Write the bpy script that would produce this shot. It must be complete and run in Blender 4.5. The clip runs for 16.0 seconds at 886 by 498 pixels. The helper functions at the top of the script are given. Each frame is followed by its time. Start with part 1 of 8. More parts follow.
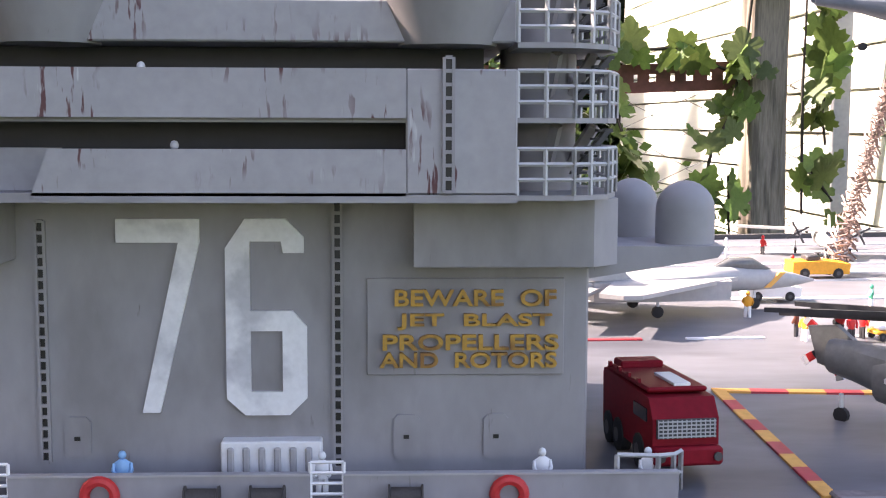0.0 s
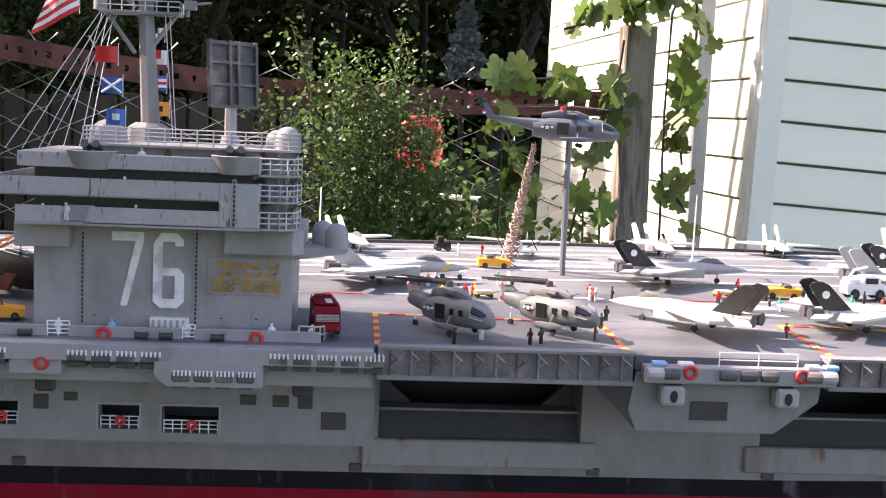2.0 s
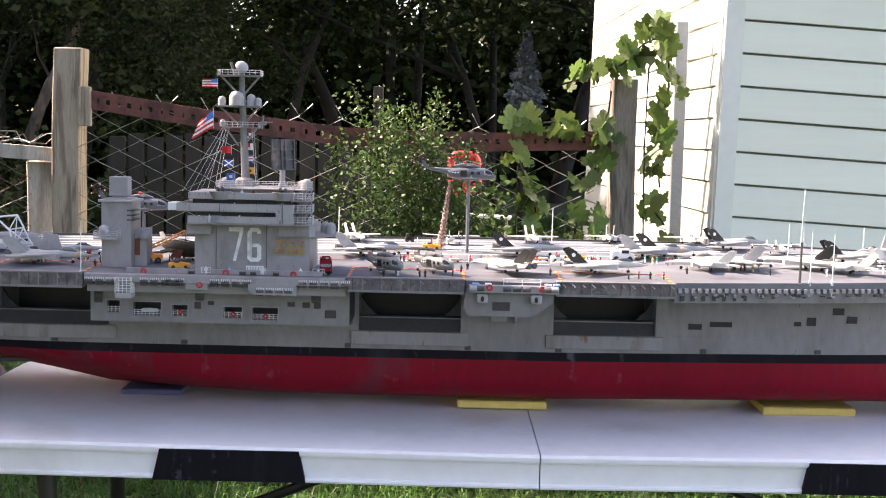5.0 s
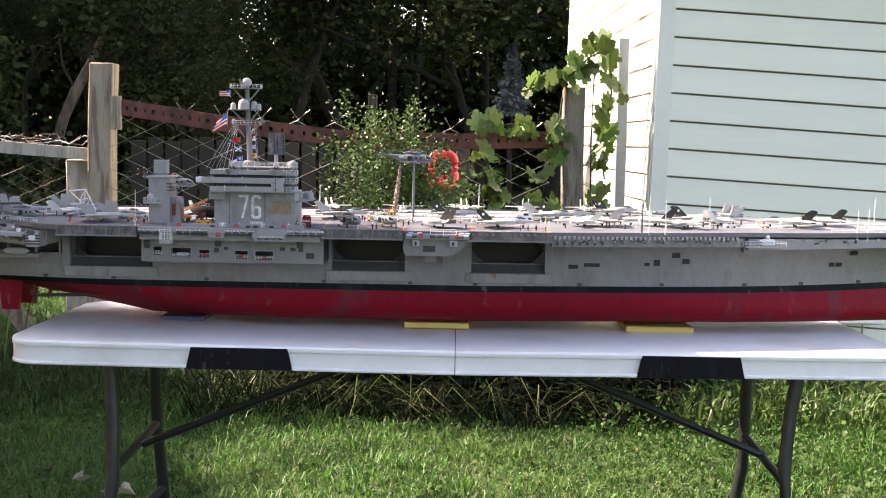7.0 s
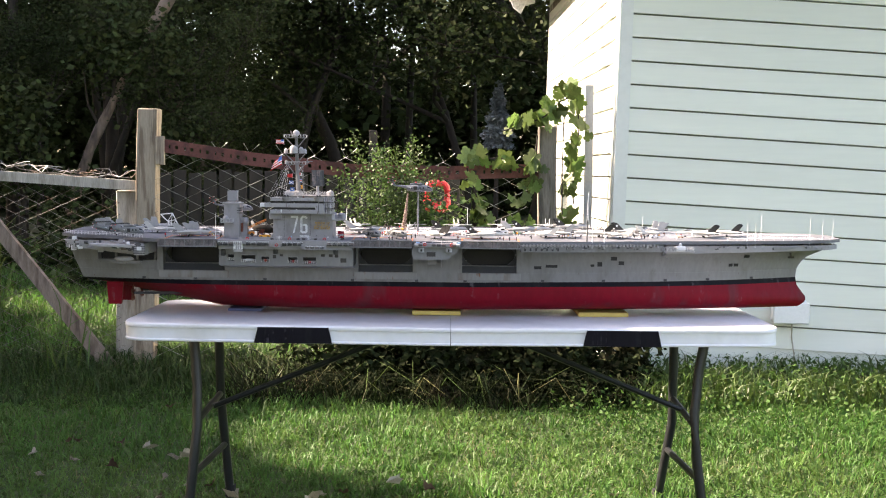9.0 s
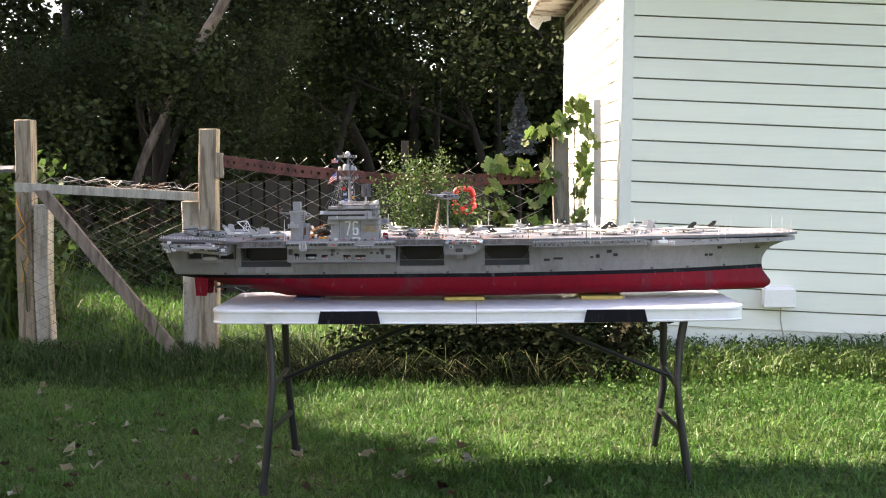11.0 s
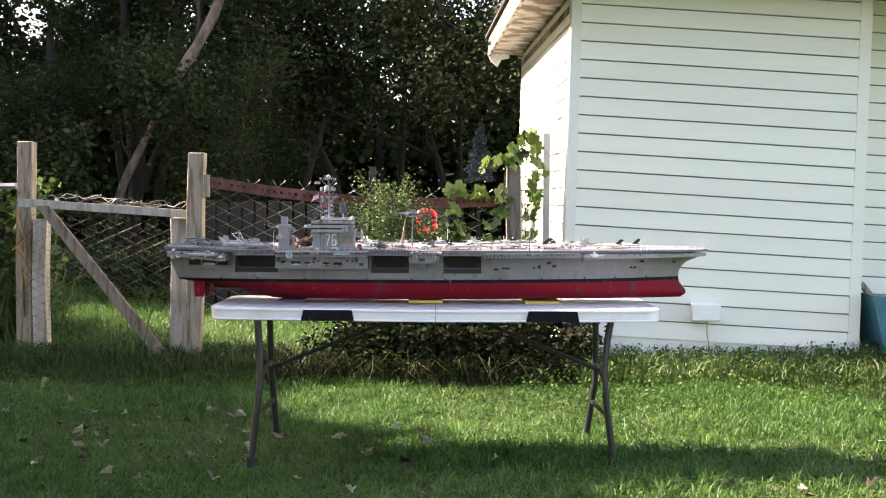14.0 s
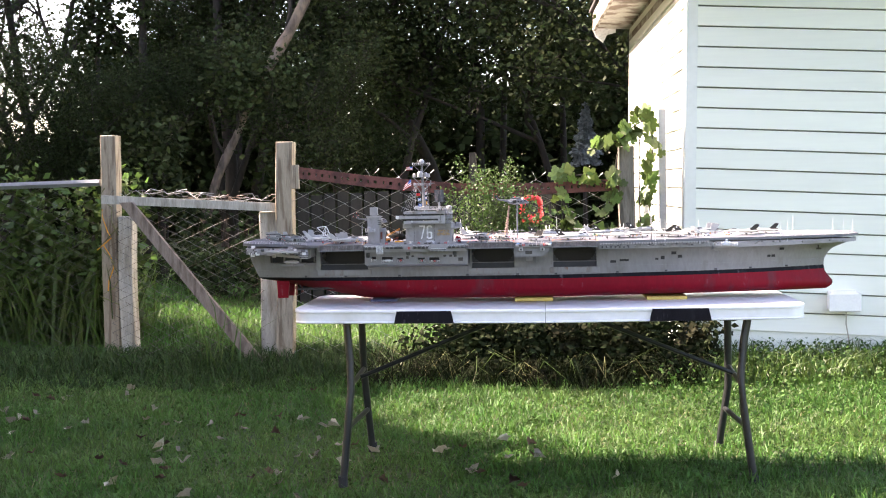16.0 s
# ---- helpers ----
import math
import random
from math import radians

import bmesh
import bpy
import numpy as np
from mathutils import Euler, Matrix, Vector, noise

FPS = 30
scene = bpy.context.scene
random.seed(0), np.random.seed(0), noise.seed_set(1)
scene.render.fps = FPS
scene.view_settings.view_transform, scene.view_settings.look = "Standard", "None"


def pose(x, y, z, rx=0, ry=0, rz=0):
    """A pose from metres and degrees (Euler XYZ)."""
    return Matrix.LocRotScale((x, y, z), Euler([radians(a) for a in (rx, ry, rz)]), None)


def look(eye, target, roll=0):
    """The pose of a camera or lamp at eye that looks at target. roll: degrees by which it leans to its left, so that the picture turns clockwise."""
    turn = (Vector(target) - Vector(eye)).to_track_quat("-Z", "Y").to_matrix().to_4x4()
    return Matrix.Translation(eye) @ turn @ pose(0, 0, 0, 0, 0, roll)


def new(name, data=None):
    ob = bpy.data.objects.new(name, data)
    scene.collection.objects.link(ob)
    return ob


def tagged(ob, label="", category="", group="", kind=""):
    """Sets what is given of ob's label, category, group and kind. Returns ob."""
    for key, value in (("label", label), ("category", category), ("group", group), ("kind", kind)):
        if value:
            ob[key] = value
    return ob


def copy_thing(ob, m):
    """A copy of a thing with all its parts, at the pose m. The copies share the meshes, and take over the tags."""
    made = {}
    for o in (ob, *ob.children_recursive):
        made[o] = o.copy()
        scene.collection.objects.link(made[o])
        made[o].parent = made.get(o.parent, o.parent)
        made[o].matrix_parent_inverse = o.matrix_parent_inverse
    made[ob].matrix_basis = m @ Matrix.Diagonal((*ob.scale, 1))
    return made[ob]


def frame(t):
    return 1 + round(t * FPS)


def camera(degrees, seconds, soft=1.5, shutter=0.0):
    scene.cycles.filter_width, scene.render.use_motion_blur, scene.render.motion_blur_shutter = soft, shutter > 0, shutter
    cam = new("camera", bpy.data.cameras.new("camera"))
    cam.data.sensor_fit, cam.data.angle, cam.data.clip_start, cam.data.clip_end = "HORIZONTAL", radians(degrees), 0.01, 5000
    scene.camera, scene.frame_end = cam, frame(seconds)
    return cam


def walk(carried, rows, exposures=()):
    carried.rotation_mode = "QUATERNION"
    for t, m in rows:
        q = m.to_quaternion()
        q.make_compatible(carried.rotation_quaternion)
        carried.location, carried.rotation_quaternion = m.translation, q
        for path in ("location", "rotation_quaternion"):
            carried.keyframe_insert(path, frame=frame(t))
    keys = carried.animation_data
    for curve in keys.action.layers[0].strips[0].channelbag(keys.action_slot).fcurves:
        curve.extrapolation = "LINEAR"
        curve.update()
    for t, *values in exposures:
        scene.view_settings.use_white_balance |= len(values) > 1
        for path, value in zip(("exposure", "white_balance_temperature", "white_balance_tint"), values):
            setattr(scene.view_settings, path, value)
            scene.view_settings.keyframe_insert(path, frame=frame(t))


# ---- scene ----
cam = camera(40.5, 16.0, soft=1.1)
PATH = [
    (0, (-0.385, -0.202, 0.978), (-0.309, 1.786, 0.769), 0.2),
    (0.5, (-0.389, -0.285, 0.985), (-0.305, 1.707, 0.818), 0.6),
    (1, (-0.4, -0.401, 0.997), (-0.26, 1.588, 0.835), 0.6),
    (1.5, (-0.364, -0.533, 1.017), (-0.15, 1.446, 0.821), 1.5),
    (2, (-0.3, -0.698, 1.039), (-0.144, 1.284, 0.817), 2.5),
    (2.5, (-0.277, -0.831, 1.076), (-0.236, 1.156, 0.849), 0.7),
    (3, (-0.286, -0.97, 1.088), (-0.274, 1.02, 0.888), 0.6),
    (3.5, (-0.267, -1.139, 1.104), (-0.233, 0.851, 0.905), -0.1),
    (6, (-0.062, -1.996, 1.086), (-0.088, -0.005, 0.904), 2.0),
    (6.5, (-0.038, -2.185, 1.082), (-0.079, -0.196, 0.881), 0.8),
    (7, (-0.003, -2.386, 1.068), (-0.024, -0.394, 0.892), 1.0),
    (7.5, (0.04, -2.636, 1.084), (-0.027, -0.641, 0.951), 0.1),
    (8, (0.025, -2.866, 1.101), (-0.037, -0.867, 1.048), 0.8),
    (8.5, (-0.018, -3.127, 1.083), (-0.047, -1.129, 0.996), 2.5),
    (9, (-0.014, -3.291, 1.085), (-0.02, -1.295, 0.955), 0.6),
    (11.5, (0.011, -4.24, 1.136), (-0.047, -2.245, 1.009), -0.5),
    (12, (0.069, -4.385, 1.146), (-0.016, -2.389, 1.059), 1.0),
    (12.5, (0.068, -4.566, 1.144), (-0.029, -2.57, 1.06), 0.8),
    (13, (0.022, -4.727, 1.146), (-0.064, -2.73, 1.094), -0.0),
    (13.5, (-0.006, -4.853, 1.127), (-0.042, -2.854, 1.066), 0.3),
    (14, (0.007, -4.827, 1.099), (0.016, -2.829, 1.016), 0.4),
    (14.5, (0.013, -4.739, 1.088), (0.041, -2.742, 0.981), -0.1),
    (15, (0.054, -4.606, 1.067), (0.037, -2.608, 0.97), -0.7),
    (15.5, (0.056, -4.438, 1.077), (-0.051, -2.443, 0.974), -0.5),
    (16, (-0.012, -4.267, 1.088), (-0.175, -2.277, 0.987), -1.1),
]
walk(cam, [(t, look(eye, target, roll)) for t, eye, target, roll in PATH], [(0.0, 2.38, 7450, 27), (2.0, 2.08, 7450, 26), (3.0, 2.06, 7450, 25), (3.7, 2.16, 7500, 25), (7.0, 2.18, 7800, 22), (9.0, 2.30, 7900, 21), (12.5, 2.38, 8000, 22), (14.5, 2.36, 7750, 23), (16.0, 2.68, 7500, 25)])

# ---- sky and sun ----
SUN_TO = Vector((1.27, -0.32, -1.0)).normalized()          # the way the sunlight travels
SUN_EL = math.asin(-SUN_TO.z)
SUN_AZ = math.atan2(-SUN_TO.x, -SUN_TO.y)                    # bearing of the sun from +y towards +x
world = bpy.data.worlds.new("sky")
scene.world = world
world.use_nodes = True
wn = world.node_tree
sky = wn.nodes.new("ShaderNodeTexSky")
sky.sky_type, sky.sun_disc = "NISHITA", False
sky.sun_elevation, sky.sun_rotation = SUN_EL, SUN_AZ
sky.dust_density, sky.ozone_density = 2.0, 1.0
wn.links.new(sky.outputs[0], wn.nodes["Background"].inputs[0])
wn.nodes["Background"].inputs[1].default_value = 0.125
sun_lamp = bpy.data.lights.new("sun", "SUN")
sun_lamp.energy, sun_lamp.angle, sun_lamp.color = 5.0, radians(0.6), (1.0, 0.95, 0.86)
sun_ob = new("sun", sun_lamp)
sun_ob.matrix_world = look((-14, 3.5, 14), Vector((-14, 3.5, 14)) + SUN_TO)

# ---- materials ----
def mat(name, c, rough=0.6, metal=0.0, var=0.12, scale=8.0, bump=0.0, bscale=None, c2=None, mix=0.0,
        mscale=None, island=0.0, stretch=(1, 1, 1), translucent=0.0, spec=0.5, edge=0.12):
    """Procedural surface: colour broken up at two scales, stain colour c2 in patches, fine relief."""
    m = bpy.data.materials.new(name)
    m.use_nodes = True
    nt = m.node_tree
    n, ln = nt.nodes, nt.links
    b = n["Principled BSDF"]
    co = n.new("ShaderNodeTexCoord")
    mp = n.new("ShaderNodeMapping")
    mp.inputs["Scale"].default_value = stretch
    ln.new(co.outputs["Object"], mp.inputs[0])

    def noise_tex(s, detail=4.0):
        t = n.new("ShaderNodeTexNoise")
        t.inputs["Scale"].default_value, t.inputs["Detail"].default_value = s, detail
        ln.new(mp.outputs[0], t.inputs["Vector"])
        return t

    big, fine = noise_tex(scale, 3.0), noise_tex(scale * 9, 5.0)
    add = n.new("ShaderNodeMath"); add.operation = "ADD"
    ln.new(big.outputs["Fac"], add.inputs[0]); ln.new(fine.outputs["Fac"], add.inputs[1])
    rng = n.new("ShaderNodeMapRange")
    rng.inputs["From Min"].default_value, rng.inputs["From Max"].default_value = 0.65, 1.35
    rng.inputs["To Min"].default_value, rng.inputs["To Max"].default_value = 1 - var, 1 + var
    ln.new(add.outputs[0], rng.inputs["Value"])
    base = n.new("ShaderNodeMix"); base.data_type = "RGBA"; base.blend_type = "MIX"
    base.inputs[6].default_value = (*c, 1)
    base.inputs[7].default_value = (*(c2 or c), 1)
    if mix > 0:
        pt = noise_tex(mscale or scale * 0.6, 6.0)
        r2 = n.new("ShaderNodeMapRange")
        r2.inputs["From Min"].default_value, r2.inputs["From Max"].default_value = 0.62 - mix * 0.3, 0.62 - mix * 0.3 + edge
        ln.new(pt.outputs["Fac"], r2.inputs["Value"]); ln.new(r2.outputs[0], base.inputs[0])
    else:
        base.inputs[0].default_value = 0.0
    mul = n.new("ShaderNodeMix"); mul.data_type = "RGBA"; mul.blend_type = "MULTIPLY"
    mul.inputs[0].default_value = 1.0
    ln.new(base.outputs[2], mul.inputs[6]); ln.new(rng.outputs[0], mul.inputs[7])
    col = mul.outputs[2]
    if island > 0:
        geo, obi = n.new("ShaderNodeNewGeometry"), n.new("ShaderNodeObjectInfo")
        sm = n.new("ShaderNodeMath"); sm.operation = "ADD"
        ln.new(geo.outputs["Random Per Island"], sm.inputs[0]); ln.new(obi.outputs["Random"], sm.inputs[1])
        fr = n.new("ShaderNodeMath"); fr.operation = "FRACT"; ln.new(sm.outputs[0], fr.inputs[0])
        hs = n.new("ShaderNodeHueSaturation")
        vr = n.new("ShaderNodeMapRange")
        vr.inputs["To Min"].default_value, vr.inputs["To Max"].default_value = 1 - island, 1 + island
        hr = n.new("ShaderNodeMapRange")
        hr.inputs["To Min"].default_value, hr.inputs["To Max"].default_value = 0.5 - island * 0.05, 0.5 + island * 0.03
        ln.new(fr.outputs[0], vr.inputs["Value"]); ln.new(fr.outputs[0], hr.inputs["Value"])
        ln.new(vr.outputs[0], hs.inputs["Value"]); ln.new(hr.outputs[0], hs.inputs["Hue"])
        ln.new(col, hs.inputs["Color"]); col = hs.outputs[0]
    ln.new(col, b.inputs["Base Color"])
    b.inputs["Roughness"].default_value, b.inputs["Metallic"].default_value = rough, metal
    b.inputs["Specular IOR Level"].default_value = spec
    if bump > 0:
        bt = noise_tex(bscale or scale * 6, 6.0)
        bn = n.new("ShaderNodeBump")
        bn.inputs["Strength"].default_value, bn.inputs["Distance"].default_value = min(1.0, bump * 100), bump
        ln.new(bt.outputs["Fac"], bn.inputs["Height"]); ln.new(bn.outputs[0], b.inputs["Normal"])
    if translucent > 0:
        tr = n.new("ShaderNodeBsdfTranslucent"); ln.new(col, tr.inputs[0])
        ms = n.new("ShaderNodeMixShader"); ms.inputs[0].default_value = translucent
        ln.new(b.outputs[0], ms.inputs[1]); ln.new(tr.outputs[0], ms.inputs[2])
        ln.new(ms.outputs[0], n["Material Output"].inputs[0])
    return m


M = {}
def M_(key, *a, **k):
    M[key] = mat(key, *a, **k)

M_("ship_grey", (0.28, 0.273, 0.285), 0.62, var=0.07, scale=22, bump=0.0002, bscale=500, c2=(0.25, 0.25, 0.26), mix=0.22, mscale=30)
M_("island_grey", (0.295, 0.283, 0.296), 0.6, var=0.10, scale=26, bump=0.00015, bscale=500, c2=(0.235, 0.222, 0.23), mix=0.35, mscale=38, stretch=(1, 1, 0.5))
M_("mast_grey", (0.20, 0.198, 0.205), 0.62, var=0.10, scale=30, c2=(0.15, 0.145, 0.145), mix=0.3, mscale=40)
M_("ship_light", (0.37, 0.36, 0.37), 0.6, var=0.08, scale=30, c2=(0.33, 0.31, 0.29), mix=0.2, mscale=60)
M_("hull_grey", (0.218, 0.214, 0.219), 0.6, spec=0.3, var=0.12, scale=14, c2=(0.178, 0.170, 0.164), mix=0.22, mscale=20, stretch=(1, 1, 0.35))
M_("hull_red", (0.205, 0.004, 0.014), 0.55, spec=0.15, var=0.14, scale=12, c2=(0.15, 0.02, 0.03), mix=0.2, mscale=16, stretch=(1, 1, 0.25))
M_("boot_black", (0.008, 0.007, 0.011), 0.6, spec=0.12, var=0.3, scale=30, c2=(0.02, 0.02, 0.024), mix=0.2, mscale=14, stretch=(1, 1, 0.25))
M_("ledge_grey", (0.245, 0.242, 0.246), 0.6, spec=0.3, var=0.12, scale=16, c2=(0.16, 0.11, 0.085), mix=0.22, mscale=22, stretch=(1, 1, 0.2), edge=0.2)
M_("deck_grey", (0.138, 0.143, 0.162), 0.55, var=0.2, scale=14, bump=0.0003, bscale=900, c2=(0.085, 0.086, 0.100), mix=0.35, mscale=18, stretch=(0.35, 1, 1))
M_("line_white", (0.75, 0.75, 0.75), 0.6, var=0.15, scale=40, c2=(0.45, 0.45, 0.46), mix=0.25, mscale=70)
M_("line_red", (0.50, 0.05, 0.06), 0.6, var=0.15, scale=40)
M_("line_yellow", (0.72, 0.36, 0.08), 0.6, var=0.15, scale=40)
# Near-black that paints the unlit hangar depth; the bow ports share it.
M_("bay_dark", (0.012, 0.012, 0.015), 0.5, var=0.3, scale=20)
# Slate paint of the bay frames; on recessed walls it stands in for shade.
M_("slate_and_shade", (0.036, 0.039, 0.052), 0.5, var=0.15, scale=20)
M_("sill_slate", (0.062, 0.066, 0.078), 0.55, var=0.15, scale=20, c2=(0.07, 0.07, 0.078), mix=0.3, mscale=30)
M_("lift_edge_grey", (0.135, 0.120, 0.122), 0.7, var=0.3, scale=60, c2=(0.225, 0.185, 0.185), mix=0.45, mscale=50)
M_("elev_side", (0.085, 0.083, 0.088), 0.7, var=0.3, scale=60, c2=(0.17, 0.13, 0.13), mix=0.4, mscale=60)
M_("rail_grey", (0.46, 0.46, 0.47), 0.55, var=0.05, scale=30)
M_("white_paint", (0.74, 0.74, 0.76), 0.55, var=0.1, scale=60, c2=(0.52, 0.52, 0.55), mix=0.35, mscale=70)
M_("figure_white", (0.75, 0.75, 0.76), 0.6, var=0.05, scale=100)
M_("gold_letter", (0.48, 0.26, 0.04), 0.5, var=0.2, scale=120, c2=(0.26, 0.12, 0.025), mix=0.3, mscale=150)
M_("rust", (0.16, 0.045, 0.025), 0.8, var=0.3, scale=80)
M_("truck_red", (0.20, 0.006, 0.014), 0.6, spec=0.15, var=0.15, scale=60)
M_("buoy_red", (0.55, 0.03, 0.03), 0.5, var=0.15, scale=100)
M_("rubber", (0.018, 0.018, 0.019), 0.8, var=0.2, scale=60)
M_("dark_metal", (0.05, 0.05, 0.055), 0.5, var=0.25, scale=60)
M_("brown_reel", (0.045, 0.040, 0.038), 0.6, var=0.3, scale=200)
M_("jet_grey", (0.35, 0.35, 0.35), 0.45, var=0.1, scale=50, c2=(0.30, 0.31, 0.31), mix=0.3, mscale=60)
M_("jet_white", (0.52, 0.515, 0.49), 0.45, var=0.08, scale=50, c2=(0.50, 0.50, 0.49), mix=0.25, mscale=60)
M_("jet_black", (0.012, 0.012, 0.013), 0.4, var=0.2, scale=50)
M_("heli_grey", (0.17, 0.178, 0.178), 0.5, var=0.2, scale=60, c2=(0.13, 0.135, 0.13), mix=0.4, mscale=60)
M_("heli_blue", (0.098, 0.112, 0.135), 0.45, var=0.1, scale=60)
M_("glass_dark", (0.02, 0.022, 0.028), 0.12, var=0.2, scale=40)
M_("canopy_smoke", (0.12, 0.125, 0.125), 0.22, var=0.2, scale=60)
M_("olive", (0.020, 0.018, 0.014), 0.7, spec=0.2, var=0.3, scale=60, c2=(0.05, 0.03, 0.018), mix=0.3, mscale=40)
M_("orange", (0.75, 0.25, 0.03), 0.5, var=0.12, scale=80)
M_("yellow", (0.78, 0.34, 0.025), 0.5, var=0.12, scale=80)
M_("blue", (0.03, 0.12, 0.42), 0.5, var=0.1, scale=80)
M_("pale_blue", (0.22, 0.45, 0.72), 0.5, var=0.1, scale=80)
M_("red", (0.62, 0.02, 0.02), 0.5, var=0.1, scale=80)
M_("green", (0.05, 0.35, 0.22), 0.5, var=0.1, scale=80)
M_("copper_chain", (0.26, 0.19, 0.17), 0.5, 0.3, var=0.4, scale=300)
M_("table_plastic", (0.80, 0.80, 0.82), 0.42, var=0.05, scale=6, bump=0.0002, bscale=420, c2=(0.70, 0.69, 0.68), mix=0.2, mscale=5)
M_("leg_steel", (0.020, 0.022, 0.024), 0.38, 0.3, var=0.2, scale=30)
M_("pad_yellow", (0.62, 0.47, 0.13), 0.7, var=0.1, scale=40)
M_("pad_blue", (0.065, 0.075, 0.15), 0.6, var=0.1, scale=40)
M_("siding", (0.81, 0.832, 0.745), 0.5, var=0.035, scale=2.0, bump=0.0004, bscale=60, stretch=(0.2, 0.2, 3), island=0.035)
# Wall core colour that stands in for the shadow under each clapboard.
M_("lap_shade", (0.26, 0.27, 0.24), 0.9, var=0.2, scale=6)
M_("trim_white", (0.76, 0.78, 0.74), 0.5, var=0.05, scale=3)
M_("soffit", (0.17, 0.125, 0.10), 0.85, var=0.25, scale=5, c2=(0.46, 0.43, 0.39), mix=0.6, mscale=6)
M_("roof", (0.06, 0.055, 0.055), 0.9, var=0.3, scale=20, bump=0.003)
M_("plastic_white", (0.88, 0.88, 0.88), 0.35, var=0.05, scale=10)
M_("post_wood", (0.37, 0.305, 0.235), 0.85, var=0.3, scale=10, bump=0.002, bscale=60, stretch=(4, 4, 0.35), c2=(0.20, 0.15, 0.11), mix=0.45, mscale=12)
M_("post_grey", (0.25, 0.215, 0.18), 0.9, var=0.35, scale=10, bump=0.003, bscale=50, stretch=(4, 4, 0.35), c2=(0.10, 0.085, 0.07), mix=0.5, mscale=10)
M_("board_grey", (0.024, 0.023, 0.022), 0.9, var=0.3, scale=8, bump=0.002, stretch=(4, 4, 0.3), island=0.25)
M_("peeling_white", (0.46, 0.43, 0.38), 0.85, var=0.3, scale=24, c2=(0.27, 0.235, 0.19), mix=0.55, mscale=22, bump=0.0015, stretch=(1, 1, 0.16), edge=0.25)
M_("rusty_beam", (0.17, 0.06, 0.05), 0.8, var=0.3, scale=9, c2=(0.09, 0.035, 0.03), mix=0.5, mscale=14, bump=0.002)
M_("wire", (0.30, 0.31, 0.30), 0.45, 0.6, var=0.25, scale=20, c2=(0.22, 0.16, 0.12), mix=0.25)
M_("wire_dark", (0.13, 0.125, 0.12), 0.6, 0.4, var=0.25, scale=20, c2=(0.10, 0.06, 0.04), mix=0.4)
M_("galvanised", (0.33, 0.35, 0.38), 0.5, 0.2, var=0.12, scale=10, c2=(0.36, 0.36, 0.36), mix=0.3)
M_("brace_wood", (0.26, 0.20, 0.165), 0.85, var=0.3, scale=10, bump=0.002, bscale=60, stretch=(4, 4, 0.6), c2=(0.14, 0.10, 0.08), mix=0.4)
M_("display_grey", (0.15, 0.16, 0.18), 0.45, 0.3, var=0.12, scale=10)
M_("steel_pole", (0.27, 0.28, 0.30), 0.45, 0.4, var=0.12, scale=10)
M_("soil", (0.040, 0.070, 0.019), 0.95, var=0.35, scale=3.0, bump=0.01, bscale=30, c2=(0.066, 0.077, 0.029), mix=0.35, mscale=1.2)
M_("grass", (0.064, 0.158, 0.032), 0.5, var=0.2, scale=1.2, island=0.45, translucent=0.46, c2=(0.098, 0.188, 0.047), mix=0.5, mscale=0.9, spec=0.35)
M_("dry_grass", (0.19, 0.19, 0.08), 0.6, var=0.2, scale=2, island=0.35, translucent=0.3)
M_("tall_grass", (0.070, 0.125, 0.028), 0.5, var=0.2, scale=2, island=0.35, translucent=0.35)
M_("tree_leaf", (0.036, 0.054, 0.020), 0.7, var=0.3, scale=0.5, island=0.42, translucent=0.07, spec=0.12)
M_("tree_leaf_b", (0.038, 0.054, 0.020), 0.7, var=0.3, scale=0.5, island=0.42, translucent=0.07, spec=0.12)
M_("autumn_leaf", (0.18, 0.075, 0.015), 0.6, var=0.25, scale=0.5, island=0.4, translucent=0.3)
M_("shrub_leaf", (0.068, 0.122, 0.034), 0.5, var=0.2, scale=3, island=0.35, translucent=0.4)
M_("vine_leaf", (0.112, 0.178, 0.048), 0.45, var=0.2, scale=6, island=0.4, translucent=0.4)
M_("fallen_leaf", (0.36, 0.33, 0.26), 0.75, var=0.25, scale=30, island=0.45)
M_("fallen_brown", (0.10, 0.055, 0.035), 0.75, var=0.25, scale=30, island=0.4)
M_("bark", (0.034, 0.028, 0.022), 0.9, var=0.35, scale=4, bump=0.01, bscale=14, stretch=(1, 1, 0.3))
M_("bark_pale", (0.19, 0.15, 0.12), 0.9, var=0.35, scale=4, bump=0.012, bscale=18, stretch=(1, 1, 0.35), c2=(0.055, 0.045, 0.038), mix=0.62, mscale=11, edge=0.2)
M_("spruce_leaf", (0.22, 0.26, 0.28), 0.6, var=0.2, scale=2, island=0.3, translucent=0.2)
# Weed green lowered so the colour itself holds the shade along the fence.
M_("undergrowth_shade", (0.019, 0.027, 0.011), 0.8, var=0.3, scale=4, island=0.4, translucent=0.06, spec=0.06, c2=(0.025, 0.025, 0.013), mix=0.35, mscale=6)
M_("gate_blade", (0.036, 0.074, 0.019), 0.55, var=0.25, scale=3, island=0.4, translucent=0.3, spec=0.25)
M_("weed_leaf", (0.048, 0.105, 0.022), 0.6, var=0.2, scale=3, island=0.35, translucent=0.25, spec=0.2)
M_("ring_red", (0.62, 0.035, 0.045), 0.45, var=0.12, scale=10)
M_("tarp_teal", (0.02, 0.14, 0.20), 0.4, var=0.2, scale=6)

# ---- mesh helpers ----
def thing(name, label, category, group="", kind="", at=(0, 0, 0)):
    ob = new(name)
    ob.empty_display_size = 0.02
    ob.matrix_basis = pose(*at)
    return tagged(ob, label, category, group, kind)

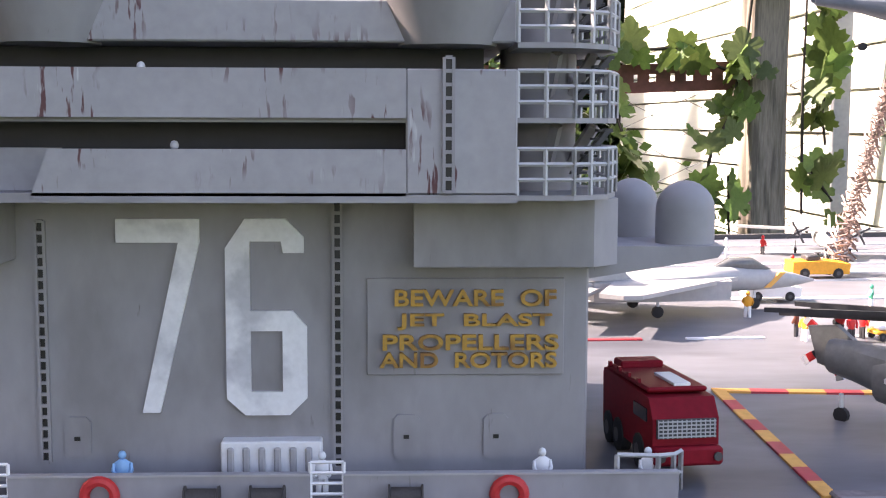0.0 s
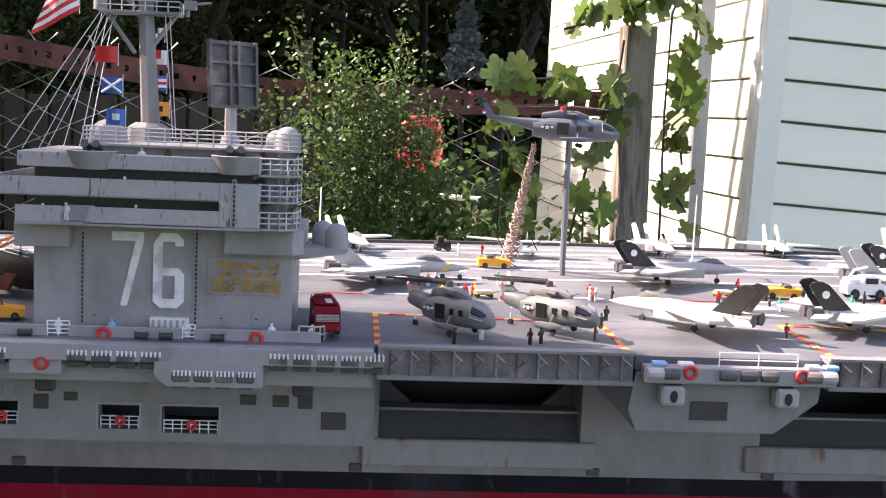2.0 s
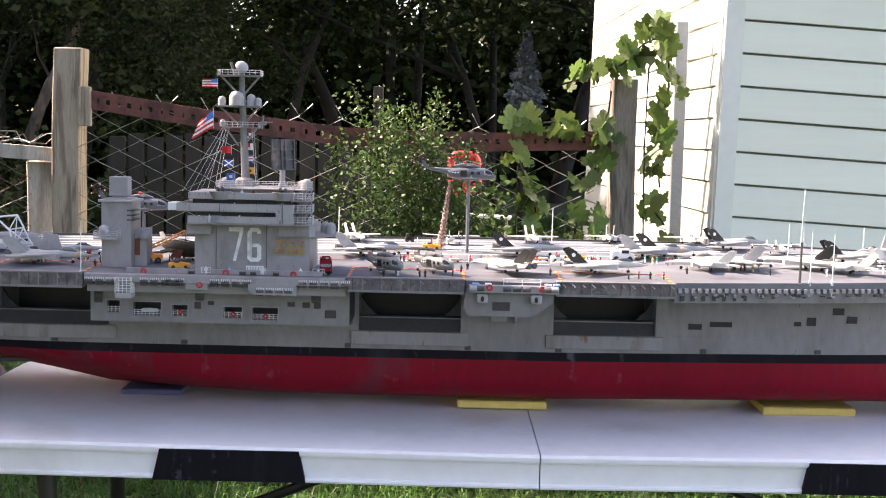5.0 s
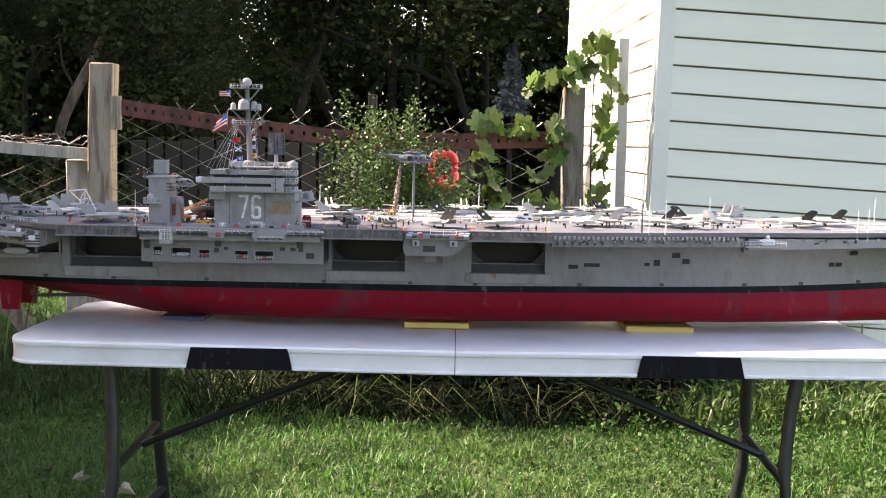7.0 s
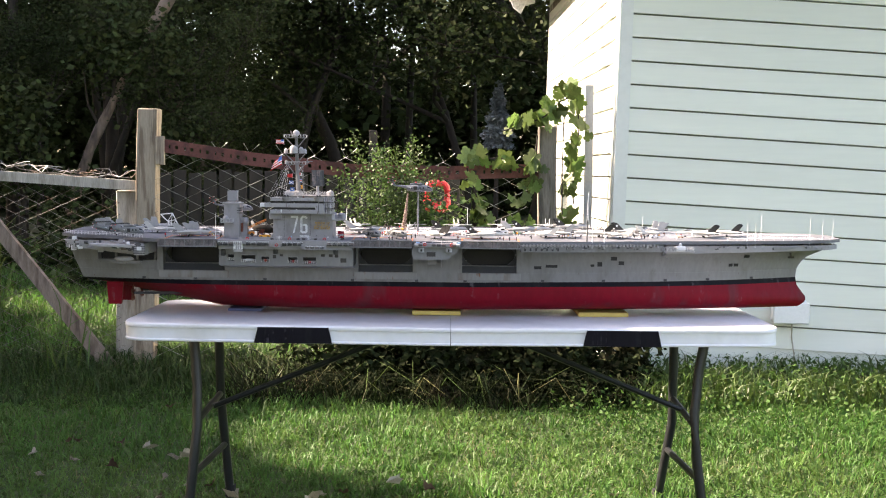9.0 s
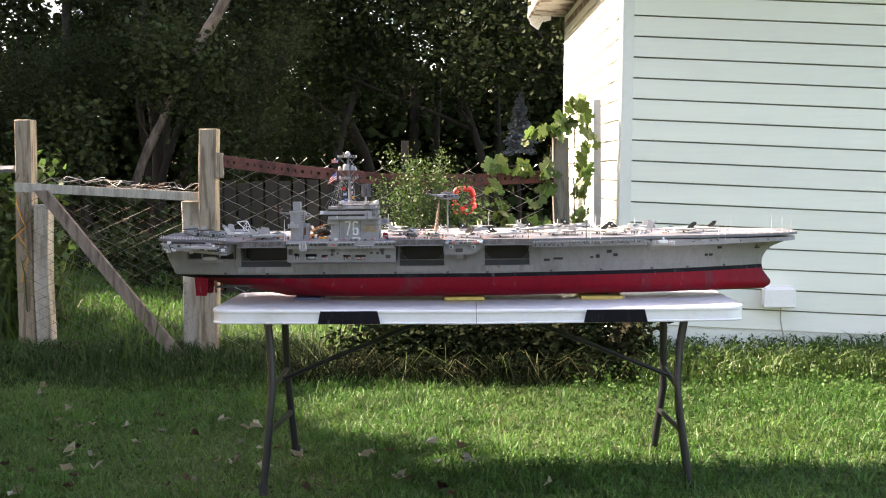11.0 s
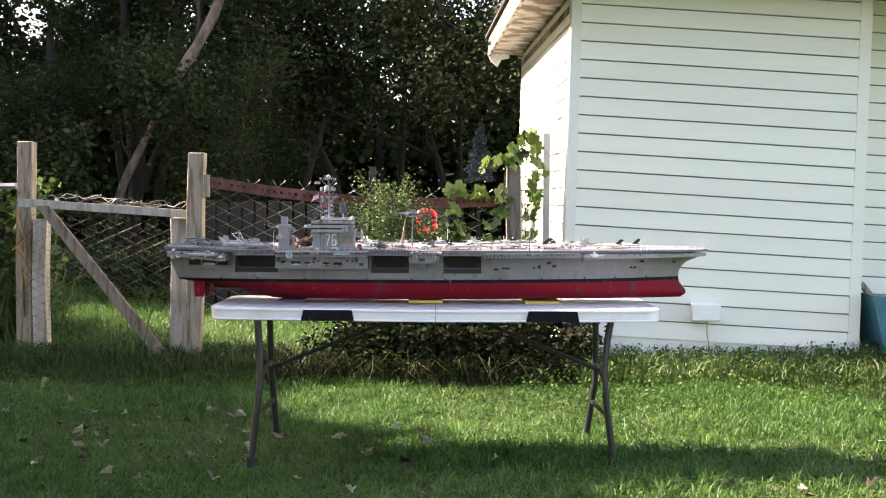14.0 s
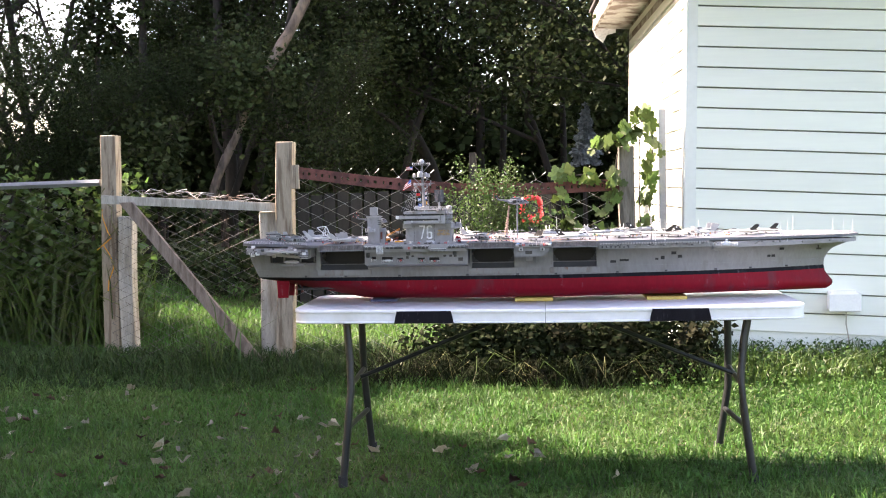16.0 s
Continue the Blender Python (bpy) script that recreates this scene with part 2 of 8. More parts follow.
def to_mesh(name, bm, material, smooth=0.0):
    me = bpy.data.meshes.new(name)
    bmesh.ops.recalc_face_normals(bm, faces=bm.faces)
    bm.to_mesh(me); bm.free()
    me.materials.append(material)
    if smooth > 0:
        me.polygons.foreach_set("use_smooth", [True] * len(me.polygons))
        me.set_sharp_from_angle(angle=radians(smooth))
    return me

def root_of(p):
    while p.parent:
        p = p.parent
    return p

def part(name, bm, material, parent, label="", smooth=35):
    """One mesh object, built in world places (or in its thing's own frame when the thing stands at the origin)."""
    me = bm if isinstance(bm, bpy.types.Mesh) else to_mesh(name, bm, material, smooth)
    ob = new(name, me)
    ob.parent = parent
    ob.matrix_parent_inverse = root_of(parent).matrix_basis.inverted() if parent.parent is None else Matrix()
    if parent.parent is not None:
        ob.matrix_parent_inverse = Matrix()
    return tagged(ob, label)

def solo(name, bm, material, label="", category="", group="", kind="", smooth=35):
    me = bm if isinstance(bm, bpy.types.Mesh) else to_mesh(name, bm, material, smooth)
    return tagged(new(name, me), label, category, group, kind)

def B():
    return bmesh.new()

def box(bm, x0, x1, y0, y1, z0, z1, bevel=0.0, m=None):
    vs = [bm.verts.new((x, y, z)) for x in (x0, x1) for y in (y0, y1) for z in (z0, z1)]
    fs = [bm.faces.new([vs[i] for i in q]) for q in ((0, 1, 3, 2), (4, 6, 7, 5), (0, 4, 5, 1), (2, 3, 7, 6), (0, 2, 6, 4), (1, 5, 7, 3))]
    if bevel > 0:
        es = list({e for f in fs for e in f.edges})
        r = bmesh.ops.bevel(bm, geom=es, offset=bevel, segments=1, affect="EDGES", profile=0.5)
        vs = list({v for f in r["faces"] for v in f.verts} | {v for v in vs if v.is_valid})
    if m is not None:
        bmesh.ops.transform(bm, matrix=m, verts=vs)
    return vs

def prism(bm, pts, lo, hi, axis="z", m=None):
    """A polygon of (a, b) pairs pushed from lo to hi along an axis."""
    def put(a, b, h):
        return {"z": (a, b, h), "y": (a, h, b), "x": (h, a, b)}[axis]
    low = [bm.verts.new(put(a, b, lo)) for a, b in pts]
    top = [bm.verts.new(put(a, b, hi)) for a, b in pts]
    bm.faces.new(low); bm.faces.new(top)
    k = len(pts)
    for i in range(k):
        bm.faces.new((low[i], low[(i + 1) % k], top[(i + 1) % k], top[i]))
    if m is not None:
        bmesh.ops.transform(bm, matrix=m, verts=low + top)
    return low + top

def tube(bm, pts, radii, n=8, cap=True, squash=(1, 1)):
    """A tapered tube along points."""
    pts = [Vector(p) for p in pts]
    if not hasattr(radii, "__len__"):
        radii = [radii] * len(pts)
    rings = []
    for i, p in enumerate(pts):
        d = (pts[min(i + 1, len(pts) - 1)] - pts[max(i - 1, 0)]).normalized()
        side = d.cross(Vector((0, 0, 1)))
        side = side.normalized() if side.length > 1e-3 else Vector((1, 0, 0))
        up = side.cross(d)
        rings.append([bm.verts.new(p + radii[i] * (math.cos(a) * side * squash[0] + math.sin(a) * up * squash[1]))
                      for a in (2 * math.pi * j / n for j in range(n))])
    for a, b in zip(rings, rings[1:]):
        for j in range(n):
            bm.faces.new((a[j], a[(j + 1) % n], b[(j + 1) % n], b[j]))
    if cap:
        bm.faces.new(rings[0]); bm.faces.new(rings[-1])
    return [v for r in rings for v in r]

def lathe(bm, profile, at=(0, 0, 0), n=16, m=None):
    """A profile of (radius, height) turned about z."""
    rings = []
    for r, h in profile:
        rings.append([bm.verts.new((at[0] + r * math.cos(2 * math.pi * j / n), at[1] + r * math.sin(2 * math.pi * j / n), at[2] + h)) for j in range(n)])
    for a, b in zip(rings, rings[1:]):
        for j in range(n):
            bm.faces.new((a[j], a[(j + 1) % n], b[(j + 1) % n], b[j]))
    bm.faces.new(rings[0]); bm.faces.new(rings[-1])
    vs = [v for r in rings for v in r]
    if m is not None:
        bmesh.ops.transform(bm, matrix=m, verts=vs)
    return vs

def dome_profile(r, h0, k=6):
    return [(r, 0), (r, h0)] + [(max(r * math.cos(i * math.pi / 2 / k), r * 0.02), h0 + r * math.sin(i * math.pi / 2 / k)) for i in range(1, k + 1)]

def torus(bm, at, R, r, axis="y", n=20, k=8, m=None):
    vs = []
    rings = []
    for i in range(n):
        a = 2 * math.pi * i / n
        ring = []
        for j in range(k):
            b = 2 * math.pi * j / k
            u, v, w = (R + r * math.cos(b)) * math.cos(a), (R + r * math.cos(b)) * math.sin(a), r * math.sin(b)
            p = {"y": (u, w, v), "z": (u, v, w), "x": (w, u, v)}[axis]
            ring.append(bm.verts.new((at[0] + p[0], at[1] + p[1], at[2] + p[2])))
        rings.append(ring); vs += ring
    for i in range(n):
        a, b = rings[i], rings[(i + 1) % n]
        for j in range(k):
            bm.faces.new((a[j], a[(j + 1) % k], b[(j + 1) % k], b[j]))
    return vs

def leaf_mesh(name, material, pos, nrm_jit, size, rng, shape=None, droop=0.0):
    """Many small leaves as one mesh: each a pointed blade of two triangles folded on its midrib, at the given places."""
    k = len(pos)
    d = rng.normal(size=(k, 3)); d[:, 2] = d[:, 2] * 0.5 - droop; d /= np.linalg.norm(d, axis=1)[:, None]
    s = np.cross(d, rng.normal(size=(k, 3))); s /= np.linalg.norm(s, axis=1)[:, None]
    n = np.cross(d, s)
    size = (size * (0.6 + 0.8 * rng.random(k)))[:, None]
    w = 0.36
    v = np.stack([pos, pos + size * (0.45 * d + w * s + 0.08 * n), pos + size * d, pos + size * (0.45 * d - w * s + 0.08 * n)], 1).reshape(-1, 3)
    me = bpy.data.meshes.new(name)
    base = np.arange(k)[:, None] * 4
    loops = (base + np.array([0, 1, 2, 0, 2, 3])).ravel()
    me.vertices.add(4 * k); me.vertices.foreach_set("co", v.ravel())
    me.loops.add(6 * k); me.loops.foreach_set("vertex_index", loops)
    me.polygons.add(2 * k); me.polygons.foreach_set("loop_start", np.arange(2 * k) * 3)
    me.update(calc_edges=True)
    me.materials.append(material)
    return me

def blade_mesh(name, material, x, y, z, h, w, rng, lean=0.5):
    """Grass blades: each a bent strip of three triangles."""
    k = len(x)
    a = rng.random(k) * 2 * math.pi
    l = lean * h * (0.3 + 0.9 * rng.random(k))
    dx, dy = np.cos(a) * l, np.sin(a) * l
    b = rng.random(k) * math.pi
    sx, sy = np.cos(b) * w / 2, np.sin(b) * w / 2
    P = lambda fx, fz, s: np.stack([x + dx * fx + sx * s, y + dy * fx + sy * s, z + h * fz], 1)
    v = np.stack([P(0, 0, -1), P(0, 0, 1), P(0.35, 0.6, -0.8), P(0.35, 0.6, 0.8), P(1.0, 1.0 - 0.25 * lean, 0)], 1).reshape(-1, 3)
    me = bpy.data.meshes.new(name)
    base = np.arange(k)[:, None] * 5
    loops = (base + np.array([0, 1, 3, 0, 3, 2, 2, 3, 4])).ravel()
    me.vertices.add(5 * k); me.vertices.foreach_set("co", v.ravel())
    me.loops.add(9 * k); me.loops.foreach_set("vertex_index", loops)
    me.polygons.add(3 * k); me.polygons.foreach_set("loop_start", np.arange(3 * k) * 3)
    me.update(calc_edges=True)
    me.materials.append(material)
    return me

# ---- ground ----
rng = np.random.default_rng(5)
bm = B()
xs = [-90, -40, -20, -10] + [-6 + 0.3 * i for i in range(41)] + [10, 20, 40, 90]
ys = [-60, -25, -12, -6] + [-4 + 0.3 * i for i in range(37)] + [10, 16, 30, 60, 120]
def slope(y):
    """The lawn climbs gently from the table to the house and the fence."""
    return np.interp(y, (0.2, 2.5, 6.0, 12.0), (0.0, 0.080, 0.27, 0.42))
def lay(x, y):
    """Height of the lawn, a little higher towards the house."""
    return slope(y) + 0.02 * np.clip(x, -1.5, 2.0) * np.clip(np.asarray(y) / 2.5, 0, 1) + 0.012 * np.sin(1.3 * x + 0.4) * np.cos(1.1 * y) + 0.012 * np.sin(3.1 * x + 2.0 * y)
def ground_z(x, y):
    return float(lay(x, y))
grid = [[bm.verts.new((x, y, ground_z(x, y) - 0.012)) for x in xs] for y in ys]
for r0, r1 in zip(grid, grid[1:]):
    for i in range(len(xs) - 1):
        bm.faces.new((r0[i], r0[i + 1], r1[i + 1], r1[i]))
solo("ground", bm, M["soil"], "uneven backyard lawn soil under mown grass", "ground", kind="structure", smooth=180)

gz = lambda x, y: lay(x, y) - 0.012
def scatter(k, x0, x1, y0, y1, clump=0.0):
    x, y = x0 + (x1 - x0) * rng.random(k), y0 + (y1 - y0) * rng.random(k)
    if clump:
        x += clump * np.sin(7 * y + 3 * x); y += clump * np.cos(9 * x)
    return x, y
x, y = scatter(210000, -3.4, 3.3, -1.6, 2.75)
patch = 0.5 + 0.5 * np.sin(2.3 * x + 1.1 * np.sin(1.7 * y)) * np.cos(1.9 * y + 0.8 * x)
tuft = np.clip(np.sin(17 * x + 4 * np.sin(9 * y)) * np.sin(14 * y + 5 * np.sin(7 * x)), 0, 1)
h = (0.018 + 0.024 * rng.random(len(x)) + 0.075 * tuft * rng.random(len(x))) * (0.75 + 0.5 * patch)
solo("lawn_grass", blade_mesh("lawn_grass", M["grass"], x, y, gz(x, y), h, 0.0048, rng, 1.1), None, "short green mown lawn grass", "grass", kind="stuff")
x, y = scatter(60000, -9.0, 8.0, -9.0, 4.0)
keep = ((x < -3.4) | (x > 3.3) | (y < -1.6)) & ~((x > 0.5) & (y > 2.2))
x, y = x[keep], y[keep]
solo("outer_grass", blade_mesh("outer_grass", M["grass"], x, y, gz(x, y), 0.03 + 0.04 * rng.random(len(x)), 0.014, rng, 1.1), None, "mown lawn grass in the rest of the yard", "grass", kind="stuff")
x, y = scatter(7000, -3.4, 3.3, -1.6, 2.7)
solo("dry_grass", blade_mesh("dry_grass", M["dry_grass"], x, y, gz(x, y), 0.02 + 0.03 * rng.random(len(x)), 0.004, rng, 1.6), None, "straw-coloured dry clippings in the lawn", "grass", kind="stuff")
x, y = scatter(70000, -7.0, 1.2, 2.75, 9.0)
solo("back_grass", blade_mesh("back_grass", M["grass"], x, y, gz(x, y), 0.05 + 0.06 * rng.random(len(x)), 0.008, rng, 0.8), None, "longer grass beyond the fence", "grass", kind="stuff")
x, y = scatter(5000, -3.6, -0.9, 2.15, 3.0)
k = 1 - np.abs(y - 2.65) / 0.6
solo("fence_weeds", blade_mesh("fence_weeds", M["tall_grass"], x, y, gz(x, y), (0.04 + 0.13 * rng.random(len(x)) ** 2) * np.clip(k, 0.2, 1), 0.006, rng, 0.8), None, "tall weedy grass along the fence", "grass", kind="stuff")
x, y = scatter(320, -0.85, 0.75, 2.05, 2.6)
solo("long_grass", blade_mesh("long_grass", M["tall_grass"], x, y, gz(x, y), 0.10 + 0.26 * rng.random(len(x)), 0.0042, rng, 2.4), None, "long bent straw-green grass clump by the fence", "grass", kind="stuff")
x, y = scatter(8200, 0.8, 3.4, 1.8, 2.5)
solo("wall_weeds", blade_mesh("wall_weeds", M["tall_grass"], x, y, gz(x, y), 0.04 + 0.17 * rng.random(len(x)) ** 2, 0.008, rng, 0.9), None, "weeds and grass at the foot of the house wall", "grass", kind="stuff")
x, y = scatter(16, -2.0, -1.72, 2.45, 2.62)
solo("reeds", blade_mesh("reeds", M["tall_grass"], x, y, gz(x, y), 0.30 + 0.36 * rng.random(len(x)), 0.008, rng, 0.7), None, "tall bent green reed blades beside the gate post", "grass", kind="stuff")
k = 10000
x, y = scatter(k, 0.45, 3.4, 0.9, 2.45)
keep = rng.random(k) < np.clip((y - 0.9) / 1.3, 0.1, 1)
x, y = x[keep], y[keep]
solo("clover_weeds", leaf_mesh("clover_weeds", M["weed_leaf"], np.stack([x, y, gz(x, y) + 0.02 + 0.13 * rng.random(len(x)) * np.clip(y - 1, 0, 1)], 1), 0, 0.020, rng), None, "low broad-leaved weeds in the lawn", "weeds", kind="stuff")

cx, cy = scatter(420, -3.0, 3.2, -1.4, 2.3)
pick = rng.integers(0, 420, 9000)
x, y = cx[pick] + 0.06 * rng.normal(size=9000), cy[pick] + 0.06 * rng.normal(size=9000)
solo("lawn_weeds", leaf_mesh("lawn_weeds", M["weed_leaf"], np.stack([x, y, gz(x, y) + 0.012 + 0.022 * rng.random(9000)], 1), 0, 0.017, rng), None, "clover and small broad-leaved weeds in the lawn", "weeds", kind="stuff")

# fallen leaves, each one a thing of its own
def fallen_leaf(size, material):
    bm = B()
    k = 9
    c = bm.verts.new((0, 0, 0.006))
    ring = []
    for i in range(k):
        a = 2 * math.pi * i / k
        r = size * (0.5 + 0.28 * math.cos(3 * a) + 0.15 * random.random())
        ring.append(bm.verts.new((r * math.cos(a), r * math.sin(a), 0.004 + 0.75 * size * random.random())))
    for i in range(k):
        bm.faces.new((c, ring[i], ring[(i + 1) % k]))
    top = bm.faces[:]
    bmesh.ops.solidify(bm, geom=top, thickness=0.0012)
    return to_mesh("fallen_leaf", bm, material, 60)
leaf_meshes = [fallen_leaf(0.028, M["fallen_leaf"]), fallen_leaf(0.041, M["fallen_leaf"]), fallen_leaf(0.033, M["fallen_brown"])]
for i in range(150):
    m_ = random.choices(leaf_meshes, (4, 2, 3))[0]
    lx = random.uniform(-2.7, 0.1) if i < 124 else random.uniform(0.2, 2.6)
    ly = random.uniform(-1.1, 0.75 if lx > -0.9 else 1.9)
    ob = solo("fallen_leaf", m_, None, "curled dry brown leaf lying on the lawn" if m_ is leaf_meshes[2] else "curled pale dry leaf lying on the lawn", "leaf", "fallen leaves")
    ob.matrix_basis = pose(lx, ly, float(gz(lx, ly)) + 0.026, random.uniform(-25, 25), random.uniform(-25, 25), random.uniform(0, 360))

# ---- house: slightly settled, so its boards run down to the right and its corner leans ----
HX, HY = 0.769, 2.49
LEAN_X, DROP, SKEW = 0.020, 0.0546, -0.0285
def settle(ob_mesh):
    k = len(ob_mesh.vertices)
    co = np.empty(3 * k); ob_mesh.vertices.foreach_get("co", co); co = co.reshape(-1, 3)
    dx, dz = co[:, 0] - HX, co[:, 2].copy()
    co[:, 0] += LEAN_X * dz + SKEW * (co[:, 1] - HY)
    co[:, 2] -= DROP * dx
    ob_mesh.vertices.foreach_set("co", co.ravel()); ob_mesh.update()
def house_part(name, bm, material, parent, label="", smooth=35):
    ob = part(name, bm, material, parent, label, smooth)
    settle(ob.data)
    return ob
EXP = 0.1115                                     # exposure of one siding course
WALL_T, Z0 = 3.3, 0.2795
house = thing("house", "pale green clapboard house corner with a shallow roof", "house", at=(HX, HY, 0))
bm = B(); box(bm, HX + 0.02, 2.58, HY + 0.02, 5.62, 0.0, WALL_T); house_part("wall", bm, M["lap_shade"], house, "wall core behind the siding, coloured dark to show as lap shadow")
bm = B(); box(bm, 2.62, 6.5, HY + 0.42, 5.62, -0.1, WALL_T); house_part("wall", bm, M["lap_shade"], house, "set-back wall of the house")
bm = B(); box(bm, HX + 0.012, 2.59, HY + 0.006, 5.60, 0.0, Z0 + 0.01); house_part("foundation", bm, M["siding"], house, "pale green painted footing board")
def lap(bm, a0, a1, z, plane, out, axis):
    """One clapboard, thick at its lower edge, facing -y (axis y) or -x (axis x)."""
    # The slot left below each board bares the dark core as a shadow line.
    prof = [(plane - 0.004, z + 0.0085), (plane - out + 0.002, z + 0.0075), (plane - out, z + 0.0095), (plane - out + 0.007, z + EXP), (plane - 0.004, z + EXP)]
    if axis == "y":
        prism(bm, [(p, q) for p, q in prof], a0, a1, "x")
    else:
        low = [bm.verts.new((p, a0, q)) for p, q in prof]; top = [bm.verts.new((p, a1, q)) for p, q in prof]
        bm.faces.new(low); bm.faces.new(top)
        for i in range(5):
            bm.faces.new((low[i], low[(i + 1) % 5], top[(i + 1) % 5], top[i]))
n_course = int((WALL_T - Z0) / EXP)
for i in range(n_course):
    z = Z0 + i * EXP
    for a0, a1, plane, axis in ((HX + 0.052, 2.52, HY + 0.02, "y"), (HY + 0.06, 5.58, HX + 0.02, "x"), (2.68, 6.4, HY + 0.42, "y")):
        bm = B(); lap(bm, a0, a1, z, plane, 0.026, axis)
        house_part("clapboard", bm, M["siding"], house, smooth=0)
bm = B(); box(bm, HX - 0.006, HX + 0.056, HY - 0.011, HY + 0.018, Z0 - 0.02, WALL_T); box(bm, HX - 0.011, HX + 0.018, HY + 0.018, HY + 0.062, Z0 - 0.02, WALL_T)
house_part("corner_trim", bm, M["trim_white"], house, "white corner board")
bm = B(); box(bm, 2.515, 2.585, HY - 0.006, HY + 0.03, Z0 - 0.02, WALL_T); box(bm, 2.56, 2.585, HY + 0.03, HY + 0.42, Z0 - 0.02, WALL_T)
house_part("corner_trim", bm, M["siding"], house, "pale green corner board")
bm = B(); box(bm, HX - 0.002, HX + 0.02, 5.58, 5.62, Z0, WALL_T); house_part("corner_trim", bm, M["trim_white"], house, "white rear corner board")
# roof edge over the side wall, falling towards the back
def rake_z(y):
    return 2.36
def rake_box(bm, x0, x1, y0, y1, dz0, dz1):
    vs = box(bm, x0, x1, y0, y1, 0, 1)
    for v in vs:
        v.co.z = rake_z(v.co.y) + (dz1 if v.co.z > 0.5 else dz0)
bm = B(); rake_box(bm, HX - 0.26, HX + 0.02, 1.9, 5.75, 0.0, 0.025); house_part("soffit", bm, M["soffit"], house, "weathered peeling brown and cream soffit")
bm = B(); rake_box(bm, HX - 0.285, HX - 0.262, 1.9, 5.78, -0.02, 0.13); house_part("fascia", bm, M["soffit"], house, "peeling fascia board")
bm = B(); rake_box(bm, HX - 0.003, HX + 0.016, HY + 0.06, 5.6, -0.115, -0.002); house_part("frieze", bm, M["soffit"], house, "stained frieze board under the soffit")
bm = B(); rake_box(bm, HX - 0.31, 6.5, 1.85, 5.82, 0.135, 0.16); house_part("roof", bm, M["roof"], house, "dark shingle roof")
bm = B()
prism(bm, [(HX - 0.29, 0.0), (HX - 0.26, -0.07), (HX - 0.20, -0.115), (HX - 0.17, -0.05), (HX - 0.10, -0.03), (HX - 0.10, 0.0)], 5.73, 5.76, "y")
bmesh.ops.translate(bm, verts=bm.verts, vec=(0, 0, rake_z(5.75)))
house_part("flashing", bm, M["white_paint"], house, "torn white metal flashing at the roof tip")

outlet = thing("outlet_box", "white plastic weatherproof outlet box on the house wall", "outlet", at=(1.63, HY, 0.39))
bm = B(); box(bm, 1.555, 1.71, HY - 0.075, HY + 0.004, 0.375, 0.485, 0.008); part("body", bm, M["plastic_white"], outlet)
bm = B(); box(bm, 1.545, 1.72, HY - 0.092, HY - 0.075, 0.372, 0.475, 0.006); part("cover", bm, M["plastic_white"], outlet, "hinged white cover")
bm = B(); tube(bm, [(1.65, HY - 0.04, 0.378), (1.652, HY - 0.03, 0.30), (1.665, HY - 0.035, 0.22), (1.66, HY - 0.03, 0.14)], 0.0035, 6); part("cable", bm, M["fallen_leaf"], outlet, "thin tan cable")
bin_ = thing("bin", "teal plastic tub leaning by the house wall", "tub", at=(2.95, 2.45, 0.18))
bm = B(); prism(bm, [(2.72, 0.10), (3.25, 0.10), (3.3, 0.44), (2.62, 0.54)], 2.35, 2.75, "y"); part("body", bm, M["tarp_teal"], bin_)
bm = B(); tube(bm, [(2.60, 2.5, 0.60), (2.80, 2.5, 0.36)], 0.02, 8); part("handle", bm, M["post_grey"], bin_, "grey handle")

# ---- fence ----
fence = thing("fence", "old chain-link fence with wooden posts and a rusty top beam", "fence", at=(-0.4, 2.8, 0))
def post(name, x0, x1, y, z1, material, label, d=0.10, lean=0.0):
    bm = B()
    vs = box(bm, x0, x1, y, y + d, 0.0, z1, 0.004)
    for v in {v for v in bm.verts}:
        v.co.x += lean * v.co.z + 0.003 * math.sin(9 * v.co.z)
    bmesh.ops.subdivide_edges(bm, edges=[e for e in bm.edges if abs(e.verts[0].co.z - e.verts[1].co.z) > 0.5], cuts=8)
    for v in bm.verts:
        v.co.x += 0.004 * math.sin(6 * v.co.z + x0 * 9); v.co.y += 0.004 * math.cos(7 * v.co.z)
    return part(name, bm, material, fence, label)
post("post", -1.577, -1.478, 2.66, 1.377, M["post_wood"], "weathered square timber gate post", lean=0.022)
post("post", -2.784, -2.684, 3.10, 1.46, M["post_wood"], "weathered square timber gate post", lean=0.012)
post("post", -2.655, -2.565, 3.05, 0.95, M["peeling_white"], "short post with peeling white paint", lean=0.005)
post("post", -1.68, -1.53, 2.74, 0.97, M["peeling_white"], "short wide post with peeling white paint", lean=0.0)
post("post", 0.430, 0.516, 2.56, 1.305, M["post_grey"], "dark split grey timber post behind the vine", lean=0.004)
bm = B()
beam = [(-1.42, 2.68, 1.195), (-1.0, 2.66, 1.135), (-0.5, 2.64, 1.082), (0.0, 2.62, 1.075), (0.47, 2.60, 1.092)]
def beam_at(u):
    i = min(int(u), len(beam) - 2)
    return Vector(beam[i]).lerp(Vector(beam[i + 1]), u - i)
def strip(bm, u0, u1, z0, z1, d0, d1):
    """A short straight length of the beam's section between two stations."""
    vs = []
    for u in (u0, u1):
        q = beam_at(u)
        vs += [bm.verts.new((q.x, q.y + d, q.z + z)) for d, z in ((d0, z0), (d1, z0), (d1, z1), (d0, z1))]
    for q in ((0, 1, 2, 3), (4, 7, 6, 5), (0, 4, 5, 1), (1, 5, 6, 2), (2, 6, 7, 3), (3, 7, 4, 0)):
        bm.faces.new([vs[i] for i in q])
cells = 44
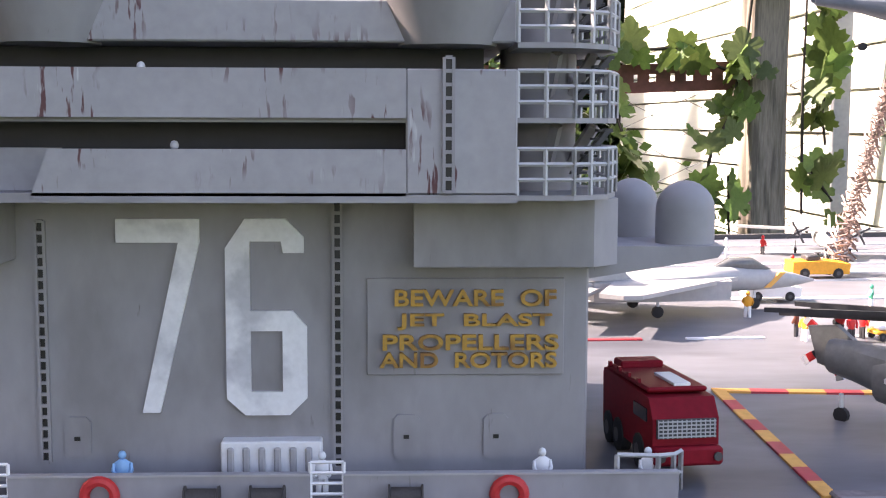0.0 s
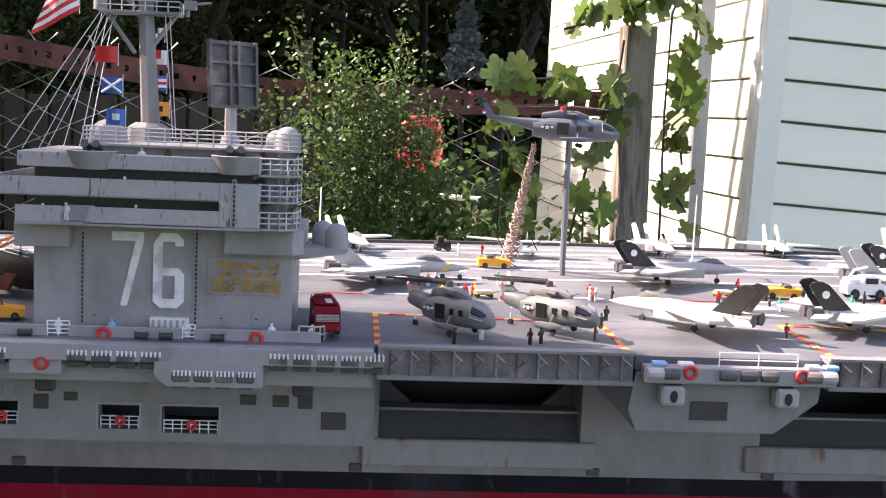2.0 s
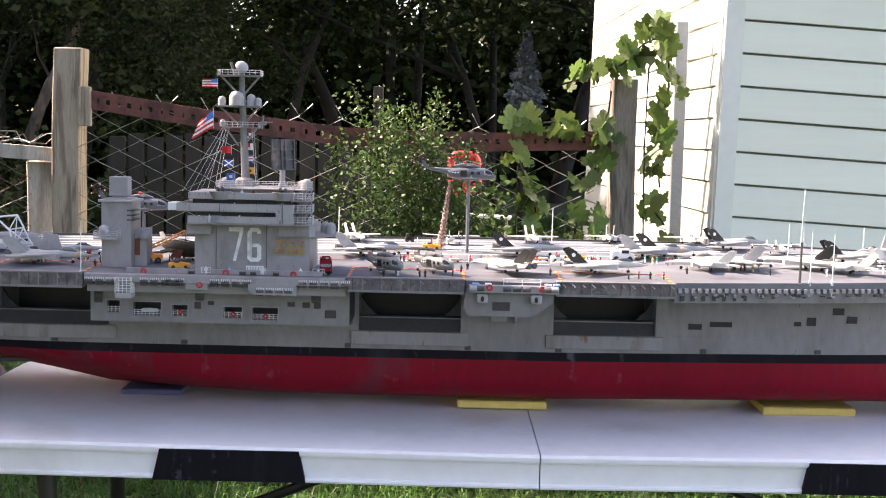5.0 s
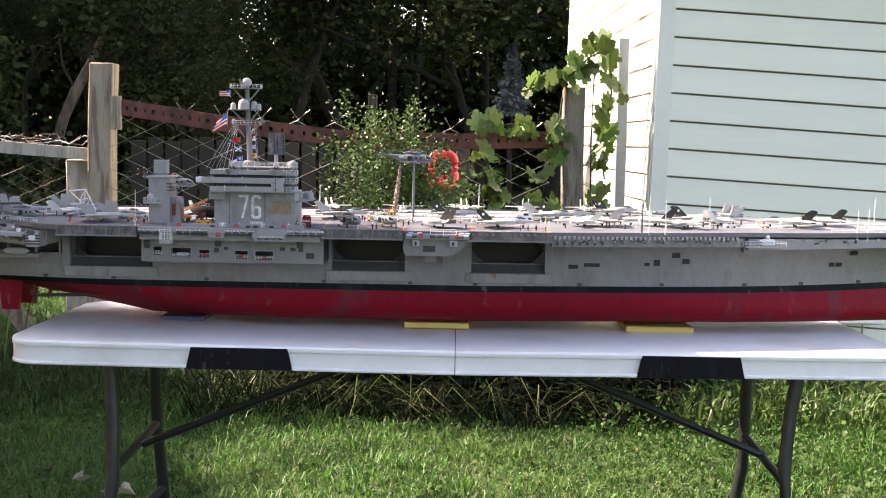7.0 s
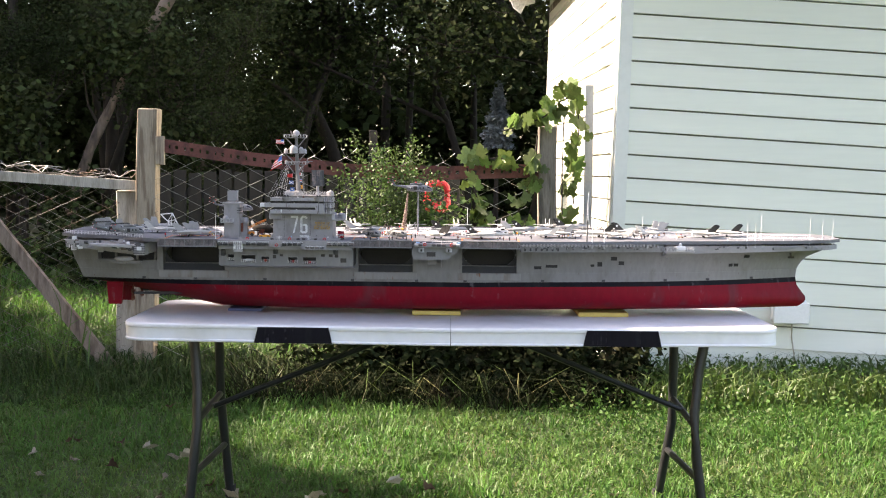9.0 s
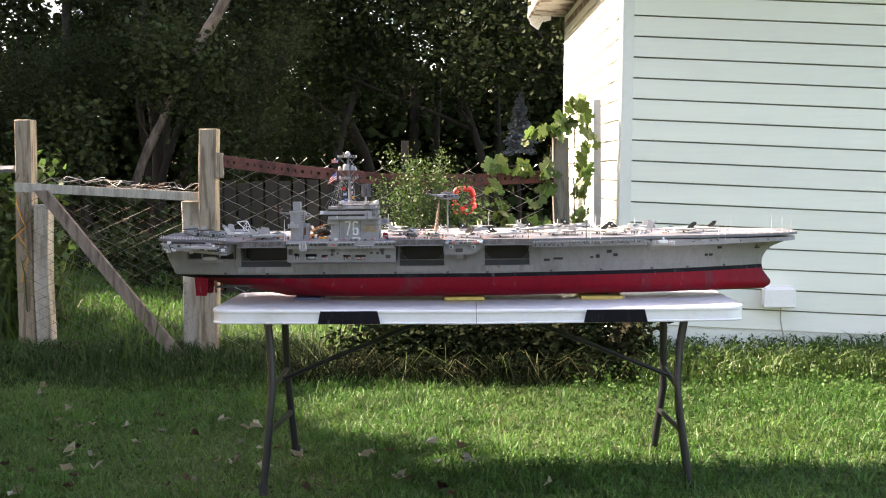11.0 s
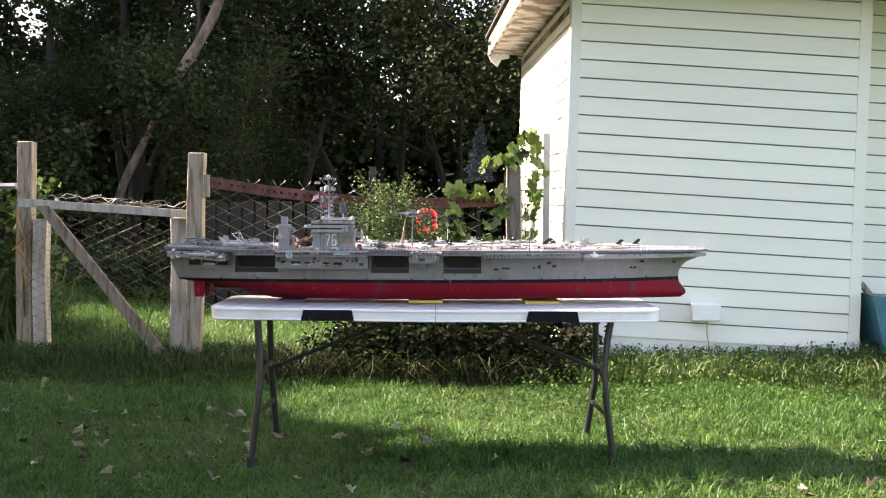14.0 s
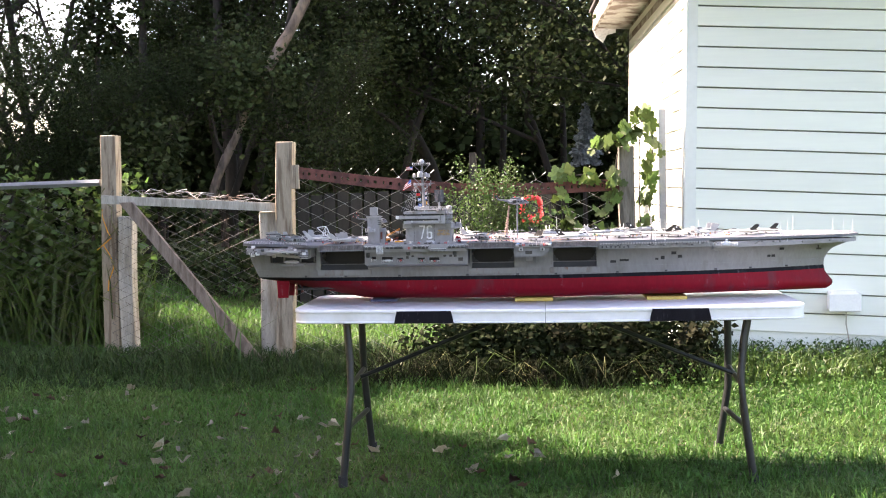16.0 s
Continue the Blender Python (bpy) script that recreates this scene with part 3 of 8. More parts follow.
for i in range(cells):
    u0, u1 = (len(beam) - 1) * i / cells, (len(beam) - 1) * (i + 1) / cells
    um = u0 + (u1 - u0) * (0.62 if i % 2 else 0.78)
    strip(bm, u0, u1, 0.009, 0.033, -0.030, -0.025)          # upper and lower bands, slots between the webs
    strip(bm, u0, u1, -0.033, -0.008, -0.030, -0.025)
    strip(bm, u0, um, -0.008, 0.009, -0.0298, -0.0252)
    strip(bm, u0, u1, 0.028, 0.033, -0.025, 0.022)           # top flange
bmesh.ops.remove_doubles(bm, verts=bm.verts, dist=0.0006)
part("beam", bm, M["rusty_beam"], fence, "rusty red-brown slotted angle-iron top beam", smooth=0)
bm = B(); box(bm, -1.455, -1.41, 2.635, 2.66, 1.10, 1.24, 0.003); part("cleat", bm, M["post_wood"], fence, "wooden cleat")
bm = B(); tube(bm, [(-2.78, 3.13, 1.165), (-4.4, 3.25, 1.14)], 0.024, 6); part("beam", bm, M["steel_pole"], fence, "grey top rail")
bm = B(); box(bm, 0.662, 0.704, 2.665, 2.690, 0.1, 1.515, 0.002); part("pole", bm, M["galvanised"], fence, "galvanised square pole", smooth=0)
def chain_link(x0, x1, ya, yb, za, zb, pitch=0.080):
    """Woven wire: zigzag wires side by side, each one hooking its neighbour."""
    bm = B()
    k = int((x1 - x0) / pitch)
    for i in range(k):
        u = i / k
        xa, yy, top = x0 + i * pitch, ya + (yb - ya) * u, za + (zb - za) * u
        n = int((top - 0.06) / (pitch / 2))
        pts = [(xa + (pitch * 0.52 if (j + i) % 2 else -0.52 * pitch) + 0.004 * math.sin(j + i), yy + 0.004 * (-1) ** j, top - j * pitch / 2) for j in range(n)]
        tube(bm, [(xa + 0.012, yy - 0.01, top + 0.045)] + pts, 0.0024, 4, cap=False)
    return bm
part("chain_link", chain_link(0.50, 0.70, 2.60, 2.66, 1.10, 1.12), M["wire"], fence, "galvanised chain-link mesh", smooth=0)
part("chain_link", chain_link(-1.43, 0.48, 2.66, 2.58, 1.18, 1.11), M["wire"], fence, "galvanised chain-link mesh", smooth=0)
part("chain_link", chain_link(-4.4, -2.76, 3.25, 3.13, 1.13, 1.15), M["wire_dark"], fence, "galvanised chain-link mesh", smooth=0)
gate = thing("gate", "old wooden-framed wire gate, closed, with peeling white paint", "gate", at=(-2.0, 2.8, 0))
bm = B(); prism(bm, [(-2.62, 1.085), (-1.57, 1.02), (-1.57, 0.97), (-2.62, 1.035)], 2.70, 2.745, "y"); part("top_rail", bm, M["peeling_white"], gate, "top rail with peeling white paint")
bm = B(); prism(bm, [(-2.50, 1.04), (-2.42, 1.04), (-1.600, 0.02), (-1.690, 0.02)], 2.665, 2.70, "y"); part("brace", bm, M["brace_wood"], gate, "bare diagonal timber brace")
part("chain_link", chain_link(-2.56, -1.58, 2.73, 2.73, 1.07, 1.02, 0.058), M["wire_dark"], gate, "rusting chain-link mesh", smooth=0)
for i in range(15):
    xx = -2.52 + 0.055 * i
    bm = B(); tube(bm, [(xx + 0.05 * j + random.uniform(-.02, .02), 2.72 + random.uniform(-.03, .03), 1.075 - 0.01 * i / 3 + 0.045 * random.random()) for j in range(6)], 0.0019, 4)
    part("loose_wire", bm, M["wire_dark"] if i % 3 else M["wire"], gate, "tangled loose wire ends")
cord = thing("cord", "frayed yellow cord and weeds tied round the gate post", "cord", at=(-2.68, 3.08, 0.9))
for i in range(5):
    bm = B()
    tube(bm, [(-2.73 + random.uniform(-.06, .1), 3.07 - 0.02 * random.random(), 1.13 - 0.12 * i - 0.07 * j + random.uniform(-.02, .02)) for j in range(5)], 0.004, 4)
    part("strand", bm, M["yellow"] if i % 2 else M["dry_grass"], cord)

picket = thing("picket_fence", "weathered grey board fence across the neighbouring yard", "fence", at=(-1.2, 5.0, 0))
for i in range(20):
    x0 = -2.01 + i * 0.105
    bm = B(); box(bm, x0, x0 + 0.088, 5.0, 5.02, 0.10, 1.05 + 0.03 * random.random(), 0.003)
    part("board", bm, M["board_grey"], picket)
for z in (0.45, 0.88):
    bm = B(); box(bm, -2.03, 0.1, 5.022, 5.06, z, z + 0.07); part("rail", bm, M["board_grey"], picket)
bm = B(); box(bm, -0.56, -0.505, 5.065, 5.12, 0.2, 1.36, 0.004); part("post", bm, M["board_grey"], picket, "taller grey fence post")
rod = thing("white_pipe", "white plastic pipe lying across the weeds behind the fence", "pipe", at=(-0.05, 3.15, 0.77))
bm = B(); tube(bm, [(-0.17, 3.15, 0.785), (0.12, 3.16, 0.772)], 0.009, 8); part("tube", bm, M["plastic_white"], rod)
for xx in (-0.15, 0.10):
    bm = B(); tube(bm, [(xx, 3.16, 0.05), (xx, 3.155, 0.77)], 0.006, 6); part("stake", bm, M["post_grey"], rod)
buoy = thing("red_ring", "faded red plastic ring on a stake behind the fence weeds", "ring", at=(-0.07, 3.40, 0.2))
loop = []
for i in range(33):
    a = 2 * math.pi * i / 32 - math.pi / 2
    c, s = math.cos(a), math.sin(a)
    loop.append((-0.07 + 0.056 * math.copysign(abs(c) ** 0.55, c), 3.40, 0.948 + 0.068 * math.copysign(abs(s) ** 0.55, s)))
bm = B(); tube(bm, loop, [0.019 + 0.015 * max(0, -math.sin(2 * math.pi * i / 32 - math.pi / 2)) for i in range(33)], 10); part("ring", bm, M["ring_red"], buoy)
bm = B(); tube(bm, [(-0.07, 3.41, 0.05), (-0.07, 3.405, 0.87)], 0.008, 6); part("stake", bm, M["post_grey"], buoy)

# ---- shrub and vine ----
def plant(name, label, category, stems, leaf_key, leaf_size, per, spread, bark="tall_grass", droop=0.2, seed=1):
    r = np.random.default_rng(seed)
    root = thing(name, label, category, at=stems[0][0])
    pos = []
    for st in stems:
        bm = B(); tube(bm, st, [0.008 * (1 - 0.75 * i / (len(st) - 1)) for i in range(len(st))], 5); part("stem", bm, M[bark], root)
        st = [np.array(p) for p in st]
        for a, b in zip(st, st[1:]):
            u = r.random(per)[:, None]
            pos.append(a + (b - a) * u + r.normal(size=(per, 3)) * spread * (0.4 + 0.6 * r.random((per, 1))))
    part("foliage", leaf_mesh("foliage", M[leaf_key], np.concatenate(pos), 0, leaf_size, r, droop=droop), None, root)
    return root
def stems_of(k, x0, x1, y, z1, seed, bend=0.08, fan=0.12):
    r = random.Random(seed); out = []
    for _ in range(k):
        bx = r.uniform(x0, x1); tx = bx + r.uniform(-fan, fan); h = z1 * r.uniform(0.55, 1.0); yy = y + r.uniform(-.08, .08)
        out.append([(bx, yy, float(slope(yy)) - 0.05), (bx + 0.3 * (tx - bx), yy, h * 0.4), (bx + 0.7 * (tx - bx) + r.uniform(-bend, bend), yy - 0.03, h * 0.75), (tx + r.uniform(-bend, bend), yy - 0.06, h)])
    return out
plant("shrub", "feathery light green weed bush growing through the fence", "shrub", stems_of(24, -0.42, -0.10, 2.56, 1.27, 3), "shrub_leaf", 0.0155, 250, 0.046, seed=3)
plant("shrub", "leafy green bush tangled in the chain-link fence", "shrub", stems_of(16, -0.12, 0.40, 2.60, 1.04, 8), "shrub_leaf", 0.030, 80, 0.06, seed=8)
plant("shrub", "dense overgrown green bush beyond the gate", "shrub", stems_of(34, -4.1, -2.85, 3.6, 1.3, 11), "tall_grass", 0.06, 90, 0.10, seed=11)
plant("shrub", "low dark green weeds behind the gate", "shrub", stems_of(20, -2.7, -1.3, 5.4, 0.85, 15), "tree_leaf", 0.06, 70, 0.10, seed=15)
plant("shrub", "dark low brush beyond the neighbouring lawn", "shrub", stems_of(40, -4.6, -1.6, 6.3, 0.72, 19), "tree_leaf", 0.055, 70, 0.11, seed=19)

plant("undergrowth", "tangled weeds at the foot of the fence, shade put into their colour", "weeds", stems_of(54, -0.58, 0.72, 2.50, 0.60, 27, fan=0.2), "undergrowth_shade", 0.032, 80, 0.06, bark="bark", seed=27)

plant("undergrowth", "low weeds spreading onto the lawn before the fence, coloured dark for shade", "weeds", stems_of(60, -0.62, 0.80, 2.18, 0.38, 41, fan=0.22), "undergrowth_shade", 0.034, 80, 0.075, bark="undergrowth_shade", seed=41)
gx, gy = scatter(15000, -3.5, -0.9, 1.95, 3.0)
solo("gate_grass", blade_mesh("gate_grass", M["gate_blade"], gx, gy, gz(gx, gy), (0.04 + 0.15 * rng.random(len(gx)) ** 2) * np.clip(1.25 - np.abs(gy - 2.65) * 1.3, 0.4, 1), 0.007, rng, 1.0), None, "rank uncut grass along the foot of the gate", "grass", kind="stuff")
gx, gy = scatter(700, -4.2, -2.75, 3.2, 4.2)
solo("tall_weeds", blade_mesh("tall_weeds", M["tall_grass"], gx, gy, gz(gx, gy), 0.25 + 0.65 * rng.random(len(gx)), 0.014, rng, 0.8), None, "tall arching green grass behind the side fence", "grass", kind="stuff")
gx, gy = scatter(2600, -1.0, 0.85, 1.85, 2.5)
solo("long_grass", blade_mesh("long_grass", M["undergrowth_shade"], gx, gy, gz(gx, gy), 0.08 + 0.20 * rng.random(len(gx)), 0.006, rng, 1.6), None, "rank grass in front of the fence, coloured dark for shade", "grass", kind="stuff")
gx, gy = scatter(46, -0.9, 0.7, 1.85, 2.2)
solo("straw_grass", blade_mesh("straw_grass", M["dry_grass"], gx, gy, gz(gx, gy) + 0.02, 0.10 + 0.24 * rng.random(len(gx)), 0.0036, rng, 2.4), None, "long pale bent grass stalks in front of the fence", "grass", kind="stuff")

def vine_leaf_mesh():
    """A lobed grape leaf, slightly cupped, with its own thickness."""
    bm = B()
    outline = [(0, -0.04), (0.10, -0.24), (0.24, -0.30), (0.34, -0.20), (0.50, -0.16), (0.47, -0.02), (0.40, 0.06), (0.56, 0.14), (0.66, 0.30), (0.56, 0.36), (0.52, 0.50), (0.38, 0.46), (0.27, 0.44), (0.30, 0.60), (0.20, 0.66), (0.14, 0.80), (0, 0.90)]
    outline += [(-a, b) for a, b in outline[-2:0:-1]]
    c = bm.verts.new((0, 0.1, 0.03))
    ring = [bm.verts.new((a, b, 0.16 * (a * a + b * b) * (1 if i % 2 else 0.2))) for i, (a, b) in enumerate(outline)]
    for i in range(len(ring)):
        bm.faces.new((c, ring[i], ring[(i + 1) % len(ring)]))
    return to_mesh("leaf", bm, M["vine_leaf"], 120)
vine = thing("grape_vine", "sunlit grape vine with broad lobed leaves climbing the post", "vine", at=(0.5, 2.54, 0.08))
vl = vine_leaf_mesh()
rv = random.Random(4)
runs = [([(0.53, 2.54, 0.05), (0.55, 2.53, 0.6), (0.54, 2.53, 1.06), (0.545, 2.53, 1.34), (0.60, 2.54, 1.46)], 14),
        ([(0.60, 2.52, 1.46), (0.52, 2.51, 1.42), (0.45, 2.50, 1.35), (0.36, 2.50, 1.31), (0.25, 2.52, 1.28)], 46),
        ([(0.61, 2.54, 1.46), (0.62, 2.55, 1.28), (0.60, 2.55, 1.13)], 22),
        ([(0.60, 2.55, 1.08), (0.59, 2.54, 1.00), (0.60, 2.54, 0.93)], 13),
        ([(0.57, 2.54, 0.87), (0.62, 2.54, 0.80)], 7), ([(0.56, 2.54, 0.74), (0.60, 2.54, 0.62)], 9),
        ([(0.10, 2.56, 1.14), (0.24, 2.55, 1.15), (0.34, 2.54, 1.11), (0.42, 2.53, 1.08)], 26),
        ([(0.42, 2.54, 1.26), (0.41, 2.54, 1.16), (0.38, 2.54, 1.02)], 9),
        ([(0.24, 2.57, 0.05), (0.30, 2.56, 0.7), (0.34, 2.55, 0.92), (0.40, 2.54, 1.04)], 34),
        ([(0.36, 2.56, 0.05), (0.39, 2.55, 0.55), (0.38, 2.55, 0.86)], 16),
        ([(0.12, 2.60, 0.05), (0.18, 2.56, 0.82), (0.08, 2.54, 1.10)], 24)]
for st, k in runs:
    bm = B(); tube(bm, st, 0.004, 5); part("stem", bm, M["bark"], vine)
    for _ in range(round(0.72 * k)):
        u = rv.random() * (len(st) - 1); i = min(int(u), len(st) - 2); f = u - i
        p = Vector(st[i]).lerp(Vector(st[i + 1]), f) + Vector((rv.gauss(0, .026), rv.gauss(-.02, .025), rv.gauss(0, .028)))
        ob = new("leaf", vl); ob.parent = vine; ob.matrix_parent_inverse = vine.matrix_basis.inverted()
        s = rv.uniform(0.045, 0.080)
        ob.matrix_basis = Matrix.LocRotScale(p, Euler((radians(rv.uniform(35, 120)), radians(rv.uniform(-35, 35)), radians(rv.uniform(-70, 70)))), (s, s, s))

# ---- trees ----
def tree_parts(seed, height, spread, crown_lo, leaves, size, leaf_key, bark="bark", lean=0.0):
    """A tapered trunk that forks into limbs, and a crown of leaf clumps round the limb ends."""
    r = random.Random(seed); nr = np.random.default_rng(seed)
    wood = B(); tips = []
    def limb(p, d, length, rad, level):
        pts, radii = [p], [rad]
        for i in range(1, 5):
            d = (d + Vector((r.gauss(0, .14), r.gauss(0, .14), r.gauss(0.03, .08)))).normalized()
            p = p + d * length / 4
            pts.append(p); radii.append(rad * (1 - 0.14 * i))
            if level < 3 and i >= 2 and pts[-1].z > crown_lo * 0.7:
                for _ in range(2 if level else 2):
                    side = Vector((r.gauss(0, 1), r.gauss(0, 1), r.uniform(0.0, 0.9))).normalized()
                    limb(p, (d * 0.5 + side * 0.9).normalized(), length * r.uniform(0.42, 0.62), rad * 0.5, level + 1)
            if level >= 1:
                tips.append(p)
        tube(wood, pts, radii, 7 if level < 2 else 4, cap=False)
    limb(Vector((0, 0, -0.2)), Vector((lean, 0, 1)).normalized(), height * 0.75, height * 0.013, 0)
    tips = np.array([tuple(t) for t in tips])
    tips = tips[tips[:, 2] > crown_lo]
    pick = nr.integers(0, len(tips), leaves)
    sub = nr.normal(size=(len(tips), 3)) * 0.12
    pos = tips[pick] + sub[pick] + nr.normal(size=(leaves, 3)) * spread * (0.35 + 0.65 * nr.random((leaves, 1)))
    pos = pos[pos[:, 2] > crown_lo * 0.6]
    return to_mesh("trunk", wood, M[bark], 60), leaf_mesh("crown", M[leaf_key], pos, 0, size, nr, droop=0.2)
def plant_tree(meshes, label, x, y, turn, s=1.0):
    t = thing("tree", label, "tree", "trees behind the yard")
    for nm, me in zip(("trunk", "crown"), meshes):
        ob = new(nm, me); ob.parent = t
    t.matrix_basis = Matrix.LocRotScale((x, y, float(slope(y))), Euler((0, 0, radians(turn))), (s, s, s))
    return t
kinds = [tree_parts(21, 8.0, 0.27, 1.4, 29000, 0.078, "tree_leaf"), tree_parts(22, 7.0, 0.26, 1.0, 21000, 0.074, "tree_leaf_b"),
         tree_parts(23, 9.0, 0.28, 1.6, 21000, 0.080, "tree_leaf", "bark_pale", 0.12), tree_parts(24, 4.0, 0.27, 0.4, 27000, 0.051, "tree_leaf_b"),
         tree_parts(25, 8.0, 0.32, 1.6, 6500, 0.085, "tree_leaf")]
spots = [(-4.3, 11.8, 0, 0, 0.8), (-3.8, 10.2, 0, 40, 0.85), (-2.4, 11.2, 0, 130, 1.05), (-1.0, 10.4, 4, 60, 0.8), (1.0, 11.6, 4, 250, 0.95),
         (2.2, 9.8, 1, 300, 1.05), (3.6, 12.0, 2, 170, 1.0), (-3.2, 14.5, 2, 200, 1.2), (-0.9, 14.0, 4, 320, 0.85),
         (1.8, 14.6, 1, 90, 0.9), (4.6, 14.5, 0, 20, 1.2), (6.2, 12.0, 2, 75, 1.1),
         (-3.5, 9.2, 3, 10, 1.0), (-1.7, 8.6, 3, 80, 1.05), (0.1, 8.4, 3, 160, 1.0), (1.5, 8.2, 3, 240, 0.95), (-4.9, 8.6, 3, 310, 0.5), (-6.6, 8.9, 3, 200, 0.38)]
spots += [(-3.2, 12.6, 1, 33, 0.9), (-4.5, 7.8, 3, 120, 0.45), (-5.9, 7.6, 3, 20, 0.42), (-2.0, 8.0, 3, 260, 0.5), (-7.6, 8.2, 3, 75, 0.36), (-4.6, 14.2, 0, 285, 0.9), (-5.2, 12.0, 1, 100, 0.5), (-4.5, 12.6, 1, 210, 0.75), (-7.1, 12.6, 4, 140, 0.8), (-7.9, 14.4, 4, 30, 0.75), (-7.3, 11.4, 4, 200, 0.62), (-6.5, 13.4, 4, 310, 0.72)]
for x, y, k, turn, s in spots:
    plant_tree(kinds[k], ("tall dark leafy tree", "dense dark green tree", "tall tree with a pale leaning trunk", "low bushy dark tree", "thin-crowned dark tree")[k] + " by the woods", x, y, turn, s)
wd = np.random.default_rng(77)
k = 125000
x, u = wd.uniform(-17, 14, k), wd.random(k)
top = 3.2 + 0.5 * np.sin(0.9 * x + 1.0) + 0.35 * np.sin(2.3 * x) + 0.3 * np.sin(5.1 * x + 2) - 1.0 * np.clip(-7.2 - x, 0, 1) - 0.5 * np.clip(1 - np.abs(x) / 1.4, 0, 1)
pos = np.stack([x, 16.3 + 1.0 * wd.normal(size=k), 0.25 + (top - 0.25) * u + 0.15 * wd.normal(size=k)], 1)
solo("far_woods", leaf_mesh("far_woods", M["tree_leaf"], pos, 0, 0.175, wd), None, "dark woods far behind the yard", "woods", kind="stuff")
pos = np.stack([wd.uniform(1.0, 3.0, 500), 9.0 + 0.6 * wd.normal(size=500), 3.4 + 0.5 * wd.normal(size=500)], 1)
solo("autumn_leaves", leaf_mesh("autumn_leaves", M["autumn_leaf"], pos, 0, 0.07, wd), None, "sparse orange autumn leaves among the dark crowns", "leaves", kind="stuff")
def sprays(points, k, spread, leaf, key):
    """Loose leaf sprays round a few spots on a stem."""
    c = np.array(points)[wd.integers(0, len(points), k)]
    return leaf_mesh("foliage", M[key], c + wd.normal(size=(k, 3)) * spread * (0.4 + 0.6 * wd.random((k, 1))), 0, leaf, wd, droop=0.2)
snag = thing("tree", "pale leaning broken-barked tree trunk before the dark woods", "tree", "trees behind the yard", at=(-3.5, 7.2, 0.3))
bm = B(); tube(bm, [(-3.5, 7.2, 0.2), (-3.32, 7.2, 0.62), (-3.19, 7.2, 1.05), (-3.12, 7.19, 1.24), (-3.04, 7.2, 1.42), (-2.93, 7.2, 1.62), (-2.86, 7.2, 1.79), (-2.74, 7.25, 2.02), (-2.60, 7.3, 2.34), (-2.50, 7.3, 2.50), (-2.40, 7.3, 2.63), (-2.27, 7.3, 2.89), (-2.0, 7.4, 3.6)], [0.06, 0.052, 0.050, 0.042, 0.047, 0.036, 0.030, 0.03, 0.045, 0.062, 0.050, 0.058, 0.03], 9)
for v in bm.verts:
    v.co.x += 0.010 * math.sin(31 * v.co.z + 5 * v.co.y); v.co.y += 0.008 * math.sin(23 * v.co.z)
part("trunk", bm, M["bark_pale"], snag, smooth=60)
for pts, rad in (([(-2.93, 7.2, 1.62), (-2.90, 7.15, 1.84), (-2.91, 7.15, 2.1)], 0.022), ([(-2.45, 7.3, 2.56), (-2.40, 7.32, 2.85), (-2.44, 7.35, 3.4)], 0.03), ([(-3.04, 7.2, 1.42), (-3.13, 7.15, 1.62), (-3.15, 7.1, 1.9)], 0.014)):
    bm = B(); tube(bm, pts, [rad, rad * 0.7, rad * 0.25], 6); part("limb", bm, M["bark"], snag, smooth=60)
part("foliage", sprays([(-2.80, 7.0, 1.96), (-2.72, 7.0, 2.12), (-2.62, 7.02, 2.26), (-2.94, 7.0, 2.12), (-2.9, 7.1, 2.4), (-3.32, 6.95, 0.62), (-3.24, 6.95, 0.85), (-2.42, 7.05, 2.2), (-2.35, 7.1, 2.0)], 1500, 0.17, 0.06, "tree_leaf"), None, snag)
# trunks: x, y, lean, where the bare part ends, foot radius
for xa, ya, la, ha, ra in ((-4.0, 6.9, 0.05, 0.95, 0.042), (-3.58, 6.9, -0.05, 1.0, 0.05), (-2.42, 7.0, 0.08, 0.75, 0.038), (-4.48, 9.0, 0.05, 3.1, 0.075), (-0.5, 9.6, 0.1, 2.6, 0.05), (0.3, 9.5, -0.05, 2.3, 0.05), (-5.3, 9.6, 0.1, 2.8, 0.05)):
    st = thing("tree", "slender dark tree trunk at the edge of the woods", "tree", "trees behind the yard", at=(xa, ya, 0.3))
    bm = B(); tube(bm, [(xa, ya, 0.2), (xa + la * 0.5, ya, ha * 0.45), (xa + la * 0.8, ya + 0.02, ha * 0.8), (xa + la * 1.3, ya, ha + 0.25), (xa + la * 2, ya + 0.05, ha + 0.7)], [ra, ra * 0.85, ra * 0.7, ra * 0.4, 0.006], 7)
    for v in bm.verts:
        v.co.x += 0.012 * math.sin(9 * v.co.z + xa * 7)
    part("trunk", bm, M["bark"], st, smooth=60)
    part("foliage", sprays([(xa + la + 0.16 * math.sin(2.4 * q), ya - 0.06, ha + 0.12 * q) for q in range(7)], 900, 0.15, 0.062, "tree_leaf_b"), None, st)
spruce = thing("spruce", "small blue-grey spruce in front of the dark woods", "tree", at=(0.42, 7.4, 0.4))
bm = B(); tube(bm, [(0.42, 7.4, 0.3), (0.42, 7.4, 1.2), (0.43, 7.4, 1.85)], [0.03, 0.02, 0.004], 6); part("trunk", bm, M["bark"], spruce)
t_, a_ = wd.random(5200) ** 0.7, wd.uniform(0, 2 * math.pi, 5200)
r_ = 0.20 * t_ * (0.35 + 0.65 * wd.random(5200)) * (0.75 + 0.25 * np.sin(26 * t_))
pos = np.stack([0.43 + r_ * np.cos(a_), 7.4 + r_ * np.sin(a_), 1.88 - 0.55 * t_ - 0.25 * r_], 1)
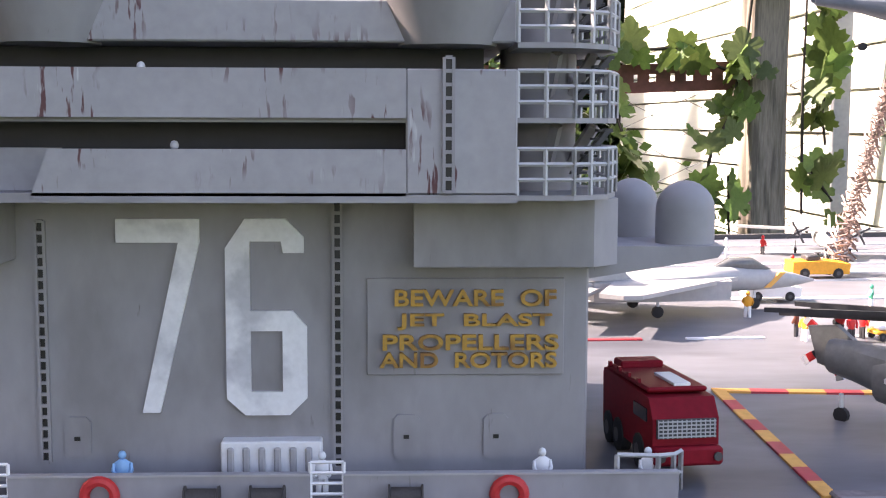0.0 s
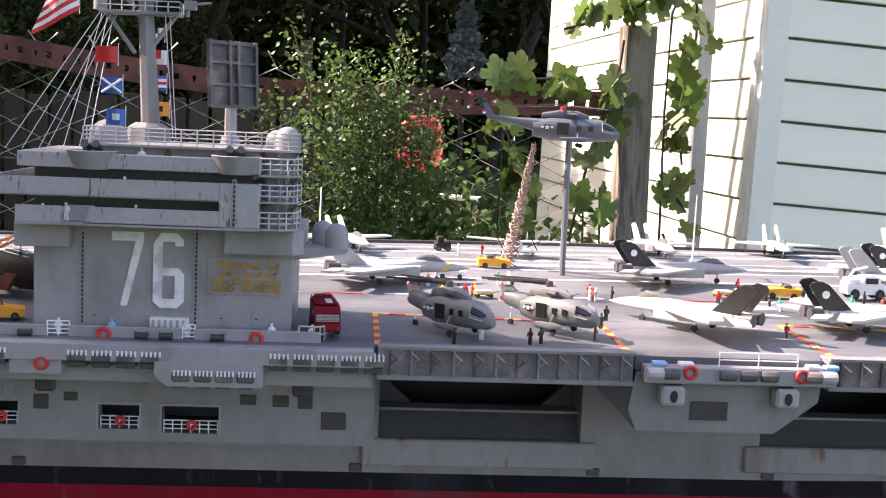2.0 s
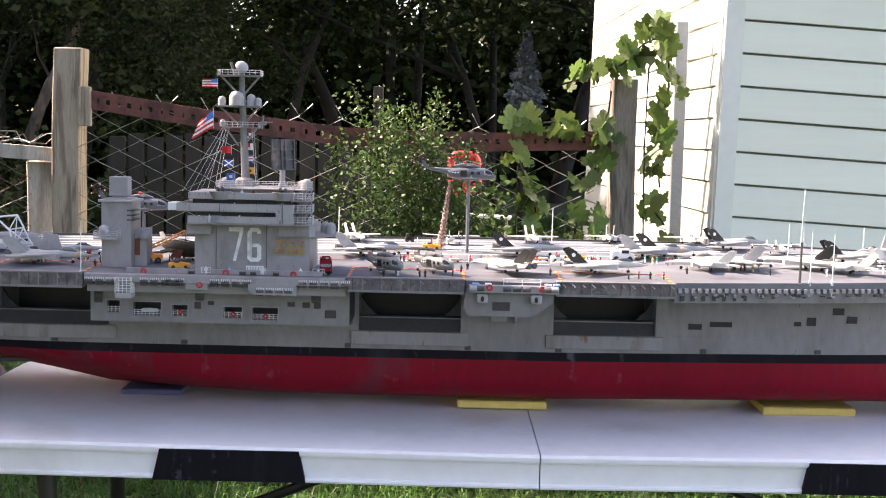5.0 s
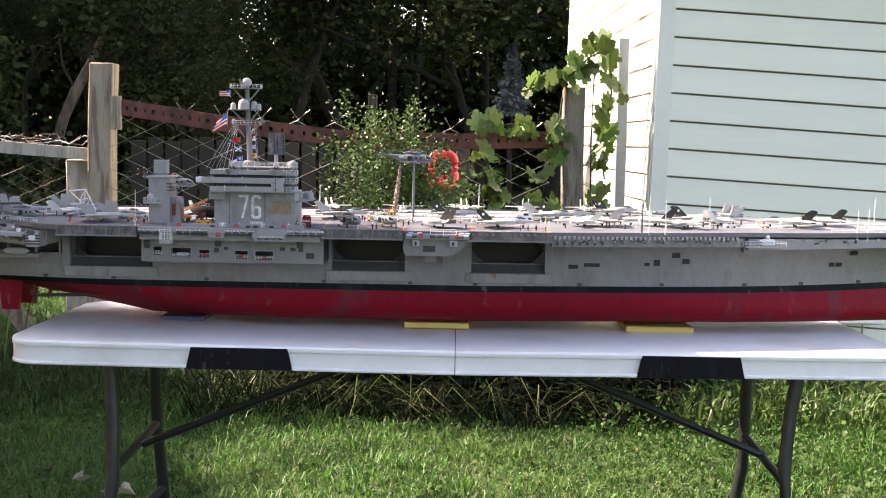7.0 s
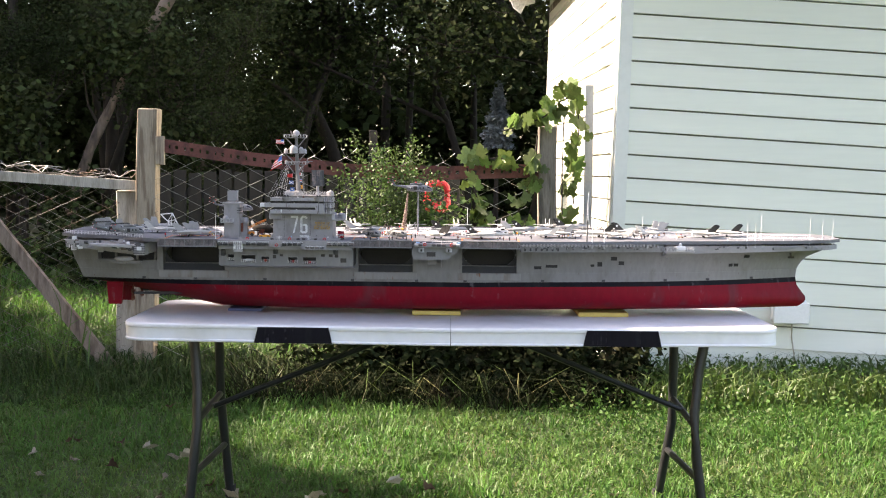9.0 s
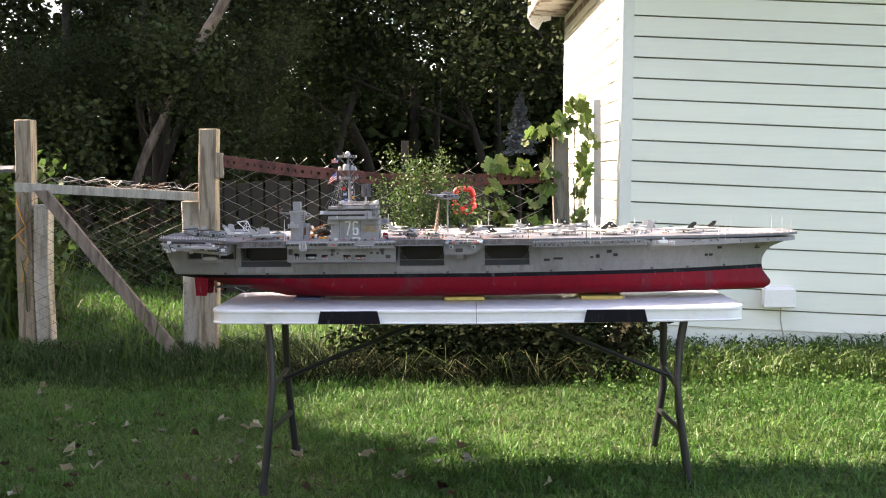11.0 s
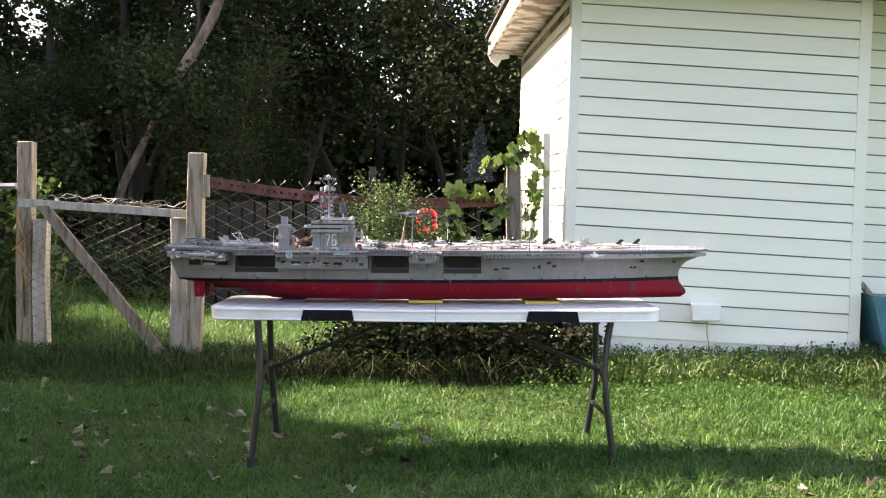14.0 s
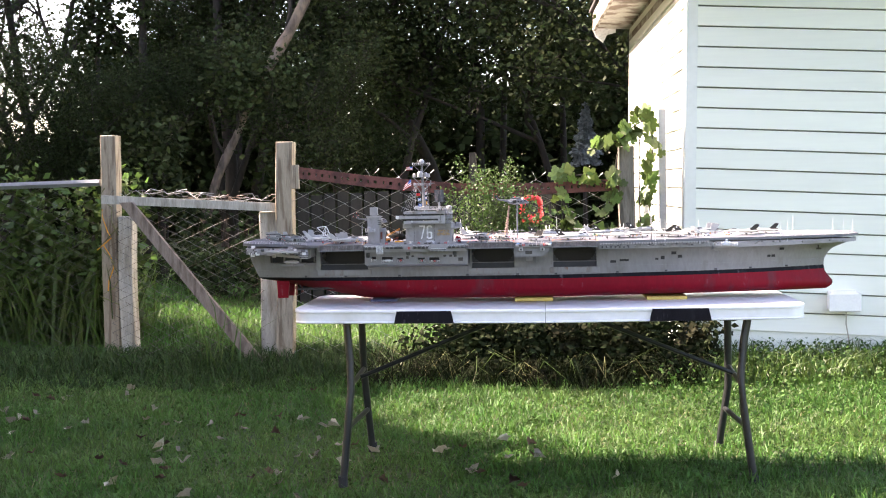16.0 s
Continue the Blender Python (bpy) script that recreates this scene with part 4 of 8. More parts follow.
part("crown", leaf_mesh("crown", M["spruce_leaf"], pos, 0, 0.035, wd, droop=0.3), None, spruce)
# an unseen close row of broad trees, added beside the yard to shade the lawn
side_trunk = tree_parts(31, 5.2, 0.55, 2.0, 10, 0.15, "tree_leaf")[0]
sd = np.random.default_rng(91)
def full_crown(size, k, leaves, leaf):
    """A full round crown made of many leaf clumps."""
    clump = sd.normal(size=(k, 3)); clump /= np.linalg.norm(clump, axis=1)[:, None]
    clump *= (0.30 + 0.68 * sd.random((k, 1)) ** 0.5)
    pick = sd.integers(0, k, leaves)
    pos = clump[pick] * size + sd.normal(size=(leaves, 3)) * 0.16 + (0, 0, 3.1)
    return leaf_mesh("crown", M["tree_leaf"], pos, 0, leaf, sd, droop=0.2)
crowns = [full_crown((1.25, 1.35, 2.05), 260, 10000, 0.29) for _ in range(2)]
for i in range(9):
    y = 4.6 - 1.45 * i
    plant_tree((side_trunk, crowns[i % 2]), "unseen broad leafy tree, one of a close row added to shade the lawn", -7.22 - 0.66 * max(y, 0.0) - 0.45 * min(y, 0.0), y + 1.5, 47 * i, 1.16 if i == 4 else 1.0 + 0.03 * (i % 3))
# Two large trees added out of view to keep the sun off the woods.
for x, y, s_ in ((-12.6, 10.4, 2.2), (-13.2, 14.0, 2.4)):
    plant_tree((side_trunk, crowns[0]), "unseen broad leafy tree added to shade the woods", x, y, 60 * y, s_)

# ---- folding table ----
table = thing("folding_table", "white plastic folding table with black steel legs, open on the lawn", "table", at=(0, 0.38, 0))
TD, TZ = 0.605, 0.655
def rounded(x0, x1, y0, y1, r, k=7, corners=(1, 1, 1, 1)):
    pts = []
    for (cx, cy, a0), on in zip(((x1 - r, y1 - r, 0), (x0 + r, y1 - r, 90), (x0 + r, y0 + r, 180), (x1 - r, y0 + r, 270)), corners):
        if on:
            pts += [(cx + r * math.cos(radians(a0 + 90 * i / k)), cy + r * math.sin(radians(a0 + 90 * i / k))) for i in range(k + 1)]
        else:
            pts.append({0: (x1, y1), 90: (x0, y1), 180: (x0, y0), 270: (x1, y0)}[a0])
    return pts
def slab(bm, pts, levels):
    """A rounded slab: the outline drawn in by each level's inset."""
    cx, cy = sum(p[0] for p in pts) / len(pts), sum(p[1] for p in pts) / len(pts)
    hw, hd = max(abs(p[0] - cx) for p in pts), max(abs(p[1] - cy) for p in pts)
    rings = [[bm.verts.new((cx + (x - cx) * (1 - i / hw), cy + (y - cy) * (1 - i / hd), z)) for x, y in pts] for i, z in levels]
    for a, b in zip(rings, rings[1:]):
        for j in range(len(pts)):
            bm.faces.new((a[j], a[(j + 1) % len(pts)], b[(j + 1) % len(pts)], b[j]))
    bm.faces.new(rings[0]); bm.faces.new(rings[-1])
TL, RC = 0.914, 0.065
HALF = [(-TL, -0.0012, (0, 1, 1, 0)), (0.0012, TL, (1, 0, 0, 1))]
LIPS = [(0.006, 0.604), (0.001, 0.6055), (0.0, 0.608), (0.001, 0.6105), (0.005, 0.612), (0.006, 0.641), (0.001, 0.6425), (0.0, 0.646), (0.0008, 0.6505), (0.004, 0.654), (0.010, TZ)]
for (x0, x1, cor), rx in zip(HALF, ((-0.531, -0.340), (0.378, 0.570))):
    bm = B()
    slab(bm, rounded(x0, x1, 0.0, TD, RC, 10, corners=cor), LIPS)
    for v in bm.verts:                                   # the two halves sag towards the seam, where they meet
        if abs(v.co.x) < 0.02:
            v.co.x = math.copysign(0.0009, v.co.x)
        v.co.z += 0.007 * abs(v.co.x) - 0.003
    part("tabletop", bm, M["table_plastic"], table, "one half of the white plastic top, rolled lips round its edge", smooth=30)
    bm = B(); prism(bm, [(rx[0] - 0.002, 0.6495), (rx[1] + 0.002, 0.6495), (rx[1] + 0.012, 0.6055), (rx[0] - 0.012, 0.6055)], -0.0025, 0.03, "y")
    part("hand_hold", bm, M["boot_black"], table, "black plastic carrying handle recess")
LEGS = {(-1, 0): [(-0.737, 0.13, 0.61), (-0.726, 0.12, 0.46), (-0.722, 0.105, 0.35), (-0.736, 0.095, 0.20), (-0.757, 0.088, -0.004)],
        (-1, 1): [(-0.740, 0.52, 0.61), (-0.739, 0.54, 0.40), (-0.737, 0.55, 0.33), (-0.729, 0.57, 0.20), (-0.717, 0.60, 0.014)],
        (1, 0): [(0.730, 0.13, 0.61), (0.712, 0.12, 0.52), (0.700, 0.11, 0.40), (0.706, 0.10, 0.28), (0.724, 0.095, 0.14), (0.743, 0.088, -0.004)],
        (1, 1): [(0.716, 0.52, 0.61), (0.719, 0.54, 0.39), (0.720, 0.55, 0.28), (0.703, 0.57, 0.15), (0.688, 0.60, 0.014)]}
def at_height(pts, z):
    zs_ = [p[2] for p in pts][::-1]
    return tuple(float(np.interp(z, zs_, [p[i] for p in pts][::-1])) for i in (0, 1)) + (z,)
for sx in (-1, 1):
    for back in (0, 1):
        pts = LEGS[(sx, back)]
        lb = B(); tube(lb, pts, 0.0145, 10)
        lg = part("leg", lb, M["leg_steel"], table, "black tubular steel leg", smooth=60)
        f_ = pts[-1]
        fb = B(); tube(fb, [(f_[0], f_[1], f_[2] - 0.006), (f_[0], f_[1], f_[2] + 0.034)], 0.018, 10); part("foot_cap", fb, M["rubber"], lg)
    for zf, zr in ((0.209, 0.190), (0.362, 0.362)):
        bm = B(); tube(bm, [at_height(LEGS[(sx, 0)], zf), at_height(LEGS[(sx, 1)], zr)], 0.010, 8); part("crossbar", bm, M["leg_steel"], table)
    bm = B(); tube(bm, [(0.718 * sx, 0.33, 0.362), (0.204 * sx, 0.33, 0.571), (0.125 * sx, 0.33, 0.602)], 0.009, 8); part("brace", bm, M["leg_steel"], table, "black folding brace")
bm = B(); box(bm, -0.03, 0.03, 0.31, 0.42, 0.582, 0.6045, 0.004); part("hinge", bm, M["leg_steel"], table, "centre hinge latch")
for nm, mt, x0, x1, lab in (("foam_pad", "pad_blue", -0.672, -0.570, "blue"), ("foam_pad", "pad_yellow", -0.115, 0.03, "yellow"), ("foam_pad", "pad_yellow", 0.38, 0.53, "yellow")):
    bm = B(); box(bm, x0, x1, 0.268 if x0 > -0.5 else 0.31, 0.50, TZ, TZ + (0.013 if x0 > -0.5 else 0.010), 0.002)
    solo(nm, bm, M[mt], f"thin {lab} foam pad under the ship hull on the table", "pad", "pads under the hull")

# ================= the model ship =================
YC, KEEL = 0.365, 0.669
def dz(y):
    """Height of the flight deck, which lists a little."""
    return 0.8845 + 0.030 * y
ship = thing("aircraft_carrier_model", "large grey and red model aircraft carrier resting on the table", "model ship", at=(0, YC, KEEL))

# ---- hull: waterplanes from keel to deck ----
def stem_x(z):
    return float(np.interp(z, (0.669, 0.682, 0.695, 0.712, 0.735, 0.76, 0.785, 0.81, 0.83, 0.85, 0.862, 0.876), (1.060, 1.080, 1.086, 1.072, 1.055, 1.050, 1.053, 1.064, 1.084, 1.126, 1.154, 1.168)))
def stern_x(z):
    return float(np.interp(z, (0.669, 0.69, 0.715, 0.735, 0.752, 0.78, 0.82, 0.875), (-0.70, -0.80, -0.93, -1.03, -1.095, -1.105, -1.122, -1.135)))
def sheer(x, z):
    """The waterline climbs a little towards the bow."""
    return 0.0145 * max(0.0, x - 0.05) * min(1.0, max(0.0, (0.876 - z) / 0.11))
def half(x, z):
    H = float(np.interp(z, (0.669, 0.672, 0.677, 0.684, 0.694, 0.708, 0.73, 0.80, 0.85, 0.875), (0.060, 0.086, 0.106, 0.121, 0.133, 0.142, 0.147, 0.147, 0.150, 0.165)))
    L = float(np.interp(z, (0.669, 0.752, 0.82, 0.875), (0.50, 0.62, 0.60, 0.52)))
    u = min(max((stem_x(z) - x) / L, 0), 1)
    fore = 1 - (1 - u) ** 2.1
    w = min(max((x - stern_x(z)) / 0.42, 0), 1)
    end = float(np.interp(z, (0.669, 0.735, 0.76, 0.875), (0.0, 0.05, 0.60, 0.70)))
    aft = end + (1 - end) * (1 - (1 - w) ** 2)
    return max(H * min(fore, 1) * aft, 0.0012)
def hull_band(levels, xa=None, xb=None, n=70, cap_top=False, cap_low=False):
    bm = B(); rings = []
    for z in levels:
        a, b = xa if xa is not None else stern_x(z), xb if xb is not None else stem_x(z)
        xs_ = [a + (b - a) * (0.5 - 0.5 * math.cos(math.pi * i / n)) for i in range(n + 1)]
        rings.append([bm.verts.new((x, YC - half(x, z), z + sheer(x, z))) for x in xs_] + [bm.verts.new((x, YC + half(x, z), z + sheer(x, z))) for x in reversed(xs_)])
    m = len(rings[0])
    for r0, r1 in zip(rings, rings[1:]):
        for j in range(m):
            bm.faces.new((r0[j], r0[(j + 1) % m], r1[(j + 1) % m], r1[j]))
    for on, r in ((cap_low, rings[0]), (cap_top, rings[-1])):
        if on:
            for j in range(m // 2 - 1):
                bm.faces.new((r[j], r[j + 1], r[m - 2 - j], r[m - 1 - j]))
    return bm
hull = part("hull_bottom", hull_band([0.669, 0.6705, 0.673, 0.677, 0.682, 0.69, 0.70, 0.71, 0.72, 0.735, 0.7445], cap_low=True), M["hull_red"], ship, "deep red underwater hull", smooth=60)
part("boot_top", hull_band([0.7445, 0.7515, 0.7585]), M["boot_black"], ship, "black waterline band", smooth=60)
part("hull_side", hull_band([0.7585, 0.772, 0.786], cap_top=True), M["hull_grey"], ship, "grey hull above the waterline", smooth=60)
part("bow_side", hull_band([0.7862, 0.80, 0.815, 0.83, 0.842, 0.854, 0.865, 0.876], xa=0.212, n=50, cap_top=True), M["hull_grey"], ship, "flared grey bow", smooth=60)
part("stern_side", hull_band([0.7862, 0.80, 0.814], xb=-0.862, n=16, cap_top=True), M["hull_grey"], ship, "grey stern quarter", smooth=60)
part("stern_side", hull_band([0.8142, 0.83, 0.85, 0.876], xb=-1.045, n=10, cap_top=True), M["hull_grey"], ship, "grey hull corner at the stern", smooth=60)
# Slate colour paints the shade under the gallery onto this recess.
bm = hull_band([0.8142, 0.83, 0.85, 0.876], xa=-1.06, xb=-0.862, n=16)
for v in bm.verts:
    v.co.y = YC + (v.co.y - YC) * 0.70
part("stern_recess", bm, M["slate_and_shade"], ship, "open boat deck recess, the stern overhang's shade painted in as slate", smooth=60)
for x in (-0.99, -0.925, -0.87):
    y = YC - half(x, 0.83)
    bm = B(); box(bm, x - 0.003, x + 0.003, y + 0.002, y + 0.008, 0.812, 0.862); part("pillar", bm, M["hull_grey"], ship, smooth=0)
for i, y in enumerate((YC - 0.055, YC + 0.055)):
    bm = B(); prism(bm, [(-1.035, 0.742), (-0.985, 0.742), (-0.992, 0.675), (-1.03, 0.675)], y - 0.006, y + 0.006, "y"); part("rudder", bm, M["hull_red"], ship)
    bm = B(); tube(bm, [(-0.80, y, 0.712), (-0.955, y * 0.98 + 0.008, 0.708)], 0.004, 8); part("shaft", bm, M["dark_metal"], ship)
    bm = B()
    for b_ in range(5):
        a = 2 * math.pi * b_ / 5
        prism(bm, [(-0.004, 0.0), (0.004, 0.0), (0.009, 0.022), (-0.003, 0.026)], -0.001, 0.001, "x", m=Matrix.Translation((-0.958, y * 0.98 + 0.008, 0.708)) @ Matrix.Rotation(a, 4, "X"))
    part("propeller", bm, M["rust"], ship, "bronze propeller")
# scuppers along the waterline
for x in (-0.905, -0.75, -0.546, -0.289, -0.101, 0.041, 0.268, 0.447, 0.63, 0.76, 0.90):
    y = YC - half(x, 0.763)
    bm = B(); box(bm, x - 0.005, x + 0.005, y - 0.003, y + 0.002, 0.7595 + sheer(x, 0.7595), 0.766 + sheer(x, 0.7595), 0.0008); part("scupper", bm, M["dark_metal"], ship)

# middle of the hull, between the three hangar bays
HS = YC - 0.147                                   # starboard side plane, about 0.218
# Solid block: its near-black stands in for the hangar's unlit depth.
bm = B(); box(bm, -0.862, 0.212, 0.33, 0.53, 0.7865, 0.876); part("hangar_core", bm, M["bay_dark"], ship, "solid hangar core painted near-black for the unlit interior")
for x0, x1 in ((-0.862, -0.845), (-0.664, -0.2725), (-0.113, 0.032), (0.192, 0.212)):
    bm = B(); box(bm, x0, x1, HS - 0.002, 0.33, 0.7862, 0.876); part("hull_wall", bm, M["hull_grey"], ship)
BAYS = ((-0.845, -0.664), (-0.2725, -0.113), (0.032, 0.192))
for x0, x1 in BAYS:
    bm = B(); prism(bm, [(HS + 0.004, 0.786), (HS + 0.03, 0.786), (HS + 0.03, 0.8055), (HS + 0.018, 0.8055)], x0, x1, "x"); part("bay_sill", bm, M["sill_slate"], ship, "sloping slate-blue sill of the hangar opening")
    bm = B(); box(bm, x0, x1, HS + 0.014, HS + 0.032, 0.8055, 0.8075); part("sill_edge", bm, M["hull_grey"], ship)
    for s_, xe in ((1, x0), (-1, x1)):
        bm = B(); prism(bm, [(xe, 0.876), (xe + s_ * 0.045, 0.876), (xe + s_ * 0.030, 0.866), (xe + s_ * 0.012, 0.852), (xe, 0.84)], HS + 0.034, HS + 0.042, "y")
        part("bay_frame", bm, M["slate_and_shade"], ship, "rounded frame of the hangar opening")
        bm = B(); prism(bm, [(xe, 0.8075), (xe + s_ * 0.026, 0.8075), (xe + s_ * 0.010, 0.822), (xe, 0.838)], HS + 0.034, HS + 0.042, "y")
        part("bay_frame", bm, M["slate_and_shade"], ship, "rounded frame of the hangar opening")
    for s_, xe in ((1, x0), (-1, x1)):
        bm = B(); prism(bm, [(xe, 0.874), (xe + s_ * 0.040, 0.874), (xe + s_ * 0.030, 0.866), (xe, 0.8655)], HS - 0.06, HS + 0.03, "y")
        part("bay_bracket", bm, M["ship_grey"], ship, "grey bracket platform under the lift")
    bm = B(); box(bm, x0 - 0.012, x1 + 0.012, HS - 0.005, HS + 0.02, 0.7655, 0.787, 0.0012); part("ledge", bm, M["ledge_grey"], ship, "pale rust-streaked ledge below the hangar opening")

def plate(bm, x0, x1, z0, z1, y0, y1, holes):
    """An upright plate with rectangular holes through it."""
    xs_ = sorted({x0, x1, *(v for h in holes for v in (h[0], h[1]))}); zs_ = sorted({z0, z1, *(v for h in holes for v in (h[2], h[3]))})
    for a, b in zip(xs_, xs_[1:]):
        for c, d in zip(zs_, zs_[1:]):
            cx, cz = (a + b) / 2, (c + d) / 2
            if not any(h[0] < cx < h[1] and h[2] < cz < h[3] for h in holes):
                box(bm, a, b, y0, y1, c, d)
    bmesh.ops.remove_doubles(bm, verts=bm.verts, dist=1e-5)

def rail(name, pts, parent, z_lo=0.0, h=0.0105, rows=3, gap=0.009, r=0.00042, mkey="rail_grey", posts=True):
    """A small deck rail along points (x, y, z)."""
    bm = B()
    P = [Vector(p) for p in pts]
    for i in range(1, rows + 1):
        tube(bm, [p + Vector((0, 0, z_lo + h * i / rows)) for p in P], r, 4)
    if posts:
        for a, b in zip(P, P[1:]):
            k = max(1, round((b - a).length / gap))
            for i in range(k + 1):
                p = a.lerp(b, i / k)
                tube(bm, [p, p + Vector((0, 0, z_lo + h))], r * 1.15, 4)
    return part(name, bm, M[mkey], parent, smooth=0)

# gallery block below the island, with its windows
FG = 0.107
WIN = [(-0.636, -0.617, 0.824, 0.842), (-0.597, -0.556, 0.820, 0.8405), (-0.540, -0.517, 0.8205, 0.837), (-0.464, -0.437, 0.819, 0.836), (-0.422, -0.384, 0.817, 0.836)]
HATCH = [(-0.315, -0.298, 0.822, 0.834), (-0.370, -0.359, 0.838, 0.845), (-0.348, -0.337, 0.837, 0.845), (-0.331, -0.321, 0.836, 0.845), (-0.507, -0.497, 0.832, 0.842), (-0.487, -0.478, 0.838, 0.844)]
bm = B(); plate(bm, -0.660, -0.279, 0.811, 0.876, FG, FG + 0.012, WIN)
gallery = part("gallery_wall", bm, M["hull_grey"], ship, "grey gallery side pierced by windows", smooth=0)
# Dark body colour puts the unlit inside of the windows into the slate.
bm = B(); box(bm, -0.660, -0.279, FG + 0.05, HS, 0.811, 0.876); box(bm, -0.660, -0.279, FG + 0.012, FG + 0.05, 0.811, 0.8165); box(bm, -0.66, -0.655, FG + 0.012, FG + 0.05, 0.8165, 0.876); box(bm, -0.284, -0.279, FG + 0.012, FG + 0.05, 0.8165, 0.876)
part("gallery_body", bm, M["slate_and_shade"], ship)
bm = B(); prism(bm, [(FG, 0.811), (HS, 0.811), (HS, 0.797), (FG + 0.06, 0.803)], -0.657, -0.282, "x"); part("gallery_foot", bm, M["ship_grey"], ship)
for i, (x0, x1, z0, z1) in enumerate(WIN):
    rail("window_rail", [(x0 + 0.001, FG + 0.002, z0), (x1 - 0.001, FG + 0.002, z0)], ship, h=0.0085, rows=3, gap=0.006, mkey="figure_white")
    bm = B()
    for a, b, c, d in ((x0 - 0.0015, x1 + 0.0015, z1, z1 + 0.0015), (x0 - 0.0015, x0, z0, z1), (x1, x1 + 0.0015, z0, z1)):
        box(bm, a, b, FG - 0.0012, FG + 0.002, c, d)
    part("window_frame", bm, M["ship_grey"], ship)
    if i >= 2:
        bm = B(); torus(bm, ((x0 + x1) / 2 + 0.001, FG - 0.0008, z0 + 0.006), 0.0026, 0.0012, "y", 14, 6); part("life_ring", bm, M["buoy_red"], ship)
    if i == 1:
        bm = B(); lathe(bm, [(0.0004, -0.014), (0.003, -0.010), (0.0035, 0.0), (0.003, 0.010), (0.0004, 0.014)], n=8, m=Matrix.Translation(((x0 + x1) / 2, FG + 0.016, z0 + 0.006)) @ Matrix.Rotation(math.pi / 2, 4, "Y"))
        part("boat", bm, M["figure_white"], ship, "small white boat in the bay")
for x0, x1, z0, z1 in HATCH:
    bm = B(); box(bm, x0, x1, FG - 0.0012, FG + 0.002, z0, z1, 0.0006); part("hatch", bm, M["brown_reel"], ship)
for x0, z1 in ((-0.506, 0.862), (-0.335, 0.862), (-0.655, 0.856)):
    bm = B(); box(bm, x0, x0 + 0.014, FG - 0.0025, FG + 0.003, z1 - 0.018, z1, 0.002); lathe(bm, [(0.0045, 0), (0.0045, 0.002), (0.002, 0.0025)], n=10, m=Matrix.Translation((x0 + 0.007, FG - 0.0025, z1 - 0.009)) @ Matrix.Rotation(math.pi / 2, 4, "X"))
    part("fairlead", bm, M["dark_metal"], ship, "dark mooring fairlead with rust stain")

# ---- flight deck ----
DECK = [(-1.150, 0.250), (-1.10, 0.20), (-0.95, 0.150), (-0.87, 0.090), (-0.825, 0.072), (-0.66, 0.072), (-0.655, 0.060), (-0.282, 0.060), (-0.281, 0.078), (-0.110, 0.078), (-0.109, 0.070),
        (0.018, 0.070), (0.019, 0.078), (0.193, 0.078), (0.194, 0.092), (0.40, 0.120), (0.60, 0.160), (0.80, 0.185), (1.00, 0.225), (1.12, 0.265), (1.165, 0.31), (1.168, 0.43), (1.12, 0.475),
        (0.98, 0.50), (0.62, 0.53), (0.52, 0.565), (0.42, 0.600), (-0.05, 0.600), (-0.35, 0.562), (-0.85, 0.520), (-1.10, 0.50), (-1.150, 0.47)]
bm = B()
vs = prism(bm, DECK, 0, 1)
for v in vs:
    v.co.z = dz(v.co.y) - (0.0095 if v.co.z < 0.5 else 0.0)
deck = part("flight_deck", bm, M["deck_grey"], ship, "worn grey flight deck with landing lines", smooth=0)
def stripe(x0, y0, x1, y1, w, mkey, lift=0.0006, name="deck_line"):
    d = Vector((x1 - x0, y1 - y0, 0)); n_ = Vector((-d.y, d.x, 0)).normalized() * w / 2
    bm = B()
    q = [(x0 + n_.x, y0 + n_.y), (x1 + n_.x, y1 + n_.y), (x1 - n_.x, y1 - n_.y), (x0 - n_.x, y0 - n_.y)]
    vs = prism(bm, q, 0, 1)
    for v in vs:
        v.co.z = dz(v.co.y) + (lift if v.co.z > 0.5 else -0.001)
    return part(name, bm, M[mkey], deck, smooth=0)
# landing area: lines running at the deck's angle
for off, w, key in ((0.0, 0.006, "line_white"), (0.055, 0.0035, "line_white"), (0.085, 0.010, "line_white"), (0.115, 0.0035, "line_white"), (0.165, 0.006, "line_white"), (0.20, 0.003, "line_white")):
    stripe(-1.05, 0.30 + off * 0.85, 0.36, 0.395 + off, w, key)
for i in range(14):
    x0 = -0.62 + 0.05 * i
    stripe(x0, 0.250 + 0.05 * (x0 + 0.6), x0 + 0.032, 0.2516 + 0.05 * (x0 + 0.6), 0.0028, "line_white" if i % 3 else "line_red")
for off in (0.0, 0.05, 0.10):
    stripe(0.36 + off, 0.33 - off * 0.6, 1.10, 0.33 - off * 0.6 + 0.02, 0.004, "line_white")
    stripe(0.42, 0.43 + off * 0.5, 1.10, 0.40 + off * 0.3, 0.003, "line_white")
def hazard(x0, y0, x1, y1, w=0.0042):
    d = Vector((x1 - x0, y1 - y0)); k = max(2, round(d.length / 0.012))
    for i in range(k):
        a, b = Vector((x0, y0)) + d * (i / k), Vector((x0, y0)) + d * ((i + 1) / k)
        stripe(a.x, a.y, b.x, b.y, w, "line_red" if i % 2 else "line_yellow", 0.0007)
for x0, x1 in ((-0.281, -0.110), (0.028, 0.193), (-0.81, -0.66)):
    hazard(x0, 0.184, x1, 0.184 - (0.012 if x0 > -0.3 else 0)); hazard(x0 + 0.002, 0.080, x0 + 0.002, 0.182); hazard(x1 - 0.002, 0.080, x1 - 0.002, 0.172)
bm = B()
